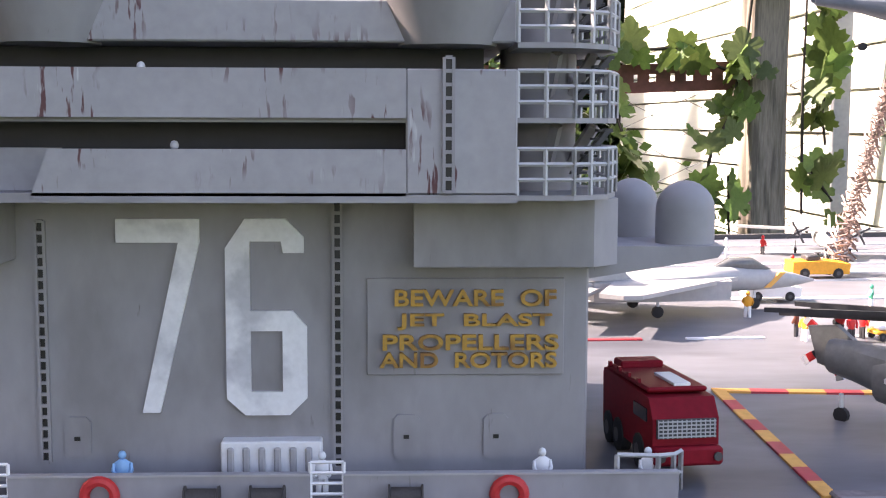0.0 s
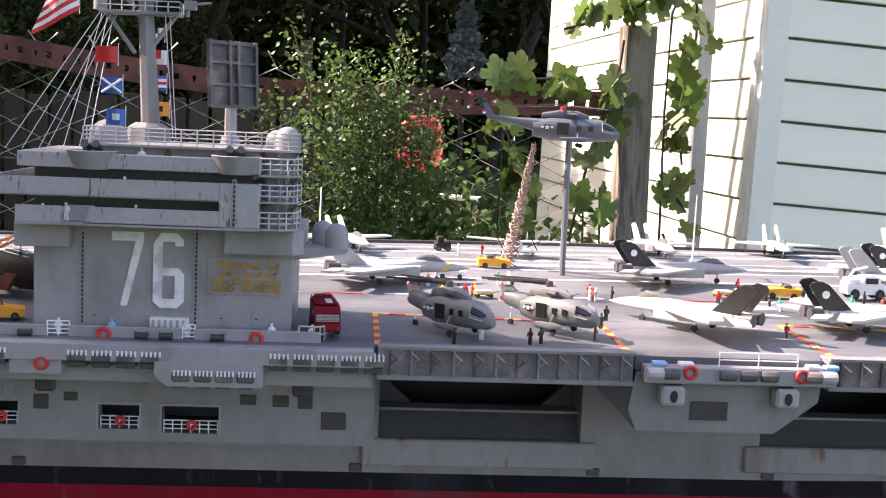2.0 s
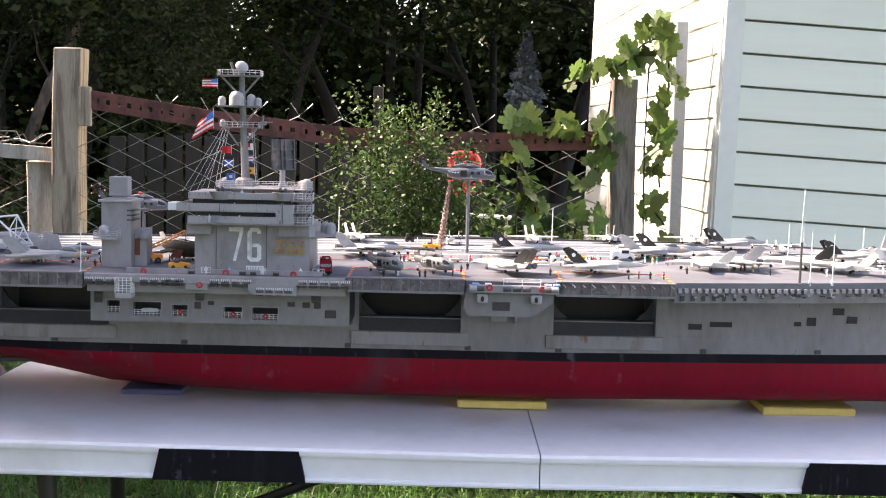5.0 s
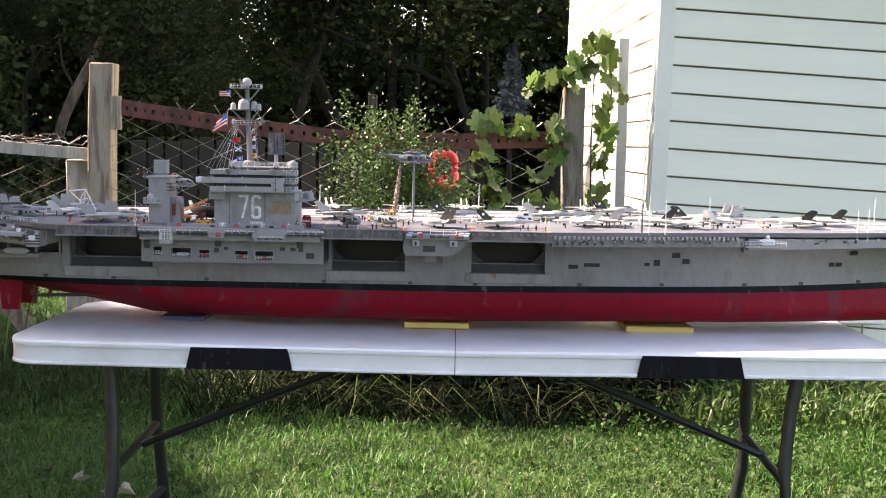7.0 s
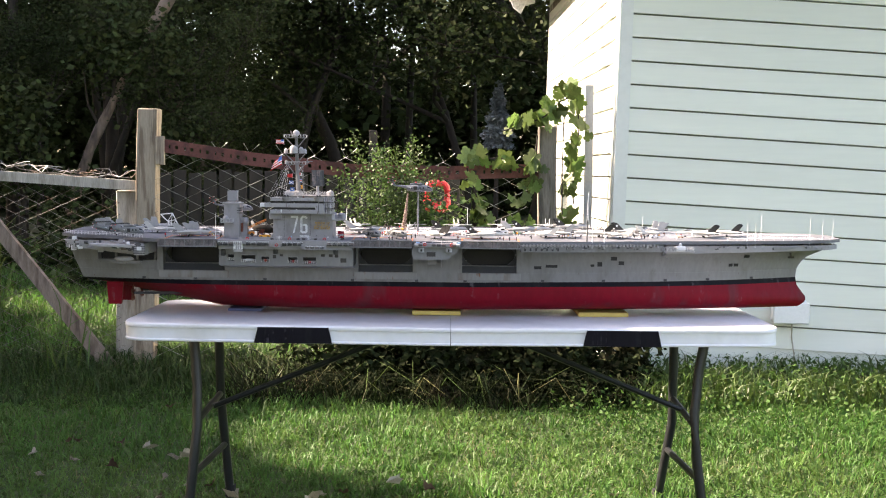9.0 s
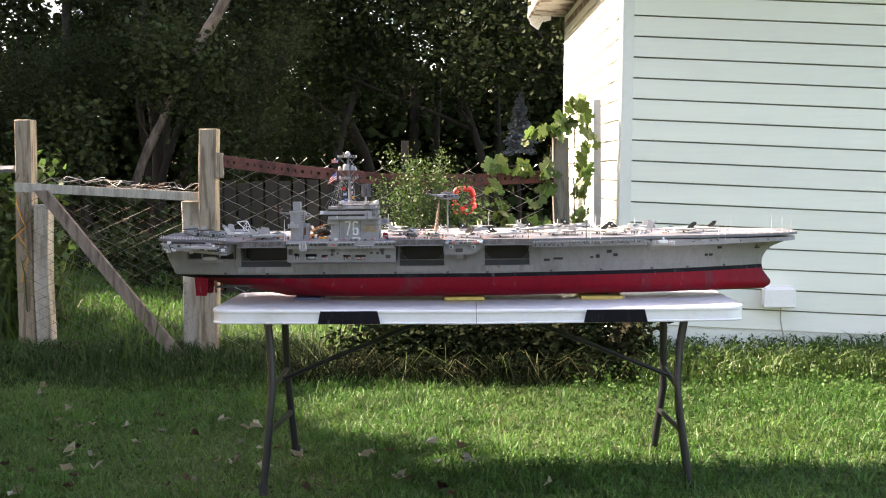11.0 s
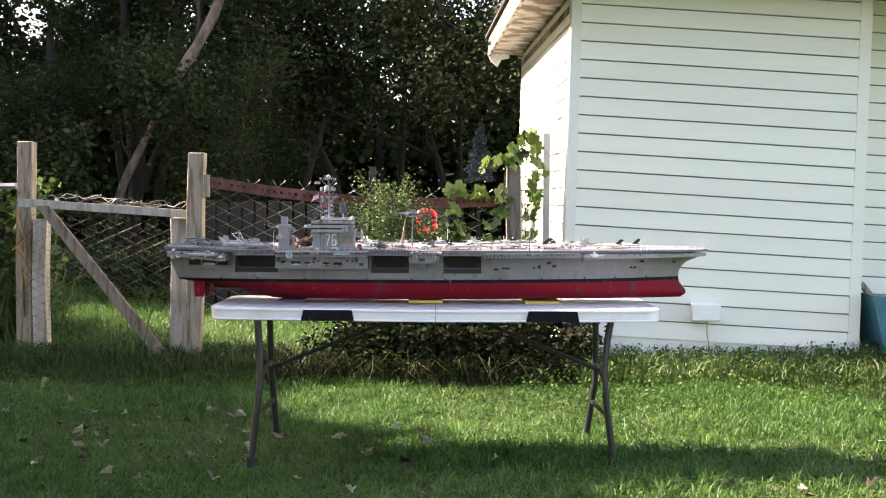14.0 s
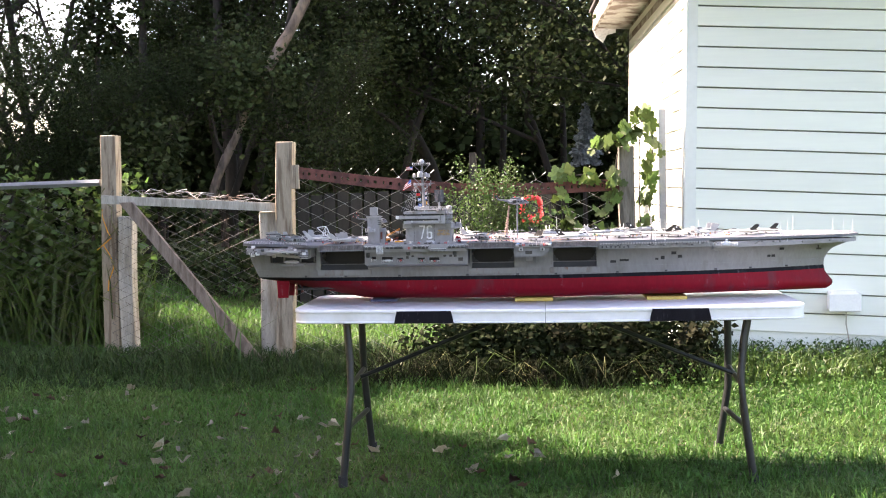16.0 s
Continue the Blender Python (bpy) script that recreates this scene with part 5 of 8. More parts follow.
for a, b in zip(DECK[24:29], DECK[25:30]):
    d = Vector((b[0] - a[0], b[1] - a[1], 0)); n_ = Vector((-d.y, d.x, 0)).normalized() * 0.004
    vs = prism(bm, [(a[0], a[1]), (b[0], b[1]), (b[0] + n_.x, b[1] + n_.y), (a[0] + n_.x, a[1] + n_.y)], 0, 1)
    for v in vs: v.co.z = dz(v.co.y) + (0.003 if v.co.z > 0.5 else -0.004)
part("deck_coaming", bm, M["dark_metal"], ship, "dark raised edge along the port side")

# ---- deck-edge lifts with their folded rails ----
def lift_edge(x0, x1, y, z0, z1):
    bm = B(); box(bm, x0, x1, y - 0.006, y + 0.010, z0, z1, 0.0006); body = part("lift_platform", bm, M["lift_edge_grey"], ship, "stained pinkish-grey edge of an aircraft lift", smooth=0)
    bm = B(); box(bm, x0, x1, y - 0.0085, y + 0.002, z0 - 0.0005, z0 + 0.0025); part("lower_flange", bm, M["hull_grey"], body)
    bm = B(); box(bm, x0, x1, y - 0.0085, y + 0.002, z1 - 0.001, z1 + 0.0008); part("upper_flange", bm, M["hull_grey"], body)
    k = 12
    for i in range(k):
        x = x0 + 0.008 + (x1 - x0 - 0.016) * i / (k - 1)
        bm = B(); box(bm, x - 0.0007, x + 0.0007, y - 0.008, y - 0.005, z0 + 0.002, z1 - 0.001)
        tube(bm, [(x, y - 0.009, z1 - 0.003), (x + 0.005, y - 0.012, z1 - 0.007)], 0.0007, 4)
        tube(bm, [(x, y - 0.009, z1 - 0.011), (x + 0.0045, y - 0.011, z1 - 0.006)], 0.0006, 4)
        part("rail_strut", bm, M["hull_grey"] if i % 2 else M["elev_side"], body, smooth=0)
lift_edge(-0.279, -0.111, 0.072, 0.868, 0.8885)
lift_edge(0.021, 0.193, 0.072, 0.868, 0.8885)
lift_edge(-0.824, -0.658, 0.066, 0.866, 0.8875)

# ---- catwalk edge in front of the island ----
bm = B(); box(bm, -0.655, -0.282, 0.0585, FG + 0.01, 0.8755, 0.8866, 0.0005); part("edge_step", bm, M["island_grey"], ship, "grey deck-edge step")
bm = B(); box(bm, -0.655, -0.282, 0.074, FG + 0.004, 0.8595, 0.8758); part("edge_wall", bm, M["ship_grey"], ship)
BUL_Y = 0.0815
def bulwark(x0, x1):
    bm = B(); box(bm, x0, x1, BUL_Y - 0.0008, BUL_Y + 0.0008, 0.886, 0.8934)
    b_ = part("bulwark", bm, M["island_grey"], ship, "low grey bulwark", smooth=0)
    bm = B(); box(bm, x0, x1, BUL_Y - 0.0012, BUL_Y + 0.0012, 0.8934, 0.8939); part("cap", bm, M["ship_light"], b_)
for x0, x1 in ((-0.600, -0.492), (-0.478, -0.406), (-0.398, -0.3165)):
    bulwark(x0, x1)
for x0, x1 in ((-0.492, -0.478), (-0.406, -0.398)):
    rail("gate_rail", [(x0, BUL_Y, 0.886), (x1, BUL_Y, 0.886)], ship, h=0.0105, rows=4, gap=0.007, mkey="figure_white")
rail("corner_rail", [(-0.331, BUL_Y + 0.003, 0.8865), (-0.321, BUL_Y + 0.002, 0.8865), (-0.317, BUL_Y + 0.003, 0.8865), (-0.3145, BUL_Y + 0.006, 0.8865), (-0.3135, BUL_Y + 0.011, 0.8865), (-0.3135, BUL_Y + 0.018, 0.8865)], ship, h=0.0105, rows=2, gap=0.008, r=0.0006)
for x in (-0.505, -0.4315, -0.416, -0.383):
    bm = B(); lathe(bm, [(0.0029, -0.0042), (0.0029, -0.0038), (0.0022, -0.0036), (0.0022, 0.0036), (0.0029, 0.0038), (0.0029, 0.0042)], n=14, m=Matrix.Translation((x, BUL_Y - 0.004, 0.8892)) @ Matrix.Rotation(math.pi / 2, 4, "Y"))
    part("hose_reel", bm, M["brown_reel"], ship, "dark brown hose reel")
for x, z, y in ((-0.456, 0.8892, BUL_Y - 0.002), (-0.358, 0.8888, BUL_Y - 0.002), (-0.575, 0.8892, BUL_Y - 0.002), (-0.490, 0.8735, 0.0595), (0.0, 0.878, 0.057), (-0.075, 0.879, 0.057)):
    bm = B(); torus(bm, (x, y, z), 0.0036, 0.0013, "y", 18, 8); part("life_ring", bm, M["buoy_red"], ship, "orange-red life ring")
# life-raft canisters in racks
def raft_row(x0, k, z, y=0.064, step=0.0152):
    for i in range(k):
        xa = x0 + i * step
        bm = B(); box(bm, xa, xa + step * 0.86, y - 0.006, y + 0.006, z + 0.0005, z + 0.0068, 0.0012)
        can = part("life_raft", bm, M["elev_side"], ship, "dark life-raft canister with pale straps")
        for j in range(5):
            xr = xa + 0.0012 + j * step * 0.18
            bm = B(); box(bm, xr, xr + 0.0011, y - 0.0066, y + 0.0066, z + 0.0048, z + 0.0080); part("strap", bm, M["figure_white"], can, smooth=0)
        bm = B(); box(bm, xa + 0.0006, xa + step * 0.80, y - 0.004, y + 0.0075, z - 0.0035, z + 0.0003, 0.0006); part("cradle", bm, M["dark_metal"], can)
raft_row(-0.475, 4, 0.8745); raft_row(-0.349, 5, 0.8755); raft_row(-0.540, 2, 0.875); raft_row(-0.655, 3, 0.874); raft_row(-0.576, 4, 0.8745)
raft_row(-0.409, 4, 0.8635, 0.062, 0.0135)
for x in (-0.400, -0.384, -0.368):
    bm = B(); prism(bm, [(x - 0.004, 0.8605), (x + 0.004, 0.8605), (x + 0.004, 0.871), (x + 0.002, 0.8735), (x - 0.002, 0.8735), (x - 0.004, 0.871)], 0.0725, 0.0745, "y"); part("door", bm, M["elev_side"], ship, "dark rounded doorway")
bm = B(); prism(bm, [(-0.420, 0.8765), (-0.352, 0.8765), (-0.352, 0.862), (-0.352, 0.861), (-0.412, 0.861), (-0.42, 0.868)], 0.0575, 0.0735, "y"); part("raft_sponson", bm, M["ship_grey"], ship)
bm = B(); prism(bm, [(-0.510, 0.8765), (-0.478, 0.8765), (-0.478, 0.8665), (-0.510, 0.8665)], 0.0605, 0.0735, "y"); part("ring_panel", bm, M["island_grey"], ship)
bm = B(); box(bm, -0.609, -0.586, 0.052, 0.074, 0.853, 0.860); nest = part("signal_platform", bm, M["ship_light"], ship, "small pale platform with rails")
for z in (0.860, 0.8675, 0.875):
    rail("platform_rail", [(-0.609, 0.074, z), (-0.609, 0.052, z), (-0.587, 0.052, z), (-0.587, 0.074, z)], ship, h=0.007, rows=2, gap=0.006, mkey="figure_white")

# ---- sponson between the two lifts ----
bm = B(); prism(bm, [(-0.108, 0.876), (0.019, 0.876), (0.017, 0.858), (0.000, 0.845), (-0.012, 0.836), (-0.106, 0.836), (-0.112, 0.85)], 0.070, HS, "y"); part("sponson", bm, M["hull_grey"], ship, "grey sponson between the lifts")
bm = B(); box(bm, -0.070, -0.045, 0.0685, 0.0702, 0.8445, 0.857); part("panel", bm, M["brown_reel"], ship)
bm = B(); box(bm, -0.068, -0.044, HS - 0.06, HS - 0.002, 0.815, 0.836); part("duct", bm, M["ship_grey"], ship)
bm = B(); box(bm, -0.030, -0.0275, HS - 0.03, HS - 0.002, 0.805, 0.836); part("duct", bm, M["ship_grey"], ship)
for x in (-0.085, -0.008):
    bm = B(); box(bm, x - 0.008, x + 0.008, 0.058, 0.0705, 0.856, 0.869, 0.002); part("fairlead", bm, M["ship_light"], ship)
    bm = B(); lathe(bm, [(0.0026, 0), (0.0026, 0.0006)], n=10, m=Matrix.Translation((x, 0.0576, 0.8625)) @ Matrix.Diagonal((1, 1, 1.6, 1)) @ Matrix.Rotation(math.pi / 2, 4, "X")); part("fairlead_eye", bm, M["jet_black"], ship)
bm = B(); box(bm, -0.105, 0.024, 0.058, 0.0705, 0.871, 0.882, 0.0008); part("catwalk", bm, M["ship_grey"], ship, "grey catwalk with stowed gear")
for i, x in enumerate((-0.098, -0.088, -0.050, -0.036, -0.022, 0.008, 0.018)):
    bm = B(); lathe(bm, [(0.0035, -0.0055), (0.0038, -0.004), (0.0038, 0.004), (0.0035, 0.0055)], n=10, m=Matrix.Translation((x, 0.0575, 0.8775)) @ Matrix.Rotation(math.pi / 2, 4, "Y"))
    part("canister", bm, M["elev_side"] if 0 < i < 6 else M["ship_light"], ship)
for x in (-0.100, -0.082, 0.004, 0.016):
    bm = B(); box(bm, x, x + 0.010, 0.0595, 0.066, 0.882, 0.885, 0.0008); part("stowed_gear", bm, M["pale_blue"] if x < -0.09 or x > 0.01 else M["figure_white"], ship)
rail("sponson_rail", [(-0.055, 0.062, 0.882), (-0.002, 0.062, 0.882)], ship, h=0.010, rows=2, gap=0.026, mkey="figure_white")

# ---- forward deck edge, catwalk and bow sponson ----
pts = [(0.20, 0.093), (0.40, 0.120), (0.60, 0.160)]
for (xa, ya), (xb, yb) in zip(pts, pts[1:]):
    k = 20
    for i in range(k):
        u, w = i / k, (i + 0.5) / k
        x0, y0, x1, y1 = xa + (xb - xa) * u, ya + (yb - ya) * u, xa + (xb - xa) * w, ya + (yb - ya) * w
        bm = B(); prism(bm, [(x0, y0 - 0.006), (x1, y1 - 0.006), (x1, y1 + 0.004), (x0, y0 + 0.004)], 0.8735, 0.8795)
        part("catwalk_fitting", bm, M["ship_light"], ship, "pale catwalk fitting", smooth=0)
bm = B(); prism(bm, [(0.196, 0.095), (0.40, 0.122), (0.61, 0.165), (0.61, 0.25), (0.196, 0.25)], 0.858, 0.8765); part("deck_edge_box", bm, M["hull_grey"], ship)
bm = B()
for i in range(26):
    u = i / 25; x = 0.205 + 0.395 * u; y = 0.093 + 0.072 * u
    box(bm, x, x + 0.005, y - 0.0015, y + 0.002, 0.861, 0.869)
part("underside_ribs", bm, M["dark_metal"], ship, smooth=0)
bm = B(); prism(bm, [(0.612, 0.876), (0.80, 0.874), (1.02, 0.872), (0.98, 0.864), (0.72, 0.852), (0.63, 0.838), (0.615, 0.845)], 0.185, 0.34, "y")
for v in bm.verts:
    v.co.y += 0.10 * max(0, v.co.x - 0.62) if v.co.y < 0.3 else 0
part("bow_sponson", bm, M["hull_grey"], ship, "grey gun sponson at the bow")
bm = B()
run = [(0.62, 0.167), (0.80, 0.189), (1.00, 0.229), (1.12, 0.270), (1.158, 0.315)]
for (xa, ya), (xb, yb) in zip(run, run[1:]):
    vs = prism(bm, [(xa, ya), (xb, yb), (xb, yb + 0.06), (xa, ya + 0.06)], 0, 1)
    for v in vs: v.co.z = 0.8762 if v.co.z > 0.5 else 0.8515 + 0.022 * (v.co.x - 0.62)
bmesh.ops.remove_doubles(bm, verts=bm.verts, dist=1e-5)
part("bow_gallery", bm, M["ship_grey"], ship, "grey gallery under the forward deck edge", smooth=0)
bm = B(); box(bm, 0.612, 0.70, 0.158, 0.20, 0.8575, 0.861); part("sponson_deck", bm, M["ship_light"], ship)
rail("sponson_rail", [(0.613, 0.198, 0.861), (0.613, 0.160, 0.861), (0.698, 0.160, 0.861)], ship, h=0.010, rows=3, gap=0.010, mkey="figure_white")
bm = B(); box(bm, 0.645, 0.675, 0.1605, 0.1745, 0.861, 0.876, 0.003); lathe(bm, [(0.005, 0), (0.005, 0.006), (0.002, 0.008)], at=(0.66, 0.168, 0.876), n=10); tube(bm, [(0.655, 0.164, 0.868), (0.64, 0.152, 0.874)], 0.0012, 6)
part("launcher", bm, M["figure_white"], ship, "white launcher on the bow sponson")
for x0, x1, z0, z1 in ((0.243, 0.264, 0.800, 0.809), (0.277, 0.311, 0.805, 0.813), (0.408, 0.419, 0.809, 0.816), (0.428, 0.442, 0.810, 0.823), (0.467, 0.485, 0.828, 0.839), (0.490, 0.506, 0.815, 0.826), (0.824, 0.836, 0.810, 0.819), (0.840, 0.854, 0.810, 0.819), (0.869, 0.886, 0.836, 0.845)):
    y = YC - half((x0 + x1) / 2, (z0 + z1) / 2); sl = (half(x0, z0) - half(x1, z0)) / (x1 - x0)
    bm = B(); vs = box(bm, x0, x1, y - 0.0014, y + 0.003, z0, z1)
    for v in vs: v.co.y += sl * (v.co.x - (x0 + x1) / 2) - (half(x0, v.co.z) - half(x0, (z0 + z1) / 2))
    part("side_port", bm, M["bay_dark"], ship, "dark square port in the bow side")
for s_ in (-1,):
    bm = B(); tube(bm, [(1.02, YC - half(1.02, 0.845) - 0.002, 0.85), (1.022, YC - half(1.02, 0.84) - 0.006, 0.838)], 0.003, 6); box(bm, 1.014, 1.032, YC - half(1.02, 0.84) - 0.008, YC - half(1.02, 0.84), 0.833, 0.839, 0.001)
    part("anchor", bm, M["brown_reel"], ship, "small rusty brown anchor")

# ---- aft starboard quarter ----
bm = B(); prism(bm, [(-1.130, 0.874), (-0.92, 0.874), (-0.866, 0.874), (-0.866, 0.84), (-0.90, 0.836), (-1.10, 0.852)], 0.13, 0.36, "y")
for v in bm.verts:
    v.co.y += 0.07 * min(1, max(0, (-0.90 - v.co.x) / 0.18)) if v.co.y < 0.3 else 0
part("quarter_gallery", bm, M["ship_light"], ship, "grey overhanging gallery at the stern quarter")
bm = B(); box(bm, -0.896, -0.868, 0.088, 0.135, 0.838, 0.872, 0.001); part("aft_house", bm, M["ship_light"], ship, "pale louvred deckhouse")
bm = B()
for i in range(4):
    box(bm, -0.898, -0.866, 0.0855, 0.0885, 0.843 + 0.006 * i, 0.8455 + 0.006 * i)
part("louvre", bm, M["slate_and_shade"], ship, smooth=0)
bm = B(); prism(bm, [(-1.03, 0.868), (-0.87, 0.866), (-0.90, 0.858), (-1.0, 0.862)], 0.095, 0.16, "y"); part("boat_boom", bm, M["ship_light"], ship)
bm = B(); lathe(bm, [(0.0005, -0.03), (0.006, -0.022), (0.0075, 0), (0.006, 0.02), (0.0005, 0.028)], n=10, m=Matrix.Translation((-0.945, 0.17, 0.822)) @ Matrix.Rotation(math.pi / 2, 4, "Y")); part("boat", bm, M["ship_light"], ship, "grey boat stowed under the stern")
bm = B(); box(bm, -0.99, -0.90, 0.178, 0.20, 0.806, 0.8165, 0.001); part("boat_shelf", bm, M["hull_grey"], ship)
rail("stern_rail", [(-1.145, 0.25, dz(0.25)), (-1.10, 0.203, dz(0.2)), (-0.95, 0.153, dz(0.15)), (-0.875, 0.097, dz(0.1))], ship, h=0.009, rows=2, gap=0.012, mkey="figure_white")
rail("bow_rail", [(0.80, 0.187, dz(0.187)), (1.0, 0.227, dz(0.227)), (1.12, 0.267, dz(0.267))], ship, h=0.006, rows=1, gap=0.03, mkey="figure_white")
for x, y, h_ in ((0.40, 0.122, 0.075), (0.435, 0.128, 0.072), (0.445, 0.40, 0.06), (0.86, 0.20, 0.05), (0.885, 0.206, 0.05), (0.915, 0.26, 0.07), (1.06, 0.26, 0.06), (1.10, 0.27, 0.055), (1.14, 0.30, 0.05), (-0.662, 0.066, 0.075), (0.05, 0.50, 0.07), (-0.33, 0.48, 0.065), (0.60, 0.48, 0.05)):
    bm = B(); tube(bm, [(x, y, dz(y) - 0.02), (x + 0.001, y, dz(y) + h_)], [0.0011, 0.0006], 5); lathe(bm, [(0.0025, 0), (0.0018, 0.008)], at=(x, y, dz(y) - 0.004), n=6)
    part("whip_antenna", bm, M["figure_white"], ship)
bm = B(); tube(bm, [(0.385, 0.122, dz(0.12) - 0.02), (0.386, 0.122, dz(0.12) + 0.06)], [0.0022, 0.0016], 6); pm = part("pole_mast", bm, M["dark_metal"], ship, "dark pole at the deck edge with a white lattice top")
bm = B()
for q in (-0.0022, 0.0022):
    tube(bm, [(0.386 + q, 0.122, dz(0.12) + 0.055), (0.387, 0.122, dz(0.12) + 0.140)], 0.0005, 4)
for i in range(9):
    zz = dz(0.12) + 0.060 + 0.008 * i
    tube(bm, [(0.3838 + 0.0003 * i, 0.122, zz), (0.3888 - 0.0002 * i, 0.122, zz + 0.004)], 0.0004, 4)
part("lattice_top", bm, M["figure_white"], pm, smooth=0)

# ---- small fittings along the deck edges and the stern quarter ----
gr = random.Random(12)
def fitting(x, y, z, key, k=1.0):
    a, b, c = gr.uniform(0.003, 0.009) * k, gr.uniform(0.002, 0.005) * k, gr.uniform(0.002, 0.007) * k
    bm = B()
    if gr.random() < 0.35:
        lathe(bm, [(c * 0.6, -a), (c * 0.7, -a * 0.7), (c * 0.7, a * 0.7), (c * 0.6, a)], n=8, m=Matrix.Translation((x, y, z)) @ Matrix.Rotation(math.pi / 2, 4, "Y"))
    else:
        box(bm, x - a, x + a, y - b, y + b, z - c, z + c, 0.0006)
    part("deck_fitting", bm, M[key], ship, smooth=30)
EDGE = [(-1.135, 0.24), (-1.09, 0.19), (-0.95, 0.142), (-0.88, 0.084)]
for i in range(60):
    u = gr.random() * 2.999; k = int(u); f_ = u - k
    x, y = EDGE[k][0] + (EDGE[k + 1][0] - EDGE[k][0]) * f_, EDGE[k][1] + (EDGE[k + 1][1] - EDGE[k][1]) * f_
    fitting(x, y - 0.002, gr.uniform(0.846, 0.880), gr.choice(("ship_light", "ship_grey", "dark_metal", "elev_side", "figure_white")))
for i in range(60):
    x = gr.uniform(0.20, 0.60); y = (0.093 + (x - 0.2) * 0.135) if x < 0.4 else (0.120 + (x - 0.4) * 0.20)
    fitting(x, y - 0.003, gr.uniform(0.866, 0.876), gr.choice(("ship_grey", "dark_metal", "elev_side", "ship_light", "dark_metal")), 0.45)
for i in range(30):
    x = gr.uniform(0.72, 1.12); y = 0.185 + (x - 0.80) * 0.22
    fitting(x, y + 0.002, gr.uniform(0.866, 0.876), gr.choice(("ship_grey", "dark_metal", "elev_side", "ship_light")), 0.5)

# ---- island ----
IY, OY = 0.098, 0.068
M_("band_grey", (0.335, 0.325, 0.335), 0.6, var=0.10, scale=40, c2=(0.10, 0.055, 0.05), mix=0.0, mscale=420, edge=0.03)
def scratches(m, colour, tilt, scale, lo, thick, along=0.16):
    """Fine slanting scratches and flecks over a material's own colour."""
    nt = m.node_tree; n, ln = nt.nodes, nt.links
    b = n["Principled BSDF"]
    old = b.inputs["Base Color"].links[0].from_socket
    co, mp = n.new("ShaderNodeTexCoord"), n.new("ShaderNodeMapping")
    mp.inputs["Rotation"].default_value = (0, radians(tilt), 0)
    mp.inputs["Scale"].default_value = (1.0, 1.0, along)
    ln.new(co.outputs["Object"], mp.inputs[0])
    t1, t2 = n.new("ShaderNodeTexNoise"), n.new("ShaderNodeTexNoise")
    t1.inputs["Scale"].default_value, t1.inputs["Detail"].default_value = scale, 3.0
    t2.inputs["Scale"].default_value, t2.inputs["Detail"].default_value = 55.0, 2.0
    ln.new(mp.outputs[0], t1.inputs["Vector"]); ln.new(co.outputs["Object"], t2.inputs["Vector"])
    r1, r2 = n.new("ShaderNodeMapRange"), n.new("ShaderNodeMapRange")
    r1.inputs["From Min"].default_value, r1.inputs["From Max"].default_value = lo, lo + thick
    r2.inputs["From Min"].default_value, r2.inputs["From Max"].default_value = 0.50, 0.62
    ln.new(t1.outputs["Fac"], r1.inputs["Value"]); ln.new(t2.outputs["Fac"], r2.inputs["Value"])
    mu = n.new("ShaderNodeMath"); mu.operation = "MULTIPLY"
    ln.new(r1.outputs[0], mu.inputs[0]); ln.new(r2.outputs[0], mu.inputs[1])
    mx = n.new("ShaderNodeMix"); mx.data_type = "RGBA"
    mx.inputs[7].default_value = (*colour, 1)
    ln.new(mu.outputs[0], mx.inputs[0]); ln.new(old, mx.inputs[6]); ln.new(mx.outputs[2], b.inputs["Base Color"])
scratches(M["band_grey"], (0.11, 0.040, 0.042), 24, 620, 0.568, 0.05)
scratches(M["band_grey"], (0.50, 0.50, 0.51), -12, 480, 0.68, 0.05)
scratches(M["island_grey"], (0.17, 0.15, 0.15), 10, 500, 0.68, 0.06)
scratches(M["hull_grey"], (0.15, 0.10, 0.085), 0, 300, 0.66, 0.06)
scratches(M["hull_red"], (0.20, 0.08, 0.10), 0, 75, 0.61, 0.22, 0.05)
scratches(M["boot_black"], (0.11, 0.10, 0.12), 0, 75, 0.57, 0.22, 0.05)
scratches(M["ledge_grey"], (0.20, 0.09, 0.055), 0, 90, 0.58, 0.10)
island = part("island", (lambda bm: (box(bm, -0.505, -0.3365, IY, 0.20, 0.884, 0.962, 0.0006), bm)[1])(B()), M["island_grey"], ship, "tall grey island tower", smooth=0)
def isl(name, bm, key="island_grey", label="", smooth=0):
    return part(name, bm, M[key], island, label, smooth)
bm = B(); box(bm, -0.514, -0.4795, 0.084, 0.19, 0.944, 0.960, 0.0005); isl("corner_step", bm)
bm = B(); prism(bm, [(-0.381, 0.088), (-0.337, 0.088), (-0.330, 0.095), (-0.330, 0.18), (-0.381, 0.18)], 0.943, 0.9595); isl("corner_step", bm)
# Wall colour darkened to hold the shade behind the galleries.
bm = B(); box(bm, -0.503, -0.364, 0.092, 0.19, 0.962, 0.9958); isl("bridge_wall", bm, "slate_and_shade", "bridge wall behind the galleries, shade put into its slate colour")
bm = B(); box(bm, -0.509, -0.358, OY, 0.19, 0.9600, 0.9622); isl("gallery_floor", bm)
bm = B(); box(bm, -0.509, -0.480, OY, OY + 0.0016, 0.9622, 0.972); isl("parapet", bm, "band_grey", "scratched grey parapet")
bm = B(); box(bm, -0.480, -0.4625, OY + 0.010, OY + 0.0116, 0.9622, 0.972); isl("parapet", bm, "band_grey", "scratched grey parapet")
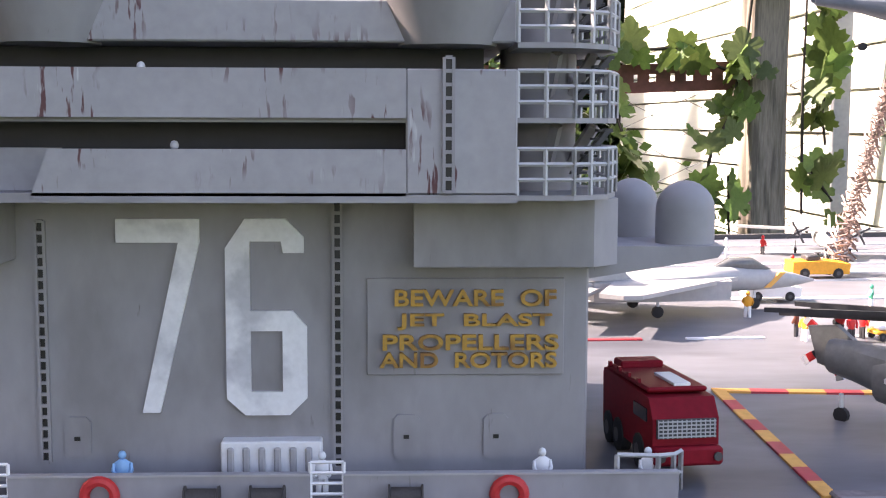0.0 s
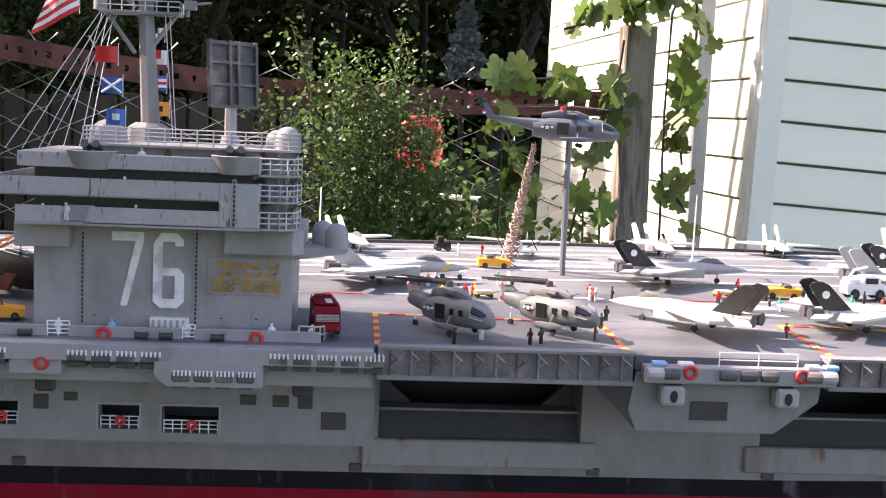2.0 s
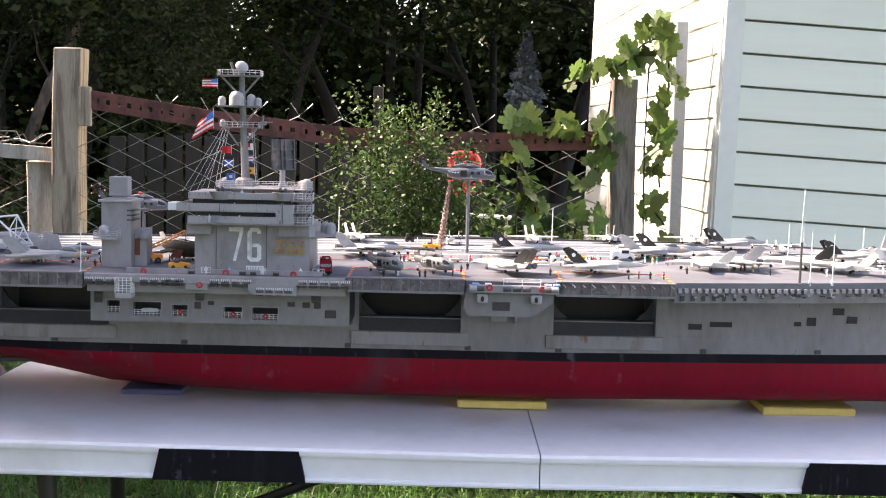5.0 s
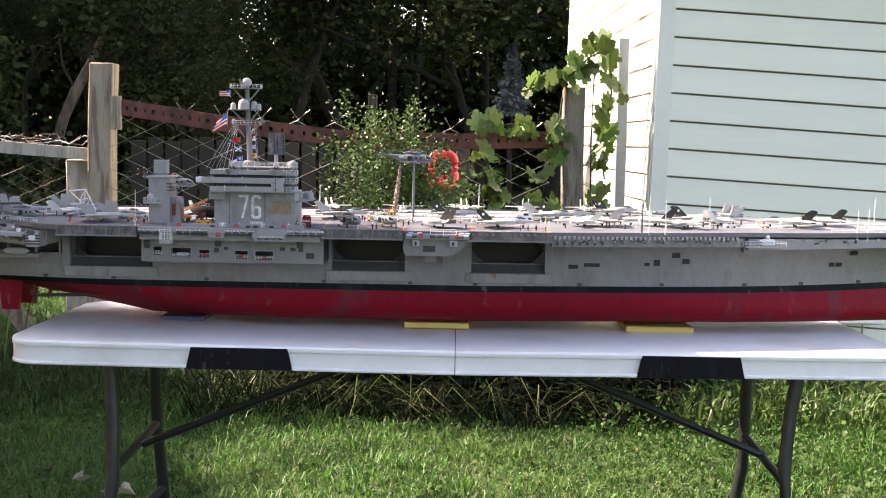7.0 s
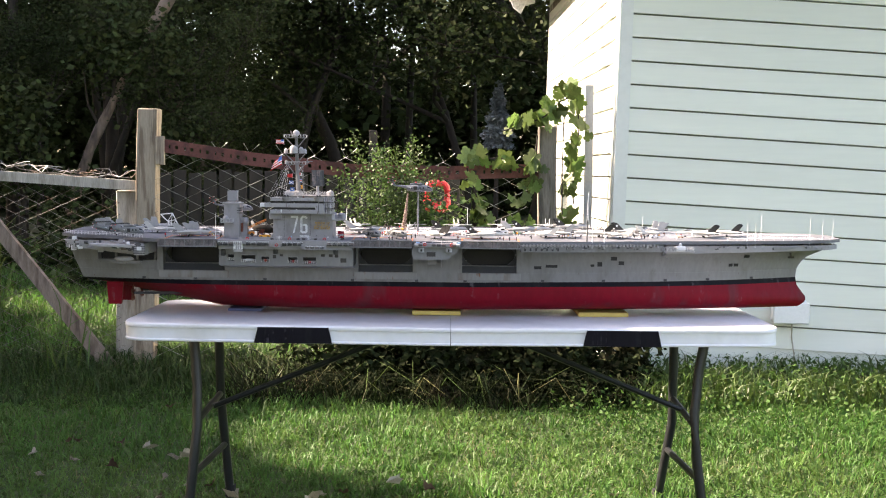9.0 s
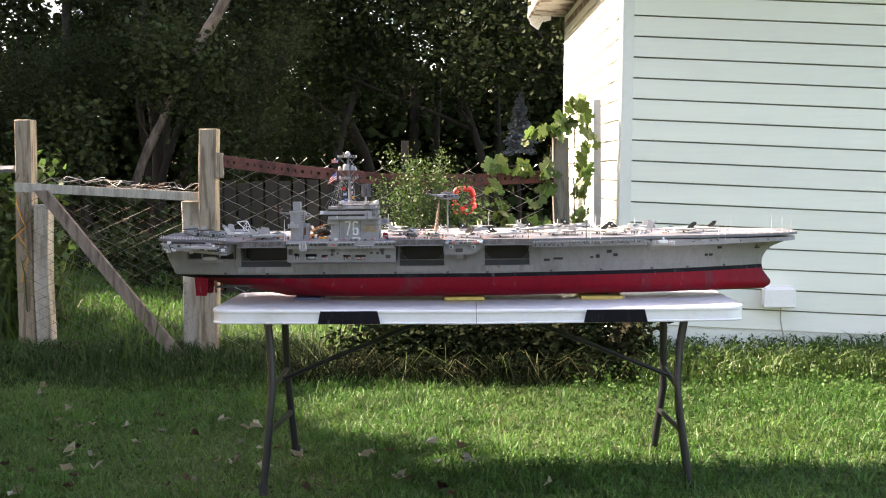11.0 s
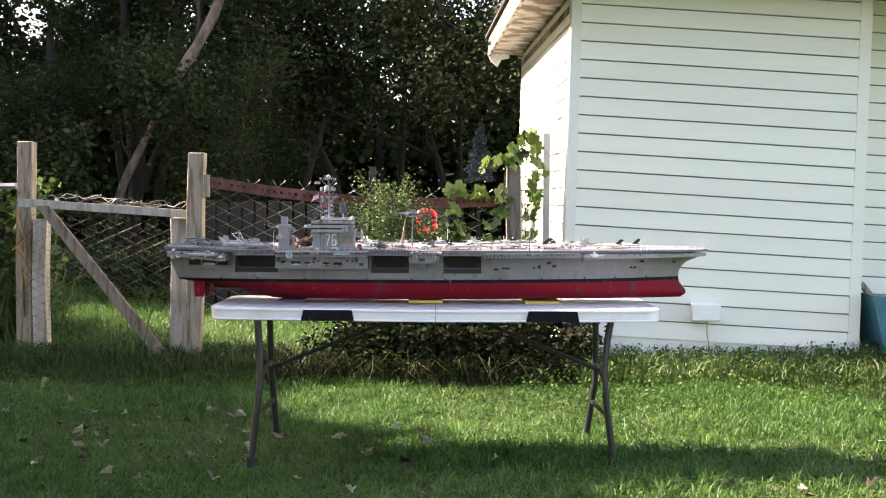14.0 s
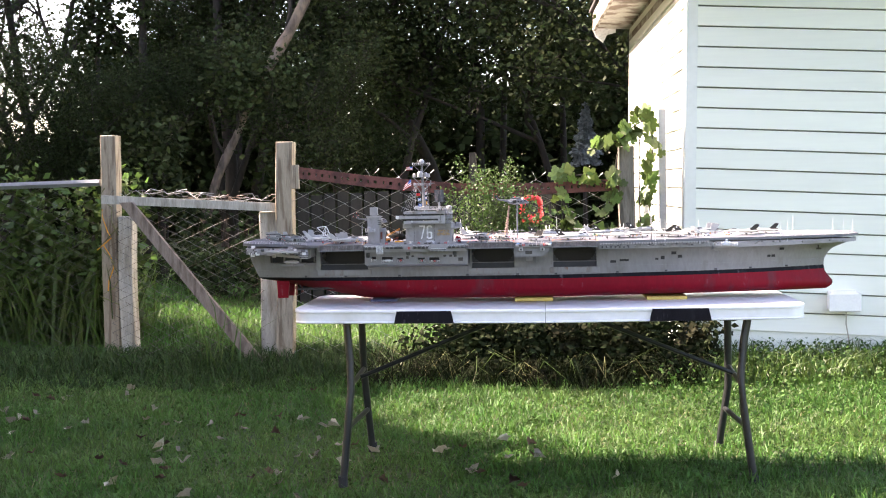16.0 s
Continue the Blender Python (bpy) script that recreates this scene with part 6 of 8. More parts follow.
bm = B(); prism(bm, [(-0.4665, 0.9615), (-0.383, 0.9615), (-0.383, 0.972), (-0.4625, 0.972)], OY, OY + 0.0018, "y"); isl("parapet", bm, "band_grey", "scratched grey parapet")
bm = B(); box(bm, -0.383, -0.358, OY, 0.19, 0.9615, 0.990, 0.0004); isl("bridge_end", bm, "band_grey", "solid end block of the bridge")
bm = B(); box(bm, -0.525, -0.383, OY, OY + 0.0018, 0.979, 0.990); isl("bridge_band", bm, "band_grey", "long scratched bridge band")
bm = B(); box(bm, -0.525, -0.383, OY + 0.0018, 0.19, 0.978, 0.980); isl("bridge_floor", bm)
bm = B(); box(bm, -0.525, -0.5232, OY + 0.0018, 0.17, 0.980, 0.990); isl("bridge_end_plate", bm, "band_grey")
bm = B(); box(bm, -0.538, -0.525, OY + 0.003, 0.10, 0.979, 0.990, 0.0005); isl("wing_light_box", bm, "figure_white", "white box at the bridge wing")
bm = B(); box(bm, -0.509, -0.358, 0.072, 0.18, 0.996, 1.0055, 0.0004); isl("upper_band", bm, "band_grey", "upper grey bridge band")
bm = B(); box(bm, -0.468, -0.36, 0.086, 0.175, 1.0055, 1.0105); isl("deckhouse", bm)
bm = B(); prism(bm, [(-0.470, 0.078), (-0.358, 0.078), (-0.340, 0.082), (-0.333, 0.095), (-0.335, 0.12), (-0.36, 0.175), (-0.470, 0.175)], 1.0103, 1.0118); isl("roof_platform", bm)
rail("roof_rail", [(-0.470, 0.12, 1.0118), (-0.470, 0.079, 1.0118), (-0.358, 0.079, 1.0118), (-0.341, 0.083, 1.0118), (-0.334, 0.096, 1.0118), (-0.336, 0.118, 1.0118)], island, h=0.0105, rows=4, gap=0.0105)
for x in (-0.464, -0.3735):
    bm = B(); lathe(bm, [(0.0112, 0), (0.0160, 0.0115), (0.0152, 0.0115), (0.0125, 0.004), (0.001, 0.004)], at=(x, 0.078, 0.9955), n=22); tub = isl("gun_tub", bm, "island_grey", "round grey gun tub", 40)
    bm = B(); torus(bm, (x, 0.078, 1.007), 0.0158, 0.0005, "z", 22, 5); part("rim", bm, M["ship_light"], tub)
    for s_ in (-0.004, 0.003):
        bm = B(); tube(bm, [(x + s_, 0.083, 1.0075), (x + s_, 0.074, 1.0115)], 0.0026, 8); part("searchlight", bm, M["dark_metal"], tub)
GAL = [(-0.358, 0.0690), (-0.345, 0.0690), (-0.3365, 0.0745), (-0.3325, 0.086), (-0.3335, 0.112), (-0.345, 0.135), (-0.358, 0.135)]
for z in (0.9605, 0.9780, 0.9948):
    bm = B(); prism(bm, GAL, z, z + 0.0012); fl = isl("gallery_deck", bm)
    rail("gallery_rail", [(x, y, z + 0.0012) for x, y in GAL[:6]], island, h=0.0105, rows=3, gap=0.0062, r=0.0005)
bm = B(); tube(bm, [(-0.350, 0.098, 0.959), (-0.350, 0.098, 1.010)], 0.0095, 12); isl("gallery_core", bm, "island_grey", smooth=40)
for z in (0.964, 0.981, 0.9975):
    for k in range(4):
        a = radians(-80 + 45 * k)
        bm = B(); tube(bm, [(-0.350 + 0.009 * math.cos(a), 0.098 + 0.009 * math.sin(a), z + 0.004), (-0.350 + 0.015 * math.cos(a), 0.098 + 0.016 * math.sin(a), z + 0.0135)], 0.0016, 4); isl("bracket", bm)
    for k in range(6):
        bm = B(); box(bm, -0.3435 + 0.0012 * k, -0.3400 + 0.0012 * k, 0.0815, 0.0865, z + 0.002 + 0.002 * k, z + 0.0026 + 0.002 * k); isl("stair_tread", bm, "dark_metal")
    for yy in (0.0812, 0.0865):
        bm = B(); prism(bm, [(-0.3437, z + 0.0018), (-0.3422, z + 0.0018), (-0.3340, z + 0.0128), (-0.3355, z + 0.0128)], yy - 0.0002, yy + 0.0005, "y"); isl("stair_stringer", bm, "dark_metal")
def dome(x, y, z, r, h0, parent=None, key="ship_grey"):
    bm = B(); lathe(bm, dome_profile(r, h0), at=(x, y, z), n=20); return part("radome", bm, M[key], parent or island, "rounded grey radome", smooth=50)
dome(-0.3425, 0.098, 1.0118, 0.0085, 0.0065); dome(-0.3505, 0.112, 1.0118, 0.0072, 0.005); dome(-0.462, 0.118, 1.0118, 0.0128, 0.002)
bm = B(); prism(bm, [(-0.3365, 0.938), (-0.302, 0.9435), (-0.3000, 0.9465), (-0.3365, 0.9465)], 0.104, 0.150, "y"); isl("outrigger", bm)
dome(-0.3185, 0.136, 0.9463, 0.0074, 0.0090); dome(-0.3085, 0.114, 0.9463, 0.0078, 0.0090)
# ladders: pressed strips with square holes
def ladder(x, z0, z1, y, w=0.0021):
    bm = B(); box(bm, x - w / 2, x + w / 2, y - 0.0002, y + 0.0004, z0, z1); back = isl("ladder", bm, "jet_black", "narrow pressed-metal ladder strip")
    bm = B()
    for s_ in (-1, 1):
        box(bm, x + s_ * w / 2 - 0.00035, x + s_ * w / 2 + 0.00035, y - 0.0011, y, z0, z1)
    k = int((z1 - z0) / 0.0029)
    for i in range(k + 1):
        z = z0 + (z1 - z0) * i / k
        box(bm, x - w / 2 + 0.0003, x + w / 2 - 0.0003, y - 0.0010, y - 0.0001, z - 0.0004, z + 0.0004)
    part("ladder_frame", bm, M["island_grey"], back, smooth=0)
ladder(-0.4735, 0.8925, 0.9535, IY); ladder(-0.4000, 0.8905, 0.9585, IY); ladder(-0.3735, 0.9625, 0.9925, OY)
# painted numerals, standing slightly proud
def numeral(polys, y=IY):
    bm = B()
    for p in polys:
        prism(bm, p, y - 0.0014, y + 0.0004, "y")
    return isl("numeral", bm, "white_paint", "worn white painted numeral")
numeral([[(-0.4547, 0.9541), (-0.4342, 0.9541), (-0.4342, 0.9482), (-0.4446, 0.9052), (-0.4490, 0.9052), (-0.4394, 0.9482), (-0.4547, 0.9482)]])
numeral([[(-0.4279, 0.9087), (-0.4218, 0.9104), (-0.4218, 0.9485), (-0.4229, 0.9542), (-0.4279, 0.9468)],
         [(-0.4229, 0.9542), (-0.4218, 0.9485), (-0.4140, 0.9485), (-0.4128, 0.9542)], [(-0.4128, 0.9542), (-0.4140, 0.9485), (-0.4135, 0.9456), (-0.4083, 0.9456), (-0.4083, 0.9496)],
         [(-0.4218, 0.9310), (-0.4113, 0.9310), (-0.4077, 0.9269), (-0.4138, 0.9259), (-0.4218, 0.9259)], [(-0.4077, 0.9269), (-0.4077, 0.9087), (-0.4138, 0.9104), (-0.4138, 0.9259)],
         [(-0.4279, 0.9087), (-0.4232, 0.9044), (-0.4121, 0.9044), (-0.4077, 0.9087), (-0.4138, 0.9104), (-0.4218, 0.9104)]])
bm = B(); box(bm, -0.3927, -0.3428, IY - 0.0009, IY + 0.001, 0.9145, 0.9392, 0.0002); sign = isl("warning_board", bm, "island_grey", "grey board with raised gold warning letters")
def lettering(text, x0, x1, z, h, y):
    cu = bpy.data.curves.new("lettering", "FONT")
    cu.body, cu.size, cu.extrude, cu.align_x, cu.offset = text, 1.0, 0.12, "LEFT", 0.020
    tmp = new("lettering", cu)
    bpy.context.view_layer.update()
    me = bpy.data.meshes.new_from_object(tmp.evaluated_get(bpy.context.evaluated_depsgraph_get()))
    bpy.data.objects.remove(tmp); bpy.data.curves.remove(cu)
    co = np.empty(3 * len(me.vertices)); me.vertices.foreach_get("co", co); co = co.reshape(-1, 3)
    lo, hi = co.min(0), co.max(0)
    out = np.empty_like(co)
    out[:, 0] = x0 + (co[:, 0] - lo[0]) / (hi[0] - lo[0]) * (x1 - x0)
    out[:, 2] = z + (co[:, 1] - lo[1]) / (hi[1] - lo[1]) * h
    out[:, 1] = y - (co[:, 2] - lo[2]) / (hi[2] - lo[2]) * 0.0016
    me.vertices.foreach_set("co", out.ravel()); me.update()
    me.materials.clear(); me.materials.append(M["gold_letter"])
    return part("lettering", me, None, sign, "gold raised lettering")
lettering("BEWARE  OF", -0.3857, -0.3450, 0.9322, 0.0042, IY - 0.0008)
lettering("JET  BLAST", -0.3850, -0.3460, 0.9262, 0.0041, IY - 0.0008)
lettering("PROPELLERS", -0.3887, -0.3443, 0.9210, 0.0040, IY - 0.0008)
lettering("AND  ROTORS", -0.3895, -0.3447, 0.9165, 0.0039, IY - 0.0008)
for x0, x1, z0, z1 in ((-0.3860, -0.3793, 0.8925, 0.9042), (-0.3630, -0.3566, 0.8925, 0.9042), (-0.4688, -0.4622, 0.8935, 0.9040)):
    bm = B(); c = 0.0012
    prism(bm, [(x0 + c, z0), (x1 - c, z0), (x1, z0 + c), (x1, z1 - c), (x1 - c, z1), (x0 + c, z1), (x0, z1 - c), (x0, z0 + c)], IY - 0.0007, IY + 0.001, "y"); d_ = isl("locker_door", bm)
    bm = B(); box(bm, (x0 + x1) / 2 - 0.0008, (x0 + x1) / 2 + 0.0006, IY - 0.0011, IY - 0.0006, 0.8980, 0.8990); part("latch", bm, M["jet_black"], d_)
bm = B(); box(bm, -0.4292, -0.4040, IY - 0.005, IY + 0.001, 0.886, 0.8985, 0.0004); rk = isl("bomb_rack", bm, "figure_white", "white rack of small stores")
for i in range(6):
    bm = B(); box(bm, -0.4275 + 0.0039 * i, -0.4258 + 0.0039 * i, IY - 0.0062, IY - 0.0048, 0.887, 0.8972, 0.0004); part("store", bm, M["ship_light"], rk)
# Black strip imitates the contact shade where the tower meets the deck.
bm = B(); box(bm, -0.506, -0.336, IY - 0.0012, IY + 0.001, 0.8845, 0.8868); isl("base_shadow_gap", bm, "boot_black", "black strip painted as contact shade at the foot of the tower")

# ---- mast ----
MX, MY = -0.447, 0.150
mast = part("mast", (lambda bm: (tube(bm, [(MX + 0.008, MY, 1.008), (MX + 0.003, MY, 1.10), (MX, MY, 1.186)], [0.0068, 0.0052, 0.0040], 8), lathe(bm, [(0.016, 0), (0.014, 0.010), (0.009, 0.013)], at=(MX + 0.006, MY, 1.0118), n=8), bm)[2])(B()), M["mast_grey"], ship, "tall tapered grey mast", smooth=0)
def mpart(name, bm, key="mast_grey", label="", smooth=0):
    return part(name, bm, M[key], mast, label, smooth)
for z, x0, x1, d in ((1.174, -0.481, -0.417, 0.012), (1.129, -0.482, -0.418, 0.013), (1.098, -0.474, -0.420, 0.010)):
    bm = B(); box(bm, x0, x1, MY - d, MY + d, z, z + 0.0022, 0.0004); mpart("platform", bm)
    for s_, xe in ((-1, x0 + 0.004), (1, x1 - 0.004)):
        bm = B(); tube(bm, [(xe, MY, z), (MX + s_ * 0.004, MY, z - 0.026)], 0.0016, 5); mpart("strut", bm)
    if z != 1.129:
        rail("mast_rail", [(x0, MY + d, z + 0.002), (x0, MY - d, z + 0.002), (x1, MY - d, z + 0.002), (x1, MY + d, z + 0.002)], mast, h=0.007, rows=2, gap=0.008)
for x, r, h0, y in ((-0.453, 0.0112, 0.0105, MY - 0.006), (-0.4755, 0.0056, 0.008, MY - 0.002), (-0.433, 0.0066, 0.011, MY + 0.004), (-0.4215, 0.0048, 0.0075, MY - 0.001)):
    dome(x, y, 1.1312, r, h0, mast, "ship_light")
dome(-0.474, MY - 0.004, 1.1, 0.0045, 0.006, mast)
bm = B(); lathe(bm, [(0.010, 0.0), (0.0095, 0.002), (0.006, 0.005), (0.001, 0.006)], n=14, m=Matrix.Translation((MX + 0.001, MY - 0.004, 1.188)) @ Matrix.Rotation(radians(55), 4, "X") @ Matrix.Rotation(radians(25), 4, "Y")); mpart("dish", bm, "ship_light", "tilted dish antenna", 40)
bm = B(); box(bm, -0.458, -0.442, MY - 0.009, MY - 0.003, 1.1765, 1.184, 0.0006); mpart("sensor_box", bm)
bm = B(); tube(bm, [(-0.457, MY, 1.178), (-0.462, MY - 0.004, 1.194)], 0.0022, 6); mpart("sensor", bm)
bm = B(); tube(bm, [(-0.416, MY, 1.098), (-0.414, MY, 1.118)], 0.0016, 5); box(bm, -0.418, -0.410, MY - 0.003, MY + 0.003, 1.103, 1.109); tube(bm, [(-0.410, MY, 1.107), (-0.400, MY, 1.108)], 0.0010, 4); mpart("wind_vane", bm)
for k in range(7):
    a = (-0.474 + 0.0035 * (k % 4), MY - 0.006 + 0.002 * k, 1.098); b = (-0.520 + 0.0085 * k, 0.085 + 0.008 * (k % 3), 1.006)
    bm = B(); tube(bm, [a, b], 0.00032, 4); mpart("rigging_line", bm, "rail_grey")
for k in range(2):
    bm = B(); tube(bm, [(-0.430 + 0.003 * k, MY - 0.006, 1.098), (-0.423 + 0.002 * k, MY - 0.01, 1.015)], 0.0004, 4); mpart("halyard", bm, "rail_grey")
# search radar on its post
bm = B(); tube(bm, [(-0.385, 0.150, 1.010), (-0.385, 0.150, 1.040)], 0.0042, 8); lathe(bm, [(0.007, 0), (0.006, 0.006)], at=(-0.385, 0.150, 1.0115), n=10)
radar = part("search_radar", bm, M["ship_grey"], ship, "square lattice search radar on a post", smooth=30)
RM = Matrix.Translation((-0.385, 0.148, 1.0605)) @ Matrix.Rotation(radians(41), 4, "Z") @ Matrix.Rotation(radians(-4), 4, "X")
bm = B(); box(bm, -0.0195, 0.0195, -0.001, 0.001, -0.0225, 0.0225, m=RM); part("panel", bm, M["elev_side"], radar, smooth=0)
bm = B()
for x in (-0.0195, -0.0035, 0.0035, 0.0185):
    box(bm, x - 0.001, x + 0.001, -0.0045, -0.001, -0.0225, 0.0225, m=RM)
for z in (-0.0225, -0.0075, 0.0075, 0.0205):
    box(bm, -0.0195, 0.0195, -0.004, -0.001, z - 0.001, z + 0.001, m=RM)
part("lattice", bm, M["elev_side"], radar, smooth=0)

# ---- flags ----
def flag(name, label, x0, x1, z0, z1, cells, y=MY - 0.012, wave=0.0015, droop=0.0):
    """A small cloth flag cut into coloured panes (u0, u1, v0, v1, colour), each pane slightly bowed."""
    root = part(name, (lambda bm: (tube(bm, [(x1, y, z0 - 0.002), (x1, y, z1 + 0.002)], 0.0003, 4), bm)[1])(B()), M["rail_grey"], mast, label, smooth=0)
    for i, (u0, u1, v0, v1, key) in enumerate(cells):
        bm = B()
        def P(u, v, t):
            return (x0 + (x1 - x0) * u + droop * (1 - v) * (u - 1) * 0.6, y + wave * math.sin(6 * u + 2 * v) + t, z0 + (z1 - z0) * v - droop * (1 - u))
        n_ = 5
        grid = [[[bm.verts.new(P(u0 + (u1 - u0) * a / n_, v, t)) for a in range(n_ + 1)] for v in (v0, v1)] for t in (-0.00025 - 0.00001 * i, 0.00025)]
        for a in range(n_):
            bm.faces.new((grid[0][0][a], grid[0][0][a + 1], grid[0][1][a + 1], grid[0][1][a])); bm.faces.new((grid[1][0][a], grid[1][1][a], grid[1][1][a + 1], grid[1][0][a + 1]))
        part("cloth", bm, M[key], root)
    return root
stripes = [(0, 1, i / 7, (i + 1) / 7, "red" if i % 2 == 0 else "figure_white") for i in range(4)] + [(0, 0.6, i / 7, (i + 1) / 7, "red" if i % 2 == 0 else "figure_white") for i in range(4, 7)] + [(0.6, 1, 4 / 7, 1, "blue")]
flag("ensign", "red and white striped ensign with a blue corner", -0.503, -0.480, 1.157, 1.169, stripes)
flag("ensign", "drooping striped ensign hanging from the mast", -0.508, -0.486, 1.098, 1.124, stripes, droop=0.018, wave=0.003)
flag("signal_flag", "plain red signal flag", -0.4595, -0.4455, 1.0622, 1.0720, [(0, 1, 0, 1, "red")], y=0.062)
sal = flag("signal_flag", "blue signal flag with a white diagonal cross", -0.4555, -0.4425, 1.0430, 1.0530, [(0, 1, 0, 1, "blue")], y=0.062)
bm = B()
for za, zb in ((1.0438, 1.0523), (1.0523, 1.0438)):
    tube(bm, [(-0.4550, 0.0603, za), (-0.4490, 0.0600, (za + zb) / 2), (-0.4430, 0.0603, zb)], 0.0008, 4)
part("saltire", bm, M["figure_white"], sal, smooth=0)
flag("signal_flag", "blue signal flag with a white square", -0.4525, -0.4405, 1.0240, 1.0340, [(0, 0.3, 0, 1, "blue"), (0.3, 0.7, 0.3, 0.7, "figure_white"), (0.3, 0.7, 0.7, 1, "blue"), (0.3, 0.7, 0, 0.3, "blue"), (0.7, 1, 0, 1, "blue")], y=0.062)
flag("signal_flag", "yellow signal flag with a black spot", -0.4430, -0.4300, 1.0295, 1.0395, [(0, 0.35, 0, 1, "yellow"), (0.35, 0.65, 0.3, 0.7, "jet_black"), (0.35, 0.65, 0.7, 1, "yellow"), (0.35, 0.65, 0, 0.3, "yellow"), (0.65, 1, 0, 1, "yellow")], y=0.170)
flag("signal_flag", "signal flag with blue, white and red stripes", -0.4448, -0.4322, 1.0473, 1.0577, [(0, 1, i / 5, (i + 1) / 5, ("blue", "figure_white", "red", "figure_white", "blue")[i]) for i in range(5)], y=0.170)
flag("signal_flag", "white and red signal flag", -0.4428, -0.4322, 1.0655, 1.0755, [(0, 0.6, 0.4, 1, "red"), (0.6, 1, 0.4, 1, "figure_white"), (0, 1, 0, 0.4, "figure_white")], y=0.170)
flag("signal_flag", "black and white signal flag", -0.4438, -0.4342, 1.0830, 1.0910, [(0, 0.5, 0, 0.5, "figure_white"), (0.5, 1, 0.5, 1, "figure_white"), (0, 0.5, 0.5, 1, "jet_black"), (0.5, 1, 0, 0.5, "jet_black")], y=0.170)

# ---- aft radar tower ----
bm = B(); prism(bm, [(-0.650, 0.884), (-0.606, 0.884), (-0.606, 0.985), (-0.611, 0.990), (-0.648, 0.990), (-0.650, 0.985)], 0.130, 0.185, "y")
tower = part("radar_tower", bm, M["island_grey"], ship, "separate grey radar tower behind the island", smooth=0)
bm = B(); box(bm, -0.606, -0.588, 0.150, 0.185, 0.884, 0.944); part("annex", bm, M["island_grey"], tower, smooth=0)
bm = B(); box(bm, -0.654, -0.602, 0.126, 0.189, 0.985, 0.9885, 0.0005); part("cornice", bm, M["ship_light"], tower, smooth=0)
bm = B(); lathe(bm, [(0.013, 0), (0.009, 0.006)], at=(-0.629, 0.157, 0.9885), n=12); box(bm, -0.643, -0.615, 0.145, 0.168, 0.993, 1.022, 0.001); part("radar_box", bm, M["ship_grey"], tower, "square box antenna on the tower top", smooth=0)
bm = B(); box(bm, -0.656, -0.622, 0.108, 0.132, 0.931, 0.9335); part("balcony", bm, M["ship_light"], tower, smooth=0)
rail("balcony_rail", [(-0.656, 0.130, 0.9335), (-0.656, 0.109, 0.9335), (-0.622, 0.109, 0.9335), (-0.622, 0.130, 0.9335)], tower, h=0.010, rows=3, gap=0.008)
dome(-0.643, 0.120, 0.9335, 0.0085, 0.010, tower, "ship_light")
dome(-0.590, 0.150, 0.931, 0.0092, 0.003, tower)
for z in (0.972, 0.965, 0.958):
    bm = B(); box(bm, -0.612, -0.600, 0.128, 0.16, z, z + 0.002); part("louvre", bm, M["dark_metal"], tower, smooth=0)
bm = B(); box(bm, -0.605, -0.598, 0.148, 0.151, 0.905, 0.930); part("rust_patch", bm, M["rust"], tower, "rust-stained pipe", smooth=0)

# ================= aircraft, vehicles and figures on the deck =================
def loft(bm, secs, n=12):
    """A body through sections (x, half width, z low, z high)."""
    rings = []
    for x, w, z0, z1 in secs:
        zc, hh = (z0 + z1) / 2, (z1 - z0) / 2
        rings.append([bm.verts.new((x, w * math.copysign(abs(math.cos(a)) ** 0.8, math.cos(a)), zc + hh * math.copysign(abs(math.sin(a)) ** 0.8, math.sin(a)))) for a in (2 * math.pi * j / n for j in range(n))])
    for a, b in zip(rings, rings[1:]):
        for j in range(n):
            bm.faces.new((a[j], a[(j + 1) % n], b[(j + 1) % n], b[j]))
    bm.faces.new(rings[0]); bm.faces.new(rings[-1])
def slabwing(bm, pts, z, t=0.0009, mirror=1, dihedral=0.0):
    vs = prism(bm, [(x, y * mirror) for x, y in pts], z - t, z + t)
    for v in vs:
        v.co.z += dihedral * abs(v.co.y)
def gear(parent, spots, r=0.0026, h=0.008):
    for x, y in spots:
        bm = B(); tube(bm, [(x, y, h + 0.003), (x, y, r)], 0.0007, 5); g = part("landing_gear", bm, M["figure_white"], parent)
        bm = B(); lathe(bm, [(r * 0.4, -0.001), (r, -0.0008), (r, 0.0008), (r * 0.4, 0.001)], n=10, m=Matrix.Translation((x, y, r)) @ Matrix.Rotation(math.pi / 2, 4, "X")); part("wheel", bm, M["rubber"], g)
def sub(name, bm, key, parent, label="", smooth=40):
    return part(name, bm, M[key], parent, label, smooth)
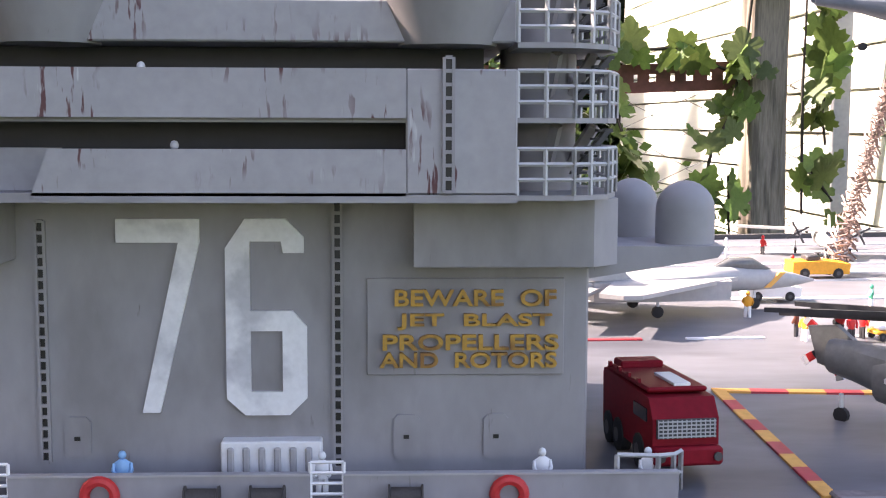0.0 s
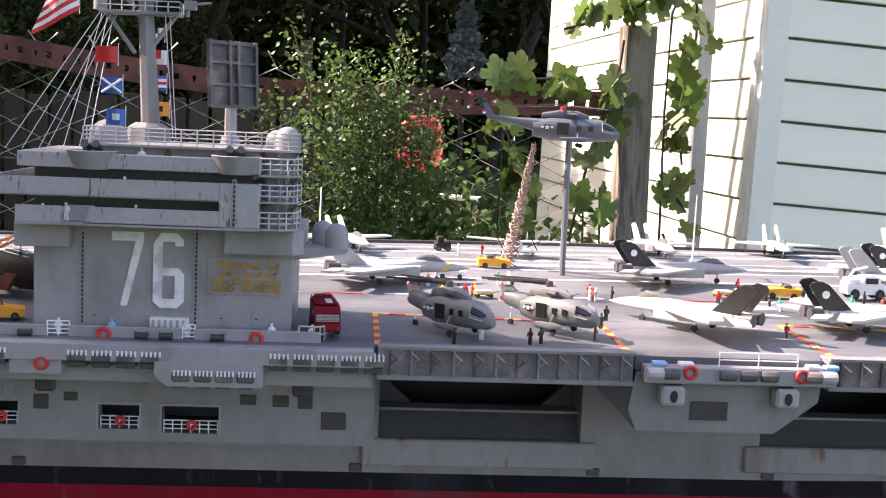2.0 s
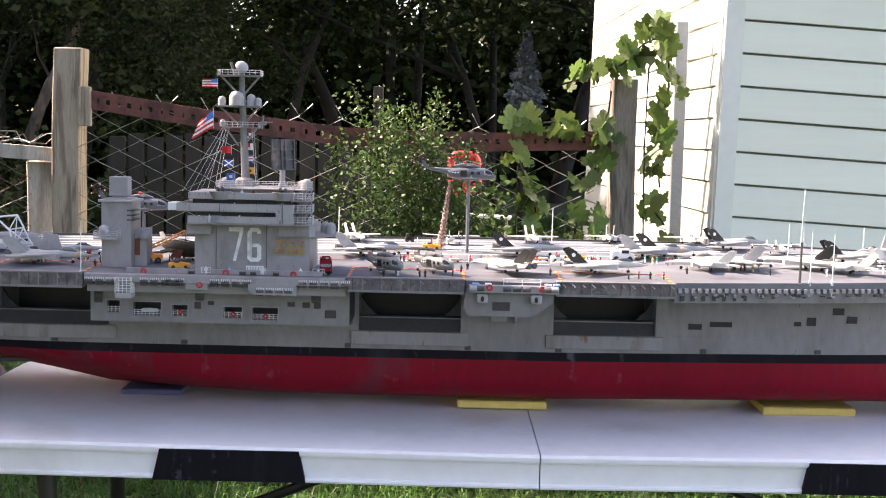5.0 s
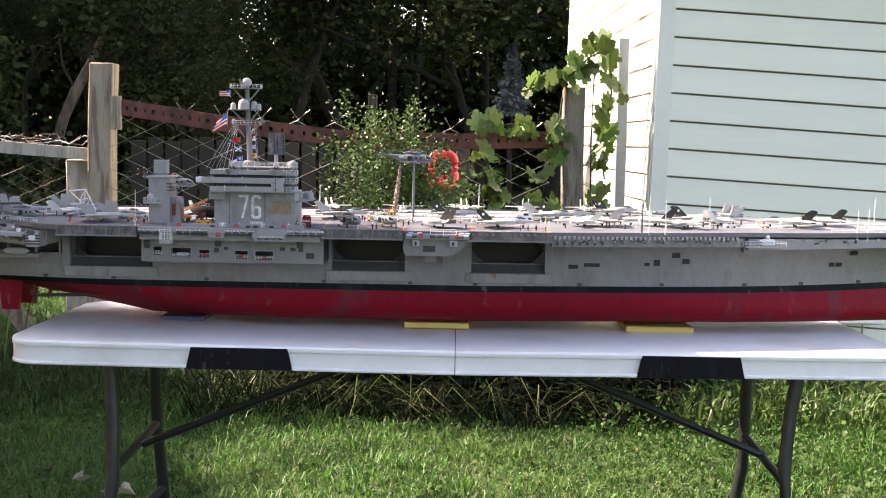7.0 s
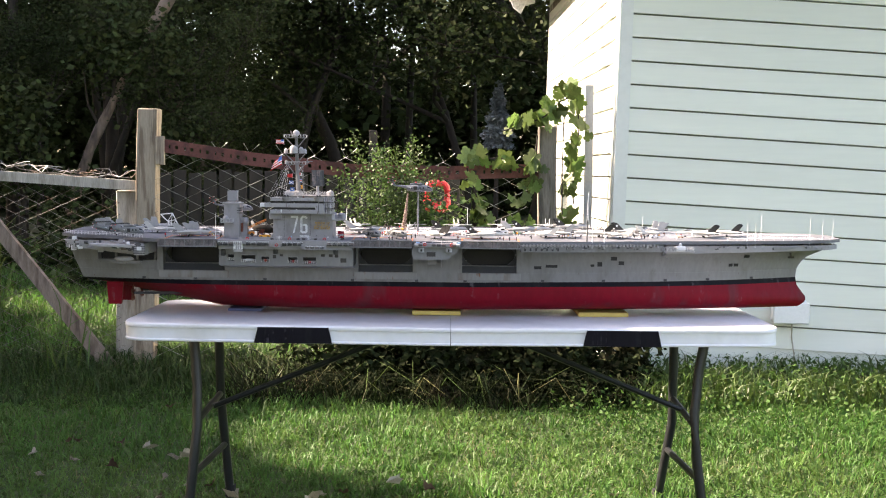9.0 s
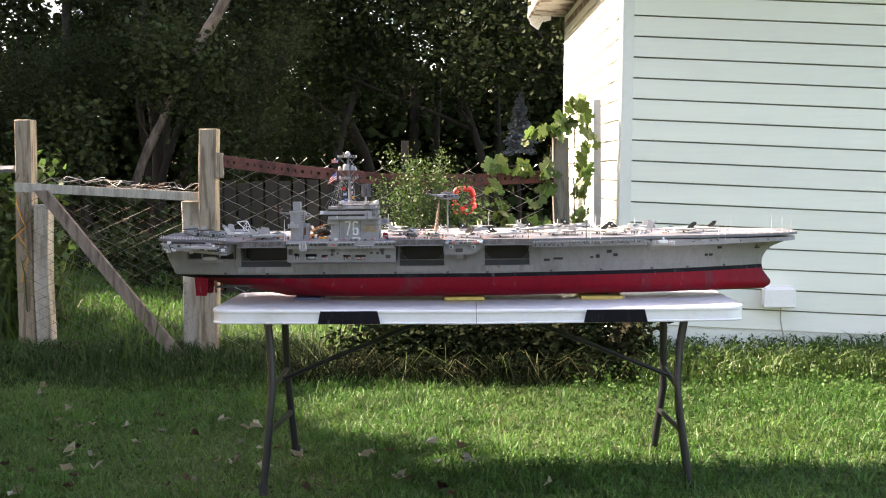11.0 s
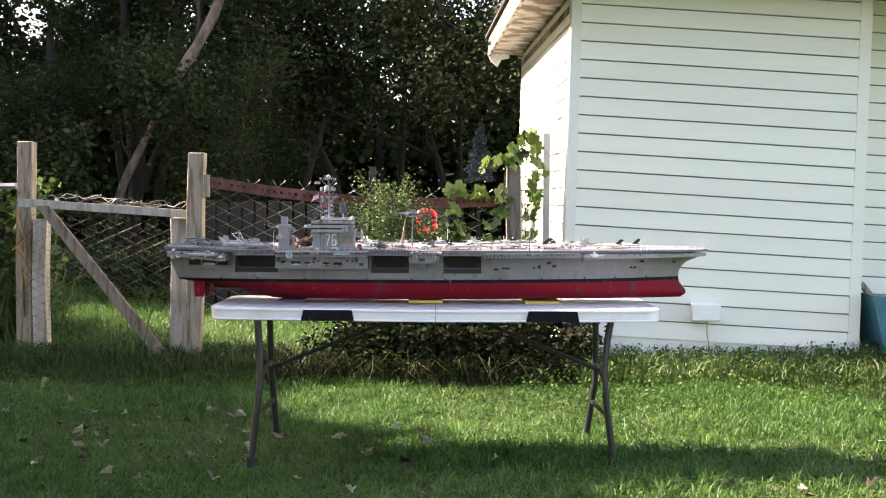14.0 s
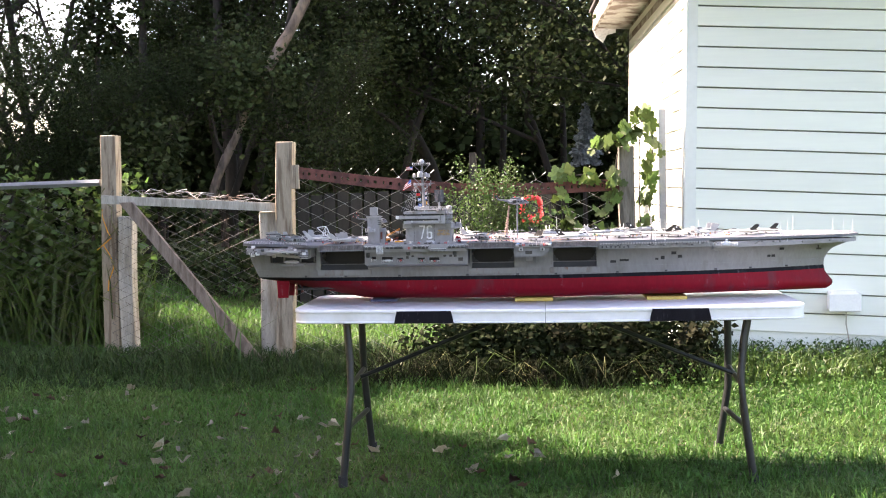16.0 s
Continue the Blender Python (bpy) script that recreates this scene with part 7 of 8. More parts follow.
def jet(label, body="jet_grey", fin="jet_grey", L=0.12, folded=False, swept=True, mark=None):
    """A twin-tailed jet, nose towards +x, wheels on z = 0."""
    root = thing("jet", label, "model jet", "model aircraft on the deck")
    k = L / 0.12
    S = lambda *s: [(x * k, w * k, a * k, b * k) for x, w, a, b in s]
    bm = B(); loft(bm, S((-0.052, 0.009, 0.009, 0.016), (-0.03, 0.011, 0.0075, 0.0175), (0.0, 0.0095, 0.0075, 0.0185), (0.02, 0.0065, 0.008, 0.0195), (0.04, 0.0045, 0.0085, 0.0175), (0.052, 0.003, 0.0095, 0.0155), (0.063, 0.0004, 0.0115, 0.0125)))
    f = sub("fuselage", bm, body, root)
    bm = B(); loft(bm, S((0.014, 0.001, 0.017, 0.0195), (0.021, 0.0032, 0.0172, 0.0228), (0.031, 0.0034, 0.0165, 0.0228), (0.041, 0.0008, 0.0155, 0.0175)), 10); sub("canopy", bm, "canopy_smoke", root, "smoky grey canopy")
    for s_ in (-1, 1):
        bm = B()
        if folded:
            slabwing(bm, [(0.012 * k, 0.006 * k), (-0.03 * k, 0.006 * k), (-0.038 * k, 0.020 * k), (-0.012 * k, 0.020 * k)], 0.0135 * k, mirror=s_)
            prism(bm, [(-0.012 * k, 0.0135 * k), (-0.038 * k, 0.0135 * k), (-0.036 * k, 0.040 * k), (-0.02 * k, 0.040 * k)], s_ * 0.0195 * k - 0.0007, s_ * 0.0195 * k + 0.0007, "y")
        elif swept:
            slabwing(bm, [(0.024 * k, 0.005 * k), (-0.034 * k, 0.005 * k), (-0.055 * k, 0.036 * k), (-0.048 * k, 0.043 * k), (-0.040 * k, 0.043 * k)], 0.0145 * k, mirror=s_)
        else:
            slabwing(bm, [(0.012 * k, 0.006 * k), (-0.022 * k, 0.006 * k), (-0.018 * k, 0.052 * k), (-0.004 * k, 0.054 * k)], 0.0145 * k, mirror=s_)
        sub("wing", bm, body, root, smooth=20)
        bm = B(); slabwing(bm, [(-0.040 * k, 0.007 * k), (-0.056 * k, 0.007 * k), (-0.070 * k, 0.026 * k), (-0.058 * k, 0.028 * k)], 0.0125 * k, 0.0007, s_); sub("tailplane", bm, body, root, smooth=20)
        bm = B(); prism(bm, [(-0.028 * k, 0.0155 * k), (-0.050 * k, 0.0155 * k), (-0.063 * k, 0.033 * k), (-0.061 * k, 0.0355 * k), (-0.054 * k, 0.0365 * k), (-0.048 * k, 0.034 * k)], s_ * 0.0078 * k - 0.0006, s_ * 0.0078 * k + 0.0006, "y")
        fn = sub("fin", bm, fin, root, "black tail fin" if fin == "jet_black" else "", smooth=20)
        if fin == "jet_black":
            bm = B(); lathe(bm, [(0.003 * k, 0), (0.003 * k, 0.0003)], n=8, m=Matrix.Translation((-0.050 * k, s_ * 0.0078 * k - 0.0007, 0.027 * k)) @ Matrix.Rotation(math.pi / 2, 4, "X")); part("emblem", bm, M["figure_white"], fn)
        bm = B(); prism(bm, [(0.017 * k, s_ * 0.0085 * k), (-0.046 * k, s_ * 0.0030 * k), (-0.046 * k, s_ * 0.0105 * k), (-0.02 * k, s_ * 0.0150 * k), (0.014 * k, s_ * 0.0150 * k)], 0.0072 * k, 0.0150 * k); sub("intake", bm, body, root)
        bm = B(); lathe(bm, [(0.004 * k, 0), (0.0046 * k, -0.010 * k), (0.0032 * k, -0.010 * k)], n=10, m=Matrix.Translation((-0.050 * k, s_ * 0.0055 * k, 0.0125 * k)) @ Matrix.Rotation(math.pi / 2, 4, "Y")); sub("exhaust", bm, "dark_metal", root)
    if mark:
        bm = B(); prism(bm, [(0.036 * k, 0.010 * k), (0.039 * k, 0.010 * k), (0.046 * k, 0.0165 * k), (0.043 * k, 0.0165 * k)], -0.0047 * k, -0.0035 * k, "y"); sub("nose_band", bm, mark, root)
    gear(root, ((0.034 * k, 0), (-0.018 * k, -0.012 * k), (-0.018 * k, 0.012 * k)))
    return root
def put(root, x, y, turn, up=0.0, tilt=(0, 0)):
    s_ = root.scale.copy()
    root.matrix_basis = pose(x, y, dz(y) + 0.0008 + up, tilt[0] + 1.7 * math.cos(radians(turn)), tilt[1] - 1.7 * math.sin(radians(turn)) * -1, turn) @ Matrix.Diagonal((*s_, 1))
    return root
def again(root, x, y, turn, **k):
    c = copy_thing(root, Matrix()); return put(c, x, y, turn, **k)
black = jet("pale grey model jet with black tail fins on the deck", "jet_white", "jet_black", 0.125)
put(black, -0.052, 0.166, 132)
for x, y, t in ((0.105, 0.176, 6), (0.42, 0.275, 165), (0.735, 0.30, 175), (0.815, 0.345, 170)):
    again(black, x, y, t)
dusk = jet("mid-grey model jet with black tail fins on the deck", "jet_grey", "jet_black", 0.125)
put(dusk, 0.002, 0.365, 10)
for x, y, t in ((0.25, 0.40, 4), (0.55, 0.36, 10), (0.385, 0.52, 20)):
    again(dusk, x, y, t)
grey = jet("grey twin-tailed model jet parked on the deck", "jet_grey", "jet_grey", 0.125, mark="line_yellow")
put(grey, -0.258, 0.322, 14)
for x, y, t in ((-0.735, 0.150, 4), (0.215, 0.375, 10), (0.30, 0.255, 172)):
    again(grey, x, y, t)
spread = jet("light grey model jet with spread wings on the deck", "jet_white", "jet_white", 0.105, swept=False)
put(spread, 0.020, 0.535, -84)
for x, y, t in ((0.163, 0.565, -98), (0.312, 0.575, -92), (-0.300, 0.505, -70), (0.262, 0.235, 168), (0.60, 0.33, 30), (0.485, 0.24, 150), (-0.86, 0.28, 10)):
    again(spread, x, y, t)
fold = jet("grey model jet with folded wings on the aft deck", "jet_grey", "jet_grey", 0.11, folded=True)
put(fold, -0.735, 0.235, 30)
for x, y, t in ((-0.97, 0.30, 12), (-1.03, 0.36, -10), (-0.89, 0.40, 18), (0.62, 0.44, 200)):
    again(fold, x, y, t)

lw = thing("folded_wing", "white perforated folded wing of a model aircraft on the aft deck", "model wing", at=(-0.84, 0.30, dz(0.30)))
bm = B()
rim = [(-0.872, 0.946), (-0.836, 0.950), (-0.826, 0.930), (-0.812, 0.900), (-0.842, 0.898), (-0.850, 0.926)]
for p, q in zip(rim, rim[1:] + rim[:1]):
    tube(bm, [(p[0], 0.30, p[1]), (q[0], 0.302, q[1])], 0.0016, 5)
for p, q in ((0, 5), (1, 5), (1, 4), (2, 5), (2, 4), (3, 5)):
    tube(bm, [(rim[p][0], 0.30, rim[p][1]), (rim[q][0], 0.302, rim[q][1])], 0.0010, 4)
part("lattice", bm, M["figure_white"], lw, smooth=0)
bm = B(); tube(bm, [(-0.826, 0.301, dz(0.30)), (-0.830, 0.301, 0.902)], 0.002, 6); part("foot", bm, M["jet_grey"], lw)

def prop_plane(label):
    root = thing("prop_plane", label, "model aircraft", "model aircraft on the deck")
    bm = B(); loft(bm, [(-0.048, 0.002, 0.014, 0.018), (-0.02, 0.006, 0.009, 0.019), (0.01, 0.0085, 0.006, 0.021), (0.034, 0.007, 0.007, 0.019), (0.045, 0.001, 0.011, 0.013)]); sub("fuselage", bm, "jet_white", root)
    bm = B(); loft(bm, [(0.024, 0.003, 0.016, 0.021), (0.034, 0.0045, 0.013, 0.020), (0.041, 0.001, 0.012, 0.015)], 8); sub("canopy", bm, "glass_dark", root)
    for s_ in (-1, 1):
        bm = B(); slabwing(bm, [(0.014, 0.005), (-0.012, 0.005), (-0.008, 0.072), (0.004, 0.072)], 0.020, 0.0009, s_, 0.03); sub("wing", bm, "jet_white", root, smooth=20)
        bm = B(); loft(bm, [(-0.014, 0.001, 0.018, 0.021), (0.0, 0.0034, 0.016, 0.0225), (0.022, 0.0032, 0.016, 0.022)], 8); bmesh.ops.translate(bm, verts=bm.verts, vec=(0, s_ * 0.024, 0)); e = sub("engine", bm, "jet_white", root)
        for a in range(4):
            bm = B(); box(bm, 0.0225, 0.0232, -0.0008, 0.0008, 0, 0.010, m=Matrix.Translation((0, s_ * 0.024, 0.019)) @ Matrix.Rotation(a * math.pi / 2 + 0.5, 4, "X")); part("propeller_blade", bm, M["dark_metal"], e)
        bm = B(); slabwing(bm, [(-0.034, 0.001), (-0.047, 0.001), (-0.046, 0.024), (-0.039, 0.024)], 0.0175, 0.0006, s_); sub("tailplane", bm, "jet_white", root, smooth=20)
        bm = B(); prism(bm, [(-0.036, 0.017), (-0.047, 0.017), (-0.049, 0.031), (-0.042, 0.031)], s_ * 0.012 - 0.0005, s_ * 0.012 + 0.0005, "y"); sub("fin", bm, "jet_white", root, smooth=20)
    gear(root, ((0.03, 0), (-0.002, -0.022), (-0.002, 0.022)))
    root.scale = (0.72, 0.72, 0.72)
    return root
pp = prop_plane("white twin-propeller model aircraft with long wings")
put(pp, -0.130, 0.505, -100)
again(pp, 0.45, 0.47, -80)

def helicopter(label, body="heli_grey", L=0.092, folded=True, rotor=0.075, probe=False):
    """A helicopter, nose towards +x, wheels on z = 0."""
    root = thing("helicopter", label, "model helicopter", "model aircraft on the deck")
    k = L / 0.085
    Q = lambda *s: [(x * k, w * k, a * k, b * k) for x, w, a, b in s]
    bm = B(); loft(bm, Q((-0.018, 0.006, 0.008, 0.021), (-0.005, 0.0085, 0.005, 0.024), (0.015, 0.009, 0.005, 0.024), (0.028, 0.0085, 0.0055, 0.023), (0.036, 0.006, 0.006, 0.018), (0.041, 0.002, 0.008, 0.013))); sub("fuselage", bm, body, root)
    bm = B(); loft(bm, Q(*(((-0.033, 0.0040, 0.014, 0.0235), (-0.026, 0.0045, 0.0125, 0.0235), (-0.014, 0.006, 0.009, 0.0225)) if folded else ((-0.048, 0.0015, 0.020, 0.024), (-0.03, 0.003, 0.016, 0.0225), (-0.014, 0.006, 0.0105, 0.0225)))), 10); sub("tail_boom", bm, body, root)
    if folded:      # tail pylon swung forward along the boom
        bm = B(); prism(bm, [(-0.030 * k, 0.0125 * k), (-0.040 * k, 0.0150 * k), (-0.043 * k, 0.0255 * k), (-0.034 * k, 0.0265 * k), (-0.024 * k, 0.0190 * k)], 0.0042 * k, 0.0062 * k, "y"); sub("tail_fin", bm, body, root, "folded tail pylon", smooth=20)
    else:
        bm = B(); prism(bm, [(-0.043 * k, 0.021 * k), (-0.049 * k, 0.021 * k), (-0.057 * k, 0.036 * k), (-0.051 * k, 0.037 * k)], -0.0009, 0.0009, "y"); sub("tail_fin", bm, body, root, smooth=20)
    bm = B(); loft(bm, Q((-0.012, 0.003, 0.022, 0.027), (0.0, 0.005, 0.022, 0.030), (0.012, 0.0045, 0.022, 0.0295), (0.02, 0.002, 0.022, 0.026)), 10); sub("engine_cover", bm, body, root)
    bm = B(); loft(bm, Q((0.0285, 0.0086, 0.0135, 0.0215), (0.0345, 0.0068, 0.0125, 0.0185), (0.0375, 0.0045, 0.012, 0.0165)), 10); sub("windscreen", bm, "glass_dark", root, "dark windscreen")
    for ya, yb in ((0.0, 0.0), (-0.0034, -0.0020), (0.0034, 0.0020)):      # pale windscreen bars
        bm = B(); tube(bm, [(0.0305 * k, ya * k, 0.0208 * k), (0.0352 * k, (ya + yb) / 2 * k, 0.0188 * k), (0.0380 * k, yb * k, 0.0155 * k)], 0.00045, 5); sub("windscreen_bar", bm, "ship_light", root)
    for s_ in (-1, 1):
        bm = B(); tube(bm, [(0.0285 * k, s_ * 0.0078 * k, 0.0205 * k), (0.0285 * k, s_ * 0.0088 * k, 0.0140 * k), (0.0365 * k, s_ * 0.0058 * k, 0.0122 * k)], 0.0005, 5); sub("window_frame", bm, "ship_light", root)
        bm = B(); tube(bm, [(0.004 * k, s_ * 0.0050 * k, 0.0265 * k), (0.012 * k, s_ * 0.0056 * k, 0.0262 * k)], 0.0018, 7); sub("engine_pod", bm, "elev_side", root)
        bm = B(); box(bm, -0.002 * k, 0.006 * k, s_ * 0.0089 * k - 0.0004, s_ * 0.0089 * k + 0.0004, 0.010 * k, 0.0195 * k); sub("cabin_door", bm, "jet_black", root, "open dark cabin door")
        for xw in (0.011, 0.019):
            bm = B(); box(bm, xw * k, (xw + 0.0035) * k, s_ * 0.0090 * k - 0.0004, s_ * 0.0090 * k + 0.0004, 0.0135 * k, 0.0175 * k); sub("window", bm, "glass_dark", root)
        bm = B(); loft(bm, Q((0.0, 0.0005, 0.006, 0.008), (0.006, 0.0022, 0.0045, 0.0085), (0.016, 0.0022, 0.0045, 0.0085), (0.022, 0.0004, 0.006, 0.0075)), 8); bmesh.ops.translate(bm, verts=bm.verts, vec=(0, s_ * 0.0125 * k, 0)); sub("float_pod", bm, body, root)
        bm = B(); tube(bm, [(0.012 * k, s_ * 0.0085 * k, 0.013 * k), (0.012 * k, s_ * 0.0125 * k, 0.008 * k)], 0.0009, 5); sub("pod_strut", bm, body, root)
        bm = B(); lathe(bm, [(0.0026 * k, 0), (0.0026 * k, 0.0004)], n=10, m=Matrix.Translation((-0.0085 * k, s_ * 0.0086 * k, 0.0155 * k)) @ Matrix.Rotation(math.pi / 2, 4, "X")); ro = sub("roundel", bm, "jet_black", root, "dark roundel with a white star and bars")
        star = [((-0.0085 + 0.0023 * (1 if j % 2 == 0 else 0.42) * math.sin(math.pi * j / 5)) * k, (0.0155 + 0.0023 * (1 if j % 2 == 0 else 0.42) * math.cos(math.pi * j / 5)) * k) for j in range(10)]
        ys_ = sorted((s_ * 0.0086 * k - 0.0006, s_ * 0.0086 * k + 0.0002))
        bm = B(); prism(bm, star, ys_[0], ys_[1], "y"); part("star", bm, M["figure_white"], ro)
        bm = B(); box(bm, -0.0127 * k, -0.0108 * k, ys_[0], ys_[1], 0.0149 * k, 0.0163 * k); box(bm, -0.0062 * k, -0.0043 * k, ys_[0], ys_[1], 0.0149 * k, 0.0163 * k); part("bar", bm, M["figure_white"], ro)
    hub = sub("rotor_hub", (lambda bm: (lathe(bm, [(0.0028, 0), (0.0024, 0.004), (0.001, 0.005)], at=(0.002 * k, 0, 0.029 * k), n=8), bm)[1])(B()), "red" if not folded else "dark_metal", root)
    for a in range(5):
        ang = radians(72 * a + 12) if not folded else radians(179 + 5.5 * (a - 2))
        bm = B(); box(bm, 0.002, rotor * (0.74 + 0.04 * a if folded else 1), -0.0007 if folded else -0.0012, 0.0007 if folded else 0.0012, -0.0003 - 0.0004 * folded, 0.0003 + 0.0004 * folded, m=Matrix.Translation((0.002 * k, 0, (0.0308 if folded else 0.0325) * k + (0.0008 if folded else 0.0006) * (a * 2 % 5))) @ Matrix.Rotation(ang, 4, "Z") @ Matrix.Rotation(radians(3 if not folded else 2), 4, "Y")); part("rotor_blade", bm, M["dark_metal"], hub)
    for a in range(5):
        spin = Matrix.Translation((-0.037 * k, 0.0068 * k, 0.0205 * k) if folded else (-0.054 * k, -0.002, 0.0345 * k)) @ Matrix.Rotation(radians(72 * a + 20), 4, "Y")
        bm = B(); box(bm, -0.0012, 0.0012, -0.0004, 0.0004, 0, 0.0105 * k, 0.0002, m=spin); blade = sub("tail_rotor_blade", bm, "jet_black", root)
        bm = B(); box(bm, -0.0013, 0.0013, -0.0005, 0.0005, 0.0068 * k, 0.0090 * k, m=spin); part("band", bm, M["red"], blade, smooth=0)
        bm = B(); box(bm, -0.0013, 0.0013, -0.0005, 0.0005, 0.0090 * k, 0.0106 * k, m=spin); part("tip", bm, M["figure_white"], blade, smooth=0)
    gear(root, ((0.014 * k, -0.0115 * k), (0.014 * k, 0.0115 * k), (-0.03 * k, 0)), 0.0024, 0.006)
    return root
h1 = helicopter("grey model helicopter with folded rotor blades on the lift", rotor=0.062)
put(h1, -0.230, 0.124, -50)
again(h1, -0.158, 0.138, -46)
again(h1, -0.93, 0.155, 8)
again(h1, -1.0, 0.215, 15)
def on_stand(label, x, y, z, L, turn):
    hl = helicopter(label, "heli_blue", L, folded=False, rotor=L * 0.62)
    hl.matrix_basis = pose(x - 0.010, y, z + 0.003, 0, 0, turn) @ Matrix.Diagonal((1.0, 1.0, 0.84, 1))
    st = thing("display_pole", "thin grey display pole holding a model helicopter above the deck", "pole", at=(x, y, dz(y)))
    bm = B(); tube(bm, [(x, y, dz(y)), (x, y, z + 0.010)], 0.0029, 10); part("pole", bm, M["display_grey"], st)
    return hl
on_stand("blue-grey model helicopter held in the air on a pole", -0.103, 0.392, 1.0115, 0.114, -6)
on_stand("blue-grey model helicopter on a pole above the aft deck", -0.655, 0.40, 0.9475, 0.112, -6)
chain = thing("sweep_chain", "bunched copper-coloured wire hanging from the model helicopter", "chain", at=(-0.13, 0.49, dz(0.49)))
for k in range(7):
    pts = []
    for i in range(90):
        u = i / 89; r_ = (0.0018 + 0.0055 * u) * (0.6 + 0.4 * math.sin(k + 9 * u))
        a = i * 0.95 + k * 1.6
        pts.append((-0.134 - 0.014 * u + 1.25 * r_ * math.cos(a), 0.396 + 0.04 * u + 1.25 * r_ * math.sin(a), 1.016 - 0.117 * u + 0.002 * math.sin(3 * a)))
    bm = B(); tube(bm, pts, 0.00055, 3); part("wire_coil", bm, M["copper_chain"], chain, smooth=0)

# ---- vehicles ----
def wheels(parent, spots, r, w):
    for x, y in spots:
        bm = B(); lathe(bm, [(r * 0.5, -w), (r, -w * 0.8), (r, w * 0.8), (r * 0.5, w)], n=12, m=Matrix.Translation((x, y, r)) @ Matrix.Rotation(math.pi / 2, 4, "X")); t_ = part("wheel", bm, M["rubber"], parent)
        bm = B(); lathe(bm, [(r * 0.45, -w * 1.04), (r * 0.45, w * 1.04)], n=8, m=Matrix.Translation((x, y, r)) @ Matrix.Rotation(math.pi / 2, 4, "X")); part("rim", bm, M["dark_metal"], t_)
ft = thing("fire_truck", "dark red model crash fire truck parked beside the island", "model truck")
bm = B(); prism(bm, [(-0.0215, 0.005), (0.0235, 0.005), (0.0245, 0.008), (0.0245, 0.0155), (0.021, 0.0205), (-0.0205, 0.0215), (-0.0215, 0.020)], -0.0092, 0.0092, "y"); sub("body", bm, "truck_red", ft, smooth=0)
bm = B(); box(bm, -0.020, 0.018, -0.0085, 0.0085, 0.0212, 0.0226, 0.0005); rf = sub("roof_deck", bm, "truck_red", ft, smooth=0)
bm = B(); box(bm, 0.000, 0.0165, -0.0005, 0.0042, 0.0226, 0.0234); part("roof_panel", bm, M["figure_white"], rf)
bm = B(); box(bm, -0.020, -0.012, -0.0065, 0.0065, 0.0222, 0.0245, 0.0005); part("roof_locker", bm, M["truck_red"], rf)
for i in range(4):
    bm = B(); box(bm, -0.018 + 0.009 * i, -0.016 + 0.009 * i, -0.0088, -0.0080, 0.0226, 0.0238); part("roof_vent", bm, M["truck_red"], rf)
bm = B(); box(bm, 0.0236, 0.0254, -0.0082, 0.0082, 0.0105, 0.0155); sub("grille", bm, "dark_metal", ft, "mesh front grille")
bm = B()
for i in range(5):
    box(bm, 0.0253, 0.0258, -0.008, 0.008, 0.0108 + 0.001 * i, 0.0111 + 0.001 * i)
for i in range(13):
    box(bm, 0.0253, 0.0258, -0.008 + 0.0013 * i, -0.0078 + 0.0013 * i, 0.0106, 0.0154)
sub("grille_mesh", bm, "rail_grey", ft, smooth=0)
bm = B(); box(bm, 0.0225, 0.0275, -0.0096, 0.0096, 0.0035, 0.0085, 0.0008); sub("bumper", bm, "truck_red", ft)
for s_ in (-1, 1):
    bm = B(); box(bm, 0.009, 0.020, s_ * 0.0093 - 0.0003, s_ * 0.0093 + 0.0003, 0.0140, 0.0175); sub("side_window", bm, "glass_dark", ft)
    bm = B(); lathe(bm, [(0.0012, 0), (0.0012, 0.0006)], n=8, m=Matrix.Translation((0.0276, s_ * 0.0078, 0.006)) @ Matrix.Rotation(math.pi / 2, 4, "Y")); sub("headlight", bm, "dark_metal", ft)
wheels(ft, [(x, s_ * 0.0082) for x in (-0.015, -0.0055, 0.0135) for s_ in (-1, 1)], 0.0048, 0.0018)
ft.scale = (0.98, 0.94, 0.96); put(ft, -0.3150, 0.1145, -84)
def tug(label, key, k=1.0):
    t_ = thing("deck_tug", label, "model tractor", "deck tractors")
    bm = B(); prism(bm, [(-0.015 * k, 0.0022 * k), (0.0155 * k, 0.0022 * k), (0.016 * k, 0.0075 * k), (0.003 * k, 0.0092 * k), (-0.0148 * k, 0.0086 * k)], -0.0066 * k, 0.0066 * k, "y"); sub("body", bm, key, t_, smooth=0)
    bm = B(); box(bm, -0.007 * k, 0.0, -0.0045 * k, 0.0045 * k, 0.0088 * k, 0.0118 * k, 0.0006); sub("seat", bm, "dark_metal", t_)
    bm = B(); tube(bm, [(0.002 * k, 0, 0.009 * k), (0.0005 * k, 0, 0.0128 * k)], 0.0005, 5); torus(bm, (0.0005 * k, 0, 0.0128 * k), 0.0016 * k, 0.0003, "z", 10, 4); sub("steering_wheel", bm, "dark_metal", t_)
    wheels(t_, [(x * k, s_ * 0.0060 * k) for x in (-0.0085, 0.0095) for s_ in (-1, 1)], 0.0027 * k, 0.0012 * k)
    return t_
ty = tug("yellow model deck tractor", "yellow"); put(ty, -0.534, 0.125, 15)
again(ty, -0.164, 0.420, 2); again(ty, 0.075, 0.305, 170)
tw = tug("white model deck tractor", "figure_white", 0.85); put(tw, -0.70, 0.26, 25)
again(tw, -0.210, 0.352, 0); again(tw, 0.60, 0.26, 15); again(tw, 0.045, 0.300, 10)
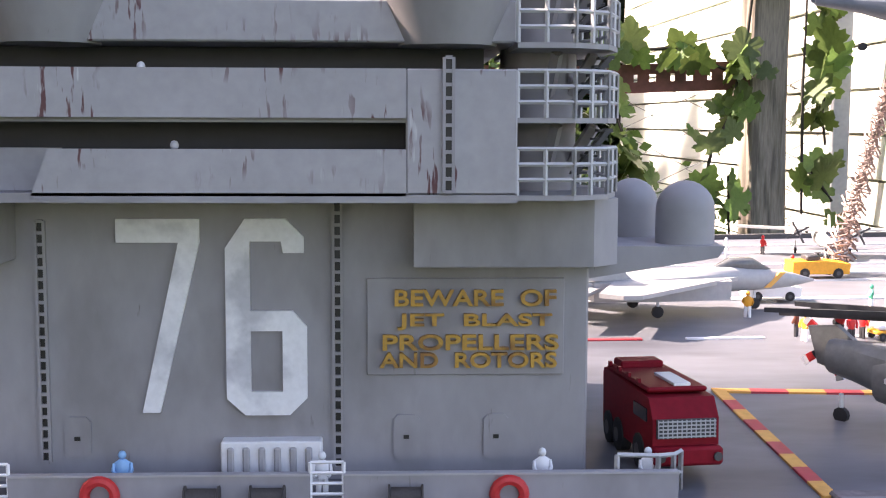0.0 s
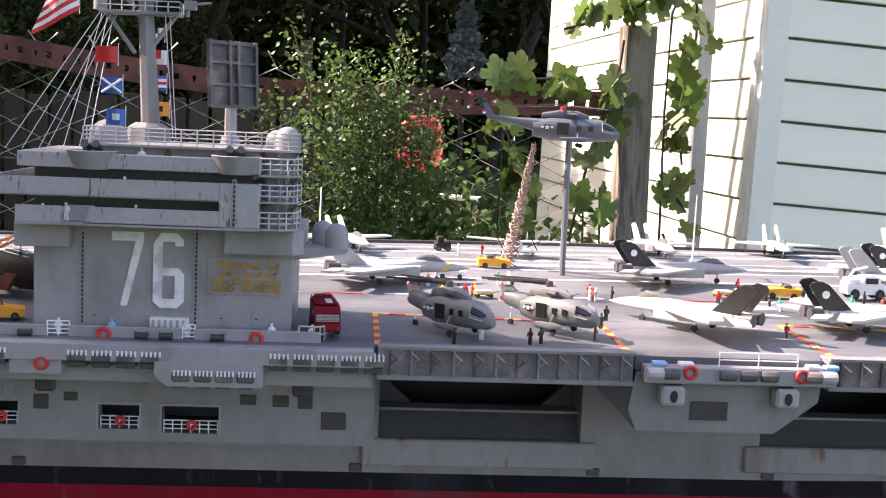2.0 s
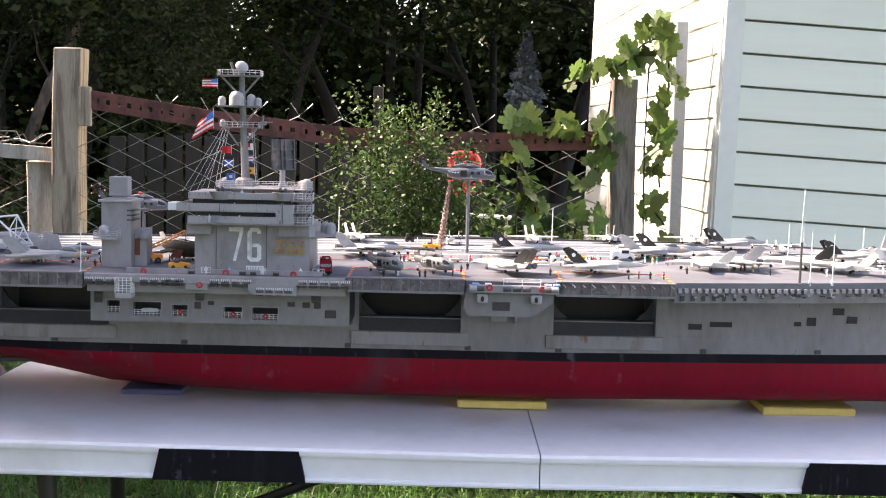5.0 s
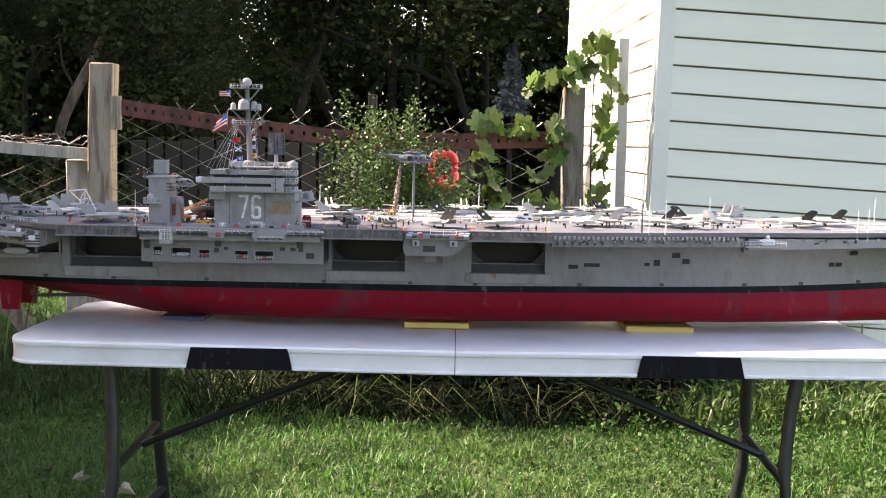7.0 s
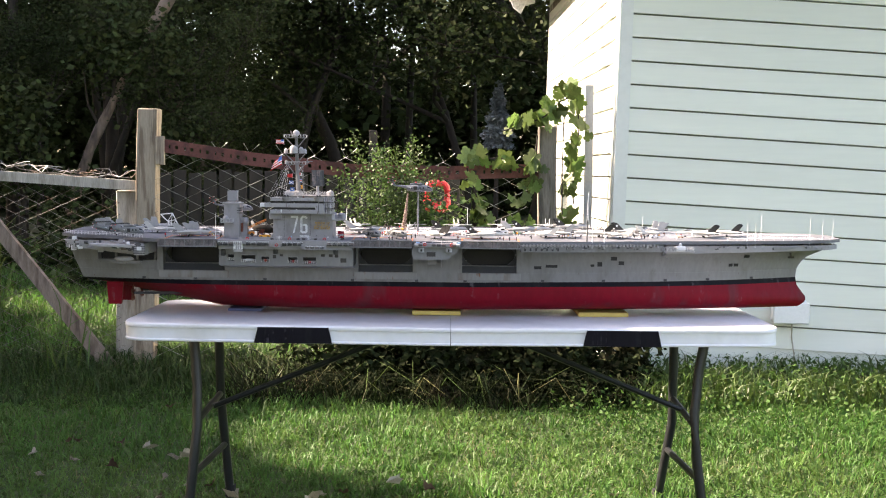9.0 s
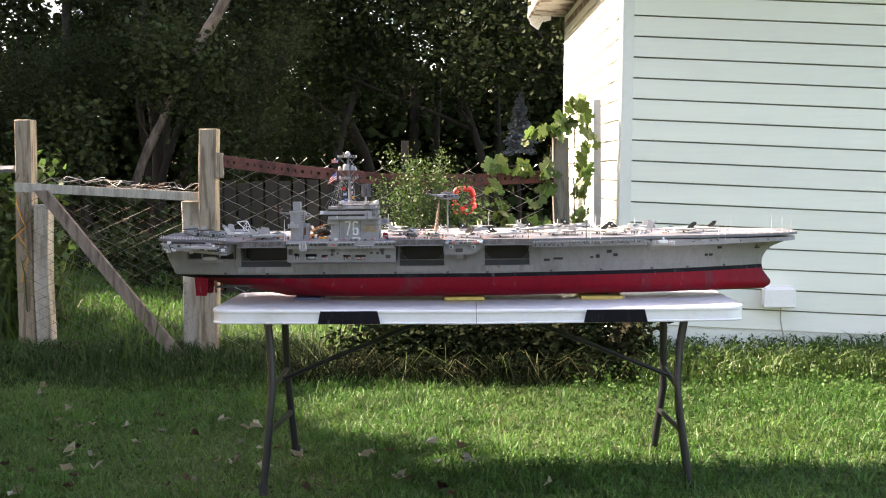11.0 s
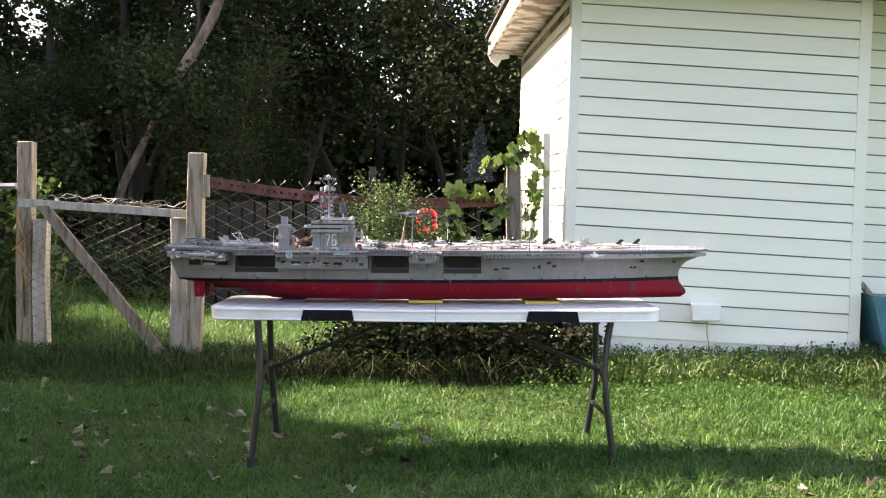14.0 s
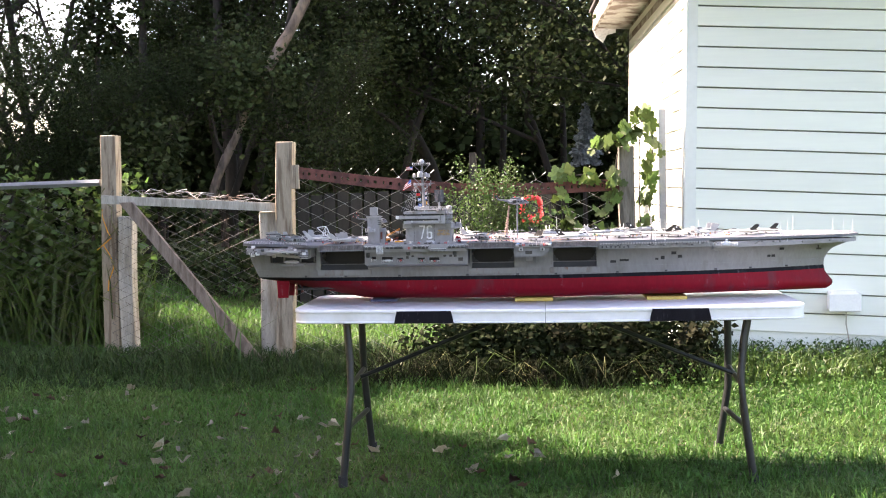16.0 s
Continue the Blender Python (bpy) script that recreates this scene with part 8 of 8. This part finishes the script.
crane = thing("mobile_crane", "orange model salvage crane with raised lattice boom", "model crane")
bm = B(); box(bm, -0.022, 0.022, -0.009, 0.009, 0.006, 0.013, 0.001); sub("chassis", bm, "orange", crane)
bm = B(); box(bm, -0.020, -0.006, -0.008, 0.008, 0.013, 0.022, 0.0012); sub("cab", bm, "orange", crane)
bm = B(); box(bm, -0.0204, -0.0192, -0.0065, 0.0065, 0.0155, 0.0205); sub("window", bm, "glass_dark", crane)
bm = B()
for s_ in (-1, 1):
    tube(bm, [(-0.002, s_ * 0.004, 0.018), (0.056, s_ * 0.002, 0.046)], 0.0008, 5); tube(bm, [(-0.002, s_ * 0.004, 0.023), (0.056, s_ * 0.002, 0.050)], 0.0008, 5)
for i in range(9):
    u, w = i / 9, (i + 1) / 9
    tube(bm, [(-0.002 + 0.058 * u, -0.004, 0.018 + 0.028 * u), (-0.002 + 0.058 * w, -0.004 + 0.001 * i / 9, 0.023 + 0.027 * w)], 0.0005, 4)
sub("boom", bm, "orange", crane, "lattice boom", smooth=0)
bm = B(); tube(bm, [(0.056, 0, 0.048), (0.056, 0, 0.036)], 0.0004, 4); box(bm, 0.0545, 0.0575, -0.0015, 0.0015, 0.033, 0.036); sub("hook", bm, "dark_metal", crane)
wheels(crane, [(x, s_ * 0.0085) for x in (-0.016, 0.0, 0.015) for s_ in (-1, 1)], 0.0045, 0.0018)
put(crane, -0.594, 0.182, 14)
wt = thing("white_truck", "white model service truck on the flight deck", "model truck")
bm = B(); prism(bm, [(-0.022, 0.005), (0.022, 0.005), (0.0225, 0.013), (0.015, 0.0135), (0.0115, 0.021), (-0.004, 0.021), (-0.006, 0.0145), (-0.022, 0.0145)], -0.0085, 0.0085, "y"); sub("body", bm, "figure_white", wt, smooth=0)
bm = B(); box(bm, -0.003, 0.0105, -0.0088, 0.0088, 0.0145, 0.0195); sub("cab_window", bm, "glass_dark", wt)
bm = B(); box(bm, -0.021, -0.007, -0.0075, 0.0075, 0.0145, 0.0185, 0.0008); sub("tank", bm, "figure_white", wt)
bm = B(); tube(bm, [(-0.018, 0, 0.018), (-0.012, 0, 0.026), (0.002, 0, 0.0285)], 0.0011, 6); sub("boom", bm, "figure_white", wt)
wheels(wt, [(x, s_ * 0.0082) for x in (-0.0135, 0.0135) for s_ in (-1, 1)], 0.005, 0.0018)
wt.scale = (0.85, 0.85, 1.0); put(wt, 0.150, 0.312, 3)
def cart(label, key):
    c_ = thing("ordnance_cart", label, "model cart", "deck carts")
    bm = B(); box(bm, -0.008, 0.008, -0.0035, 0.0035, 0.0025, 0.004, 0.0004); sub("bed", bm, key, c_)
    for s_ in (-0.0018, 0.0018):
        bm = B(); lathe(bm, [(0.0002, -0.008), (0.0012, -0.006), (0.0012, 0.006), (0.0004, 0.0075)], n=8, m=Matrix.Translation((0, s_, 0.0052)) @ Matrix.Rotation(math.pi / 2, 4, "Y")); sub("store", bm, "figure_white", c_)
    bm = B(); tube(bm, [(0.008, 0, 0.0035), (0.014, 0, 0.005)], 0.0003, 4); sub("tow_bar", bm, "dark_metal", c_)
    wheels(c_, [(x, s_ * 0.0034) for x in (-0.0055, 0.0055) for s_ in (-1, 1)], 0.0016, 0.0006)
    return c_
c1 = cart("yellow model ordnance cart with white stores", "yellow"); put(c1, -0.190, 0.262, 15)
for x, y, t in ((-0.125, 0.262, 5), (0.095, 0.298, 0), (0.02, 0.298, 8), (-0.70, 0.20, 30), (0.35, 0.33, 20), (0.68, 0.27, 5)):
    again(c1, x, y, t)
hulk = thing("camouflaged_aircraft", "brown and olive camouflaged model aircraft body parked behind the island", "model aircraft", "model aircraft on the deck")
bm = B(); loft(bm, [(-0.06, 0.004, 0.024, 0.034), (-0.035, 0.012, 0.014, 0.040), (0.0, 0.019, 0.008, 0.046), (0.035, 0.018, 0.006, 0.042), (0.055, 0.008, 0.010, 0.030)]); sub("fuselage", bm, "olive", hulk)
bm = B(); prism(bm, [(-0.01, 0.006), (0.02, 0.006), (0.035, 0.024), (0.005, 0.024)], -0.0195, -0.0155, "y"); sub("camouflage_patch", bm, "rust", hulk)
for s_ in (-1, 1):
    bm = B(); slabwing(bm, [(0.02, 0.012), (-0.015, 0.012), (-0.03, 0.05), (-0.015, 0.055)], 0.028, 0.0012, s_, -0.25); sub("wing", bm, "olive", hulk, smooth=20)
bm = B(); prism(bm, [(-0.04, 0.034), (-0.062, 0.032), (-0.072, 0.056), (-0.06, 0.058)], -0.0009, 0.0009, "y"); sub("fin", bm, "jet_grey", hulk)
for i in range(3):
    bm = B(); tube(bm, [(-0.01, -0.012, 0.046 + 0.004 * i), (0.045, -0.012, 0.042 + 0.004 * i)], 0.0006, 4); sub("handrail", bm, "figure_white", hulk)
gear(hulk, ((0.04, 0), (-0.01, -0.014), (-0.01, 0.014)), 0.003, 0.012)
hulk.scale = (0.78, 0.78, 0.72); put(hulk, -0.552, 0.222, -42)
# ---- ammunition lift stripe and small crew figures ----
def figure(top, legs):
    """A plain moulded deck-crew figure."""
    bm = B()
    for s_ in (-1, 1):
        tube(bm, [(0, s_ * 0.0011, 0), (0, s_ * 0.0009, 0.0058)], [0.0008, 0.0010], 6)
    loft_secs = [(0.0009, 0.0016), (0.0013, 0.0020), (0.0011, 0.0023), (0.0006, 0.0009)]
    rings = []
    for (d_, w), z in zip(loft_secs, (0.0055, 0.0075, 0.0100, 0.0110)):
        rings.append([bm.verts.new((d_ * math.cos(a), w * math.sin(a), z)) for a in (2 * math.pi * j / 8 for j in range(8))])
    for a, b in zip(rings, rings[1:]):
        for j in range(8):
            bm.faces.new((a[j], a[(j + 1) % 8], b[(j + 1) % 8], b[j]))
    bm.faces.new(rings[0]); bm.faces.new(rings[-1])
    for s_ in (-1, 1):
        tube(bm, [(0, s_ * 0.0022, 0.0098), (0.0006, s_ * 0.0026, 0.0078), (0.0014, s_ * 0.0018, 0.0064)], 0.0006, 5)
    lathe(bm, [(0.0004, 0), (0.0011, 0.0006), (0.0012, 0.0014), (0.0008, 0.0022), (0.0002, 0.0025)], at=(0, 0, 0.0110), n=8)
    me = to_mesh("crew_figure", bm, M[top], 50)
    me.materials.append(M[legs])
    for p in me.polygons:
        p.material_index = 1 if p.center.z < 0.0057 else 0
    return me
FIG = {k: figure(k, l) for k, l in (("figure_white", "figure_white"), ("blue", "dark_metal"), ("red", "dark_metal"), ("yellow", "figure_white"), ("green", "figure_white"), ("jet_black", "jet_black"), ("pale_blue", "pale_blue"), ("rust", "dark_metal"))}
WORD = {"figure_white": "white", "blue": "blue", "red": "red", "yellow": "yellow", "green": "green", "jet_black": "black", "pale_blue": "light blue", "rust": "dark red"}
def crew(key, x, y, z=None, turn=0, where="standing on the flight deck"):
    ob = solo("crew_figurine", FIG[key], None, f"tiny plastic crew figurine in {WORD[key]} {where}", "figurine", "deck crew figurines")
    ob.matrix_basis = pose(x, y, dz(y) if z is None else z, 0, 0, turn) @ Matrix.Scale(0.86, 4)
for x, y, z in ((-0.486, 0.0865, 0.8862), (-0.4035, 0.0865, 0.8862)):
    crew("figure_white", x, y, z, -90, "at the gap in the bulwark")
for key, x in (("pale_blue", -0.4525), ("figure_white", -0.349), ("figure_white", -0.3225)):
    crew(key, x, 0.0885, 0.8862, -80, "behind the bulwark")
for x, y, z in ((-0.4795, 0.076, 0.9622), (-0.436, 0.076, 0.9622), (-0.494, 0.076, 0.9622 - 0.001), (-0.443, 0.075, 0.980), (-0.4335, 0.0800, 0.9985)):
    crew("figure_white", x, y, z, -90, "on the island gallery")
crew("rust", -0.417, 0.0800, 0.9985, -90, "on the island gallery")
crew("red", -0.3865, 0.0625, 0.866, -90, "by the life rafts")
rf_ = random.Random(9)
crew_mid = [("jet_black", -0.228, 0.088), ("jet_black", -0.176, 0.094), ("jet_black", -0.168, 0.098), ("rust", -0.128, 0.112), ("figure_white", -0.208, 0.105), ("jet_black", -0.115, 0.155), ("jet_black", -0.105, 0.185), ("rust", 0.018, 0.14), ("yellow", -0.232, 0.312), ("red", -0.205, 0.262), ("red", -0.175, 0.425), ("blue", -0.148, 0.43), ("green", -0.17, 0.33), ("figure_white", -0.16, 0.335), ("red", -0.1, 0.262), ("red", -0.13, 0.27), ("yellow", -0.196, 0.27), ("red", 0.045, 0.335), ("rust", 0.055, 0.29), ("yellow", 0.085, 0.305), ("red", 0.1, 0.29), ("figure_white", 0.11, 0.31), ("jet_black", 0.132, 0.12), ("rust", 0.148, 0.125)]
crew_ends = [("jet_black", 0.165, 0.125), ("jet_black", 0.185, 0.125), ("jet_black", 0.232, 0.19), ("figure_white", 0.24, 0.3), ("green", 0.205, 0.3), ("blue", 0.29, 0.33), ("figure_white", -0.19, 0.5), ("red", -0.165, 0.51), ("jet_black", -0.66, 0.13), ("blue", -0.548, 0.165), ("jet_black", -0.565, 0.2), ("jet_black", -0.665, 0.175), ("yellow", -0.69, 0.16), ("red", -0.7, 0.24), ("figure_white", -0.72, 0.3), ("green", -0.76, 0.26), ("figure_white", -0.8, 0.22), ("red", -0.82, 0.14), ("jet_black", 0.36, 0.19), ("figure_white", 0.45, 0.2), ("red", 0.52, 0.26), ("figure_white", 0.66, 0.23), ("blue", 0.7, 0.36), ("figure_white", 0.9, 0.27), ("yellow", 0.62, 0.29)]
crew_more = []
for cx, cy, k in ((-0.20, 0.268, 4), (-0.10, 0.275, 5), (0.02, 0.262, 5), (0.08, 0.285, 6), (0.13, 0.27, 4), (0.22, 0.30, 5), (0.33, 0.24, 5), (0.45, 0.30, 4), (0.56, 0.25, 4), (0.67, 0.33, 3), (-0.70, 0.20, 5), (-0.78, 0.17, 4), (-0.90, 0.24, 3)):
    for _ in range(k):
        crew_more.append((rf_.choice(("figure_white", "red", "yellow", "jet_black", "rust", "green", "blue")), cx + rf_.gauss(0, 0.018), cy + rf_.gauss(0, 0.012)))
for key, x, y in crew_mid + crew_ends + crew_more:
    crew(key, x, y, None, rf_.uniform(0, 360))
pk = thing("parked_tractor", "small olive model tractor at the far deck edge", "model tractor")
bm = B(); box(bm, -0.008, 0.008, -0.005, 0.005, 0.003, 0.009, 0.0008); box(bm, -0.006, 0.001, -0.0045, 0.0045, 0.009, 0.015, 0.0008); sub("body", bm, "olive", pk); wheels(pk, [(x, s_ * 0.005) for x in (-0.005, 0.005) for s_ in (-1, 1)], 0.003, 0.0012)
put(pk, -0.205, 0.52, 10)
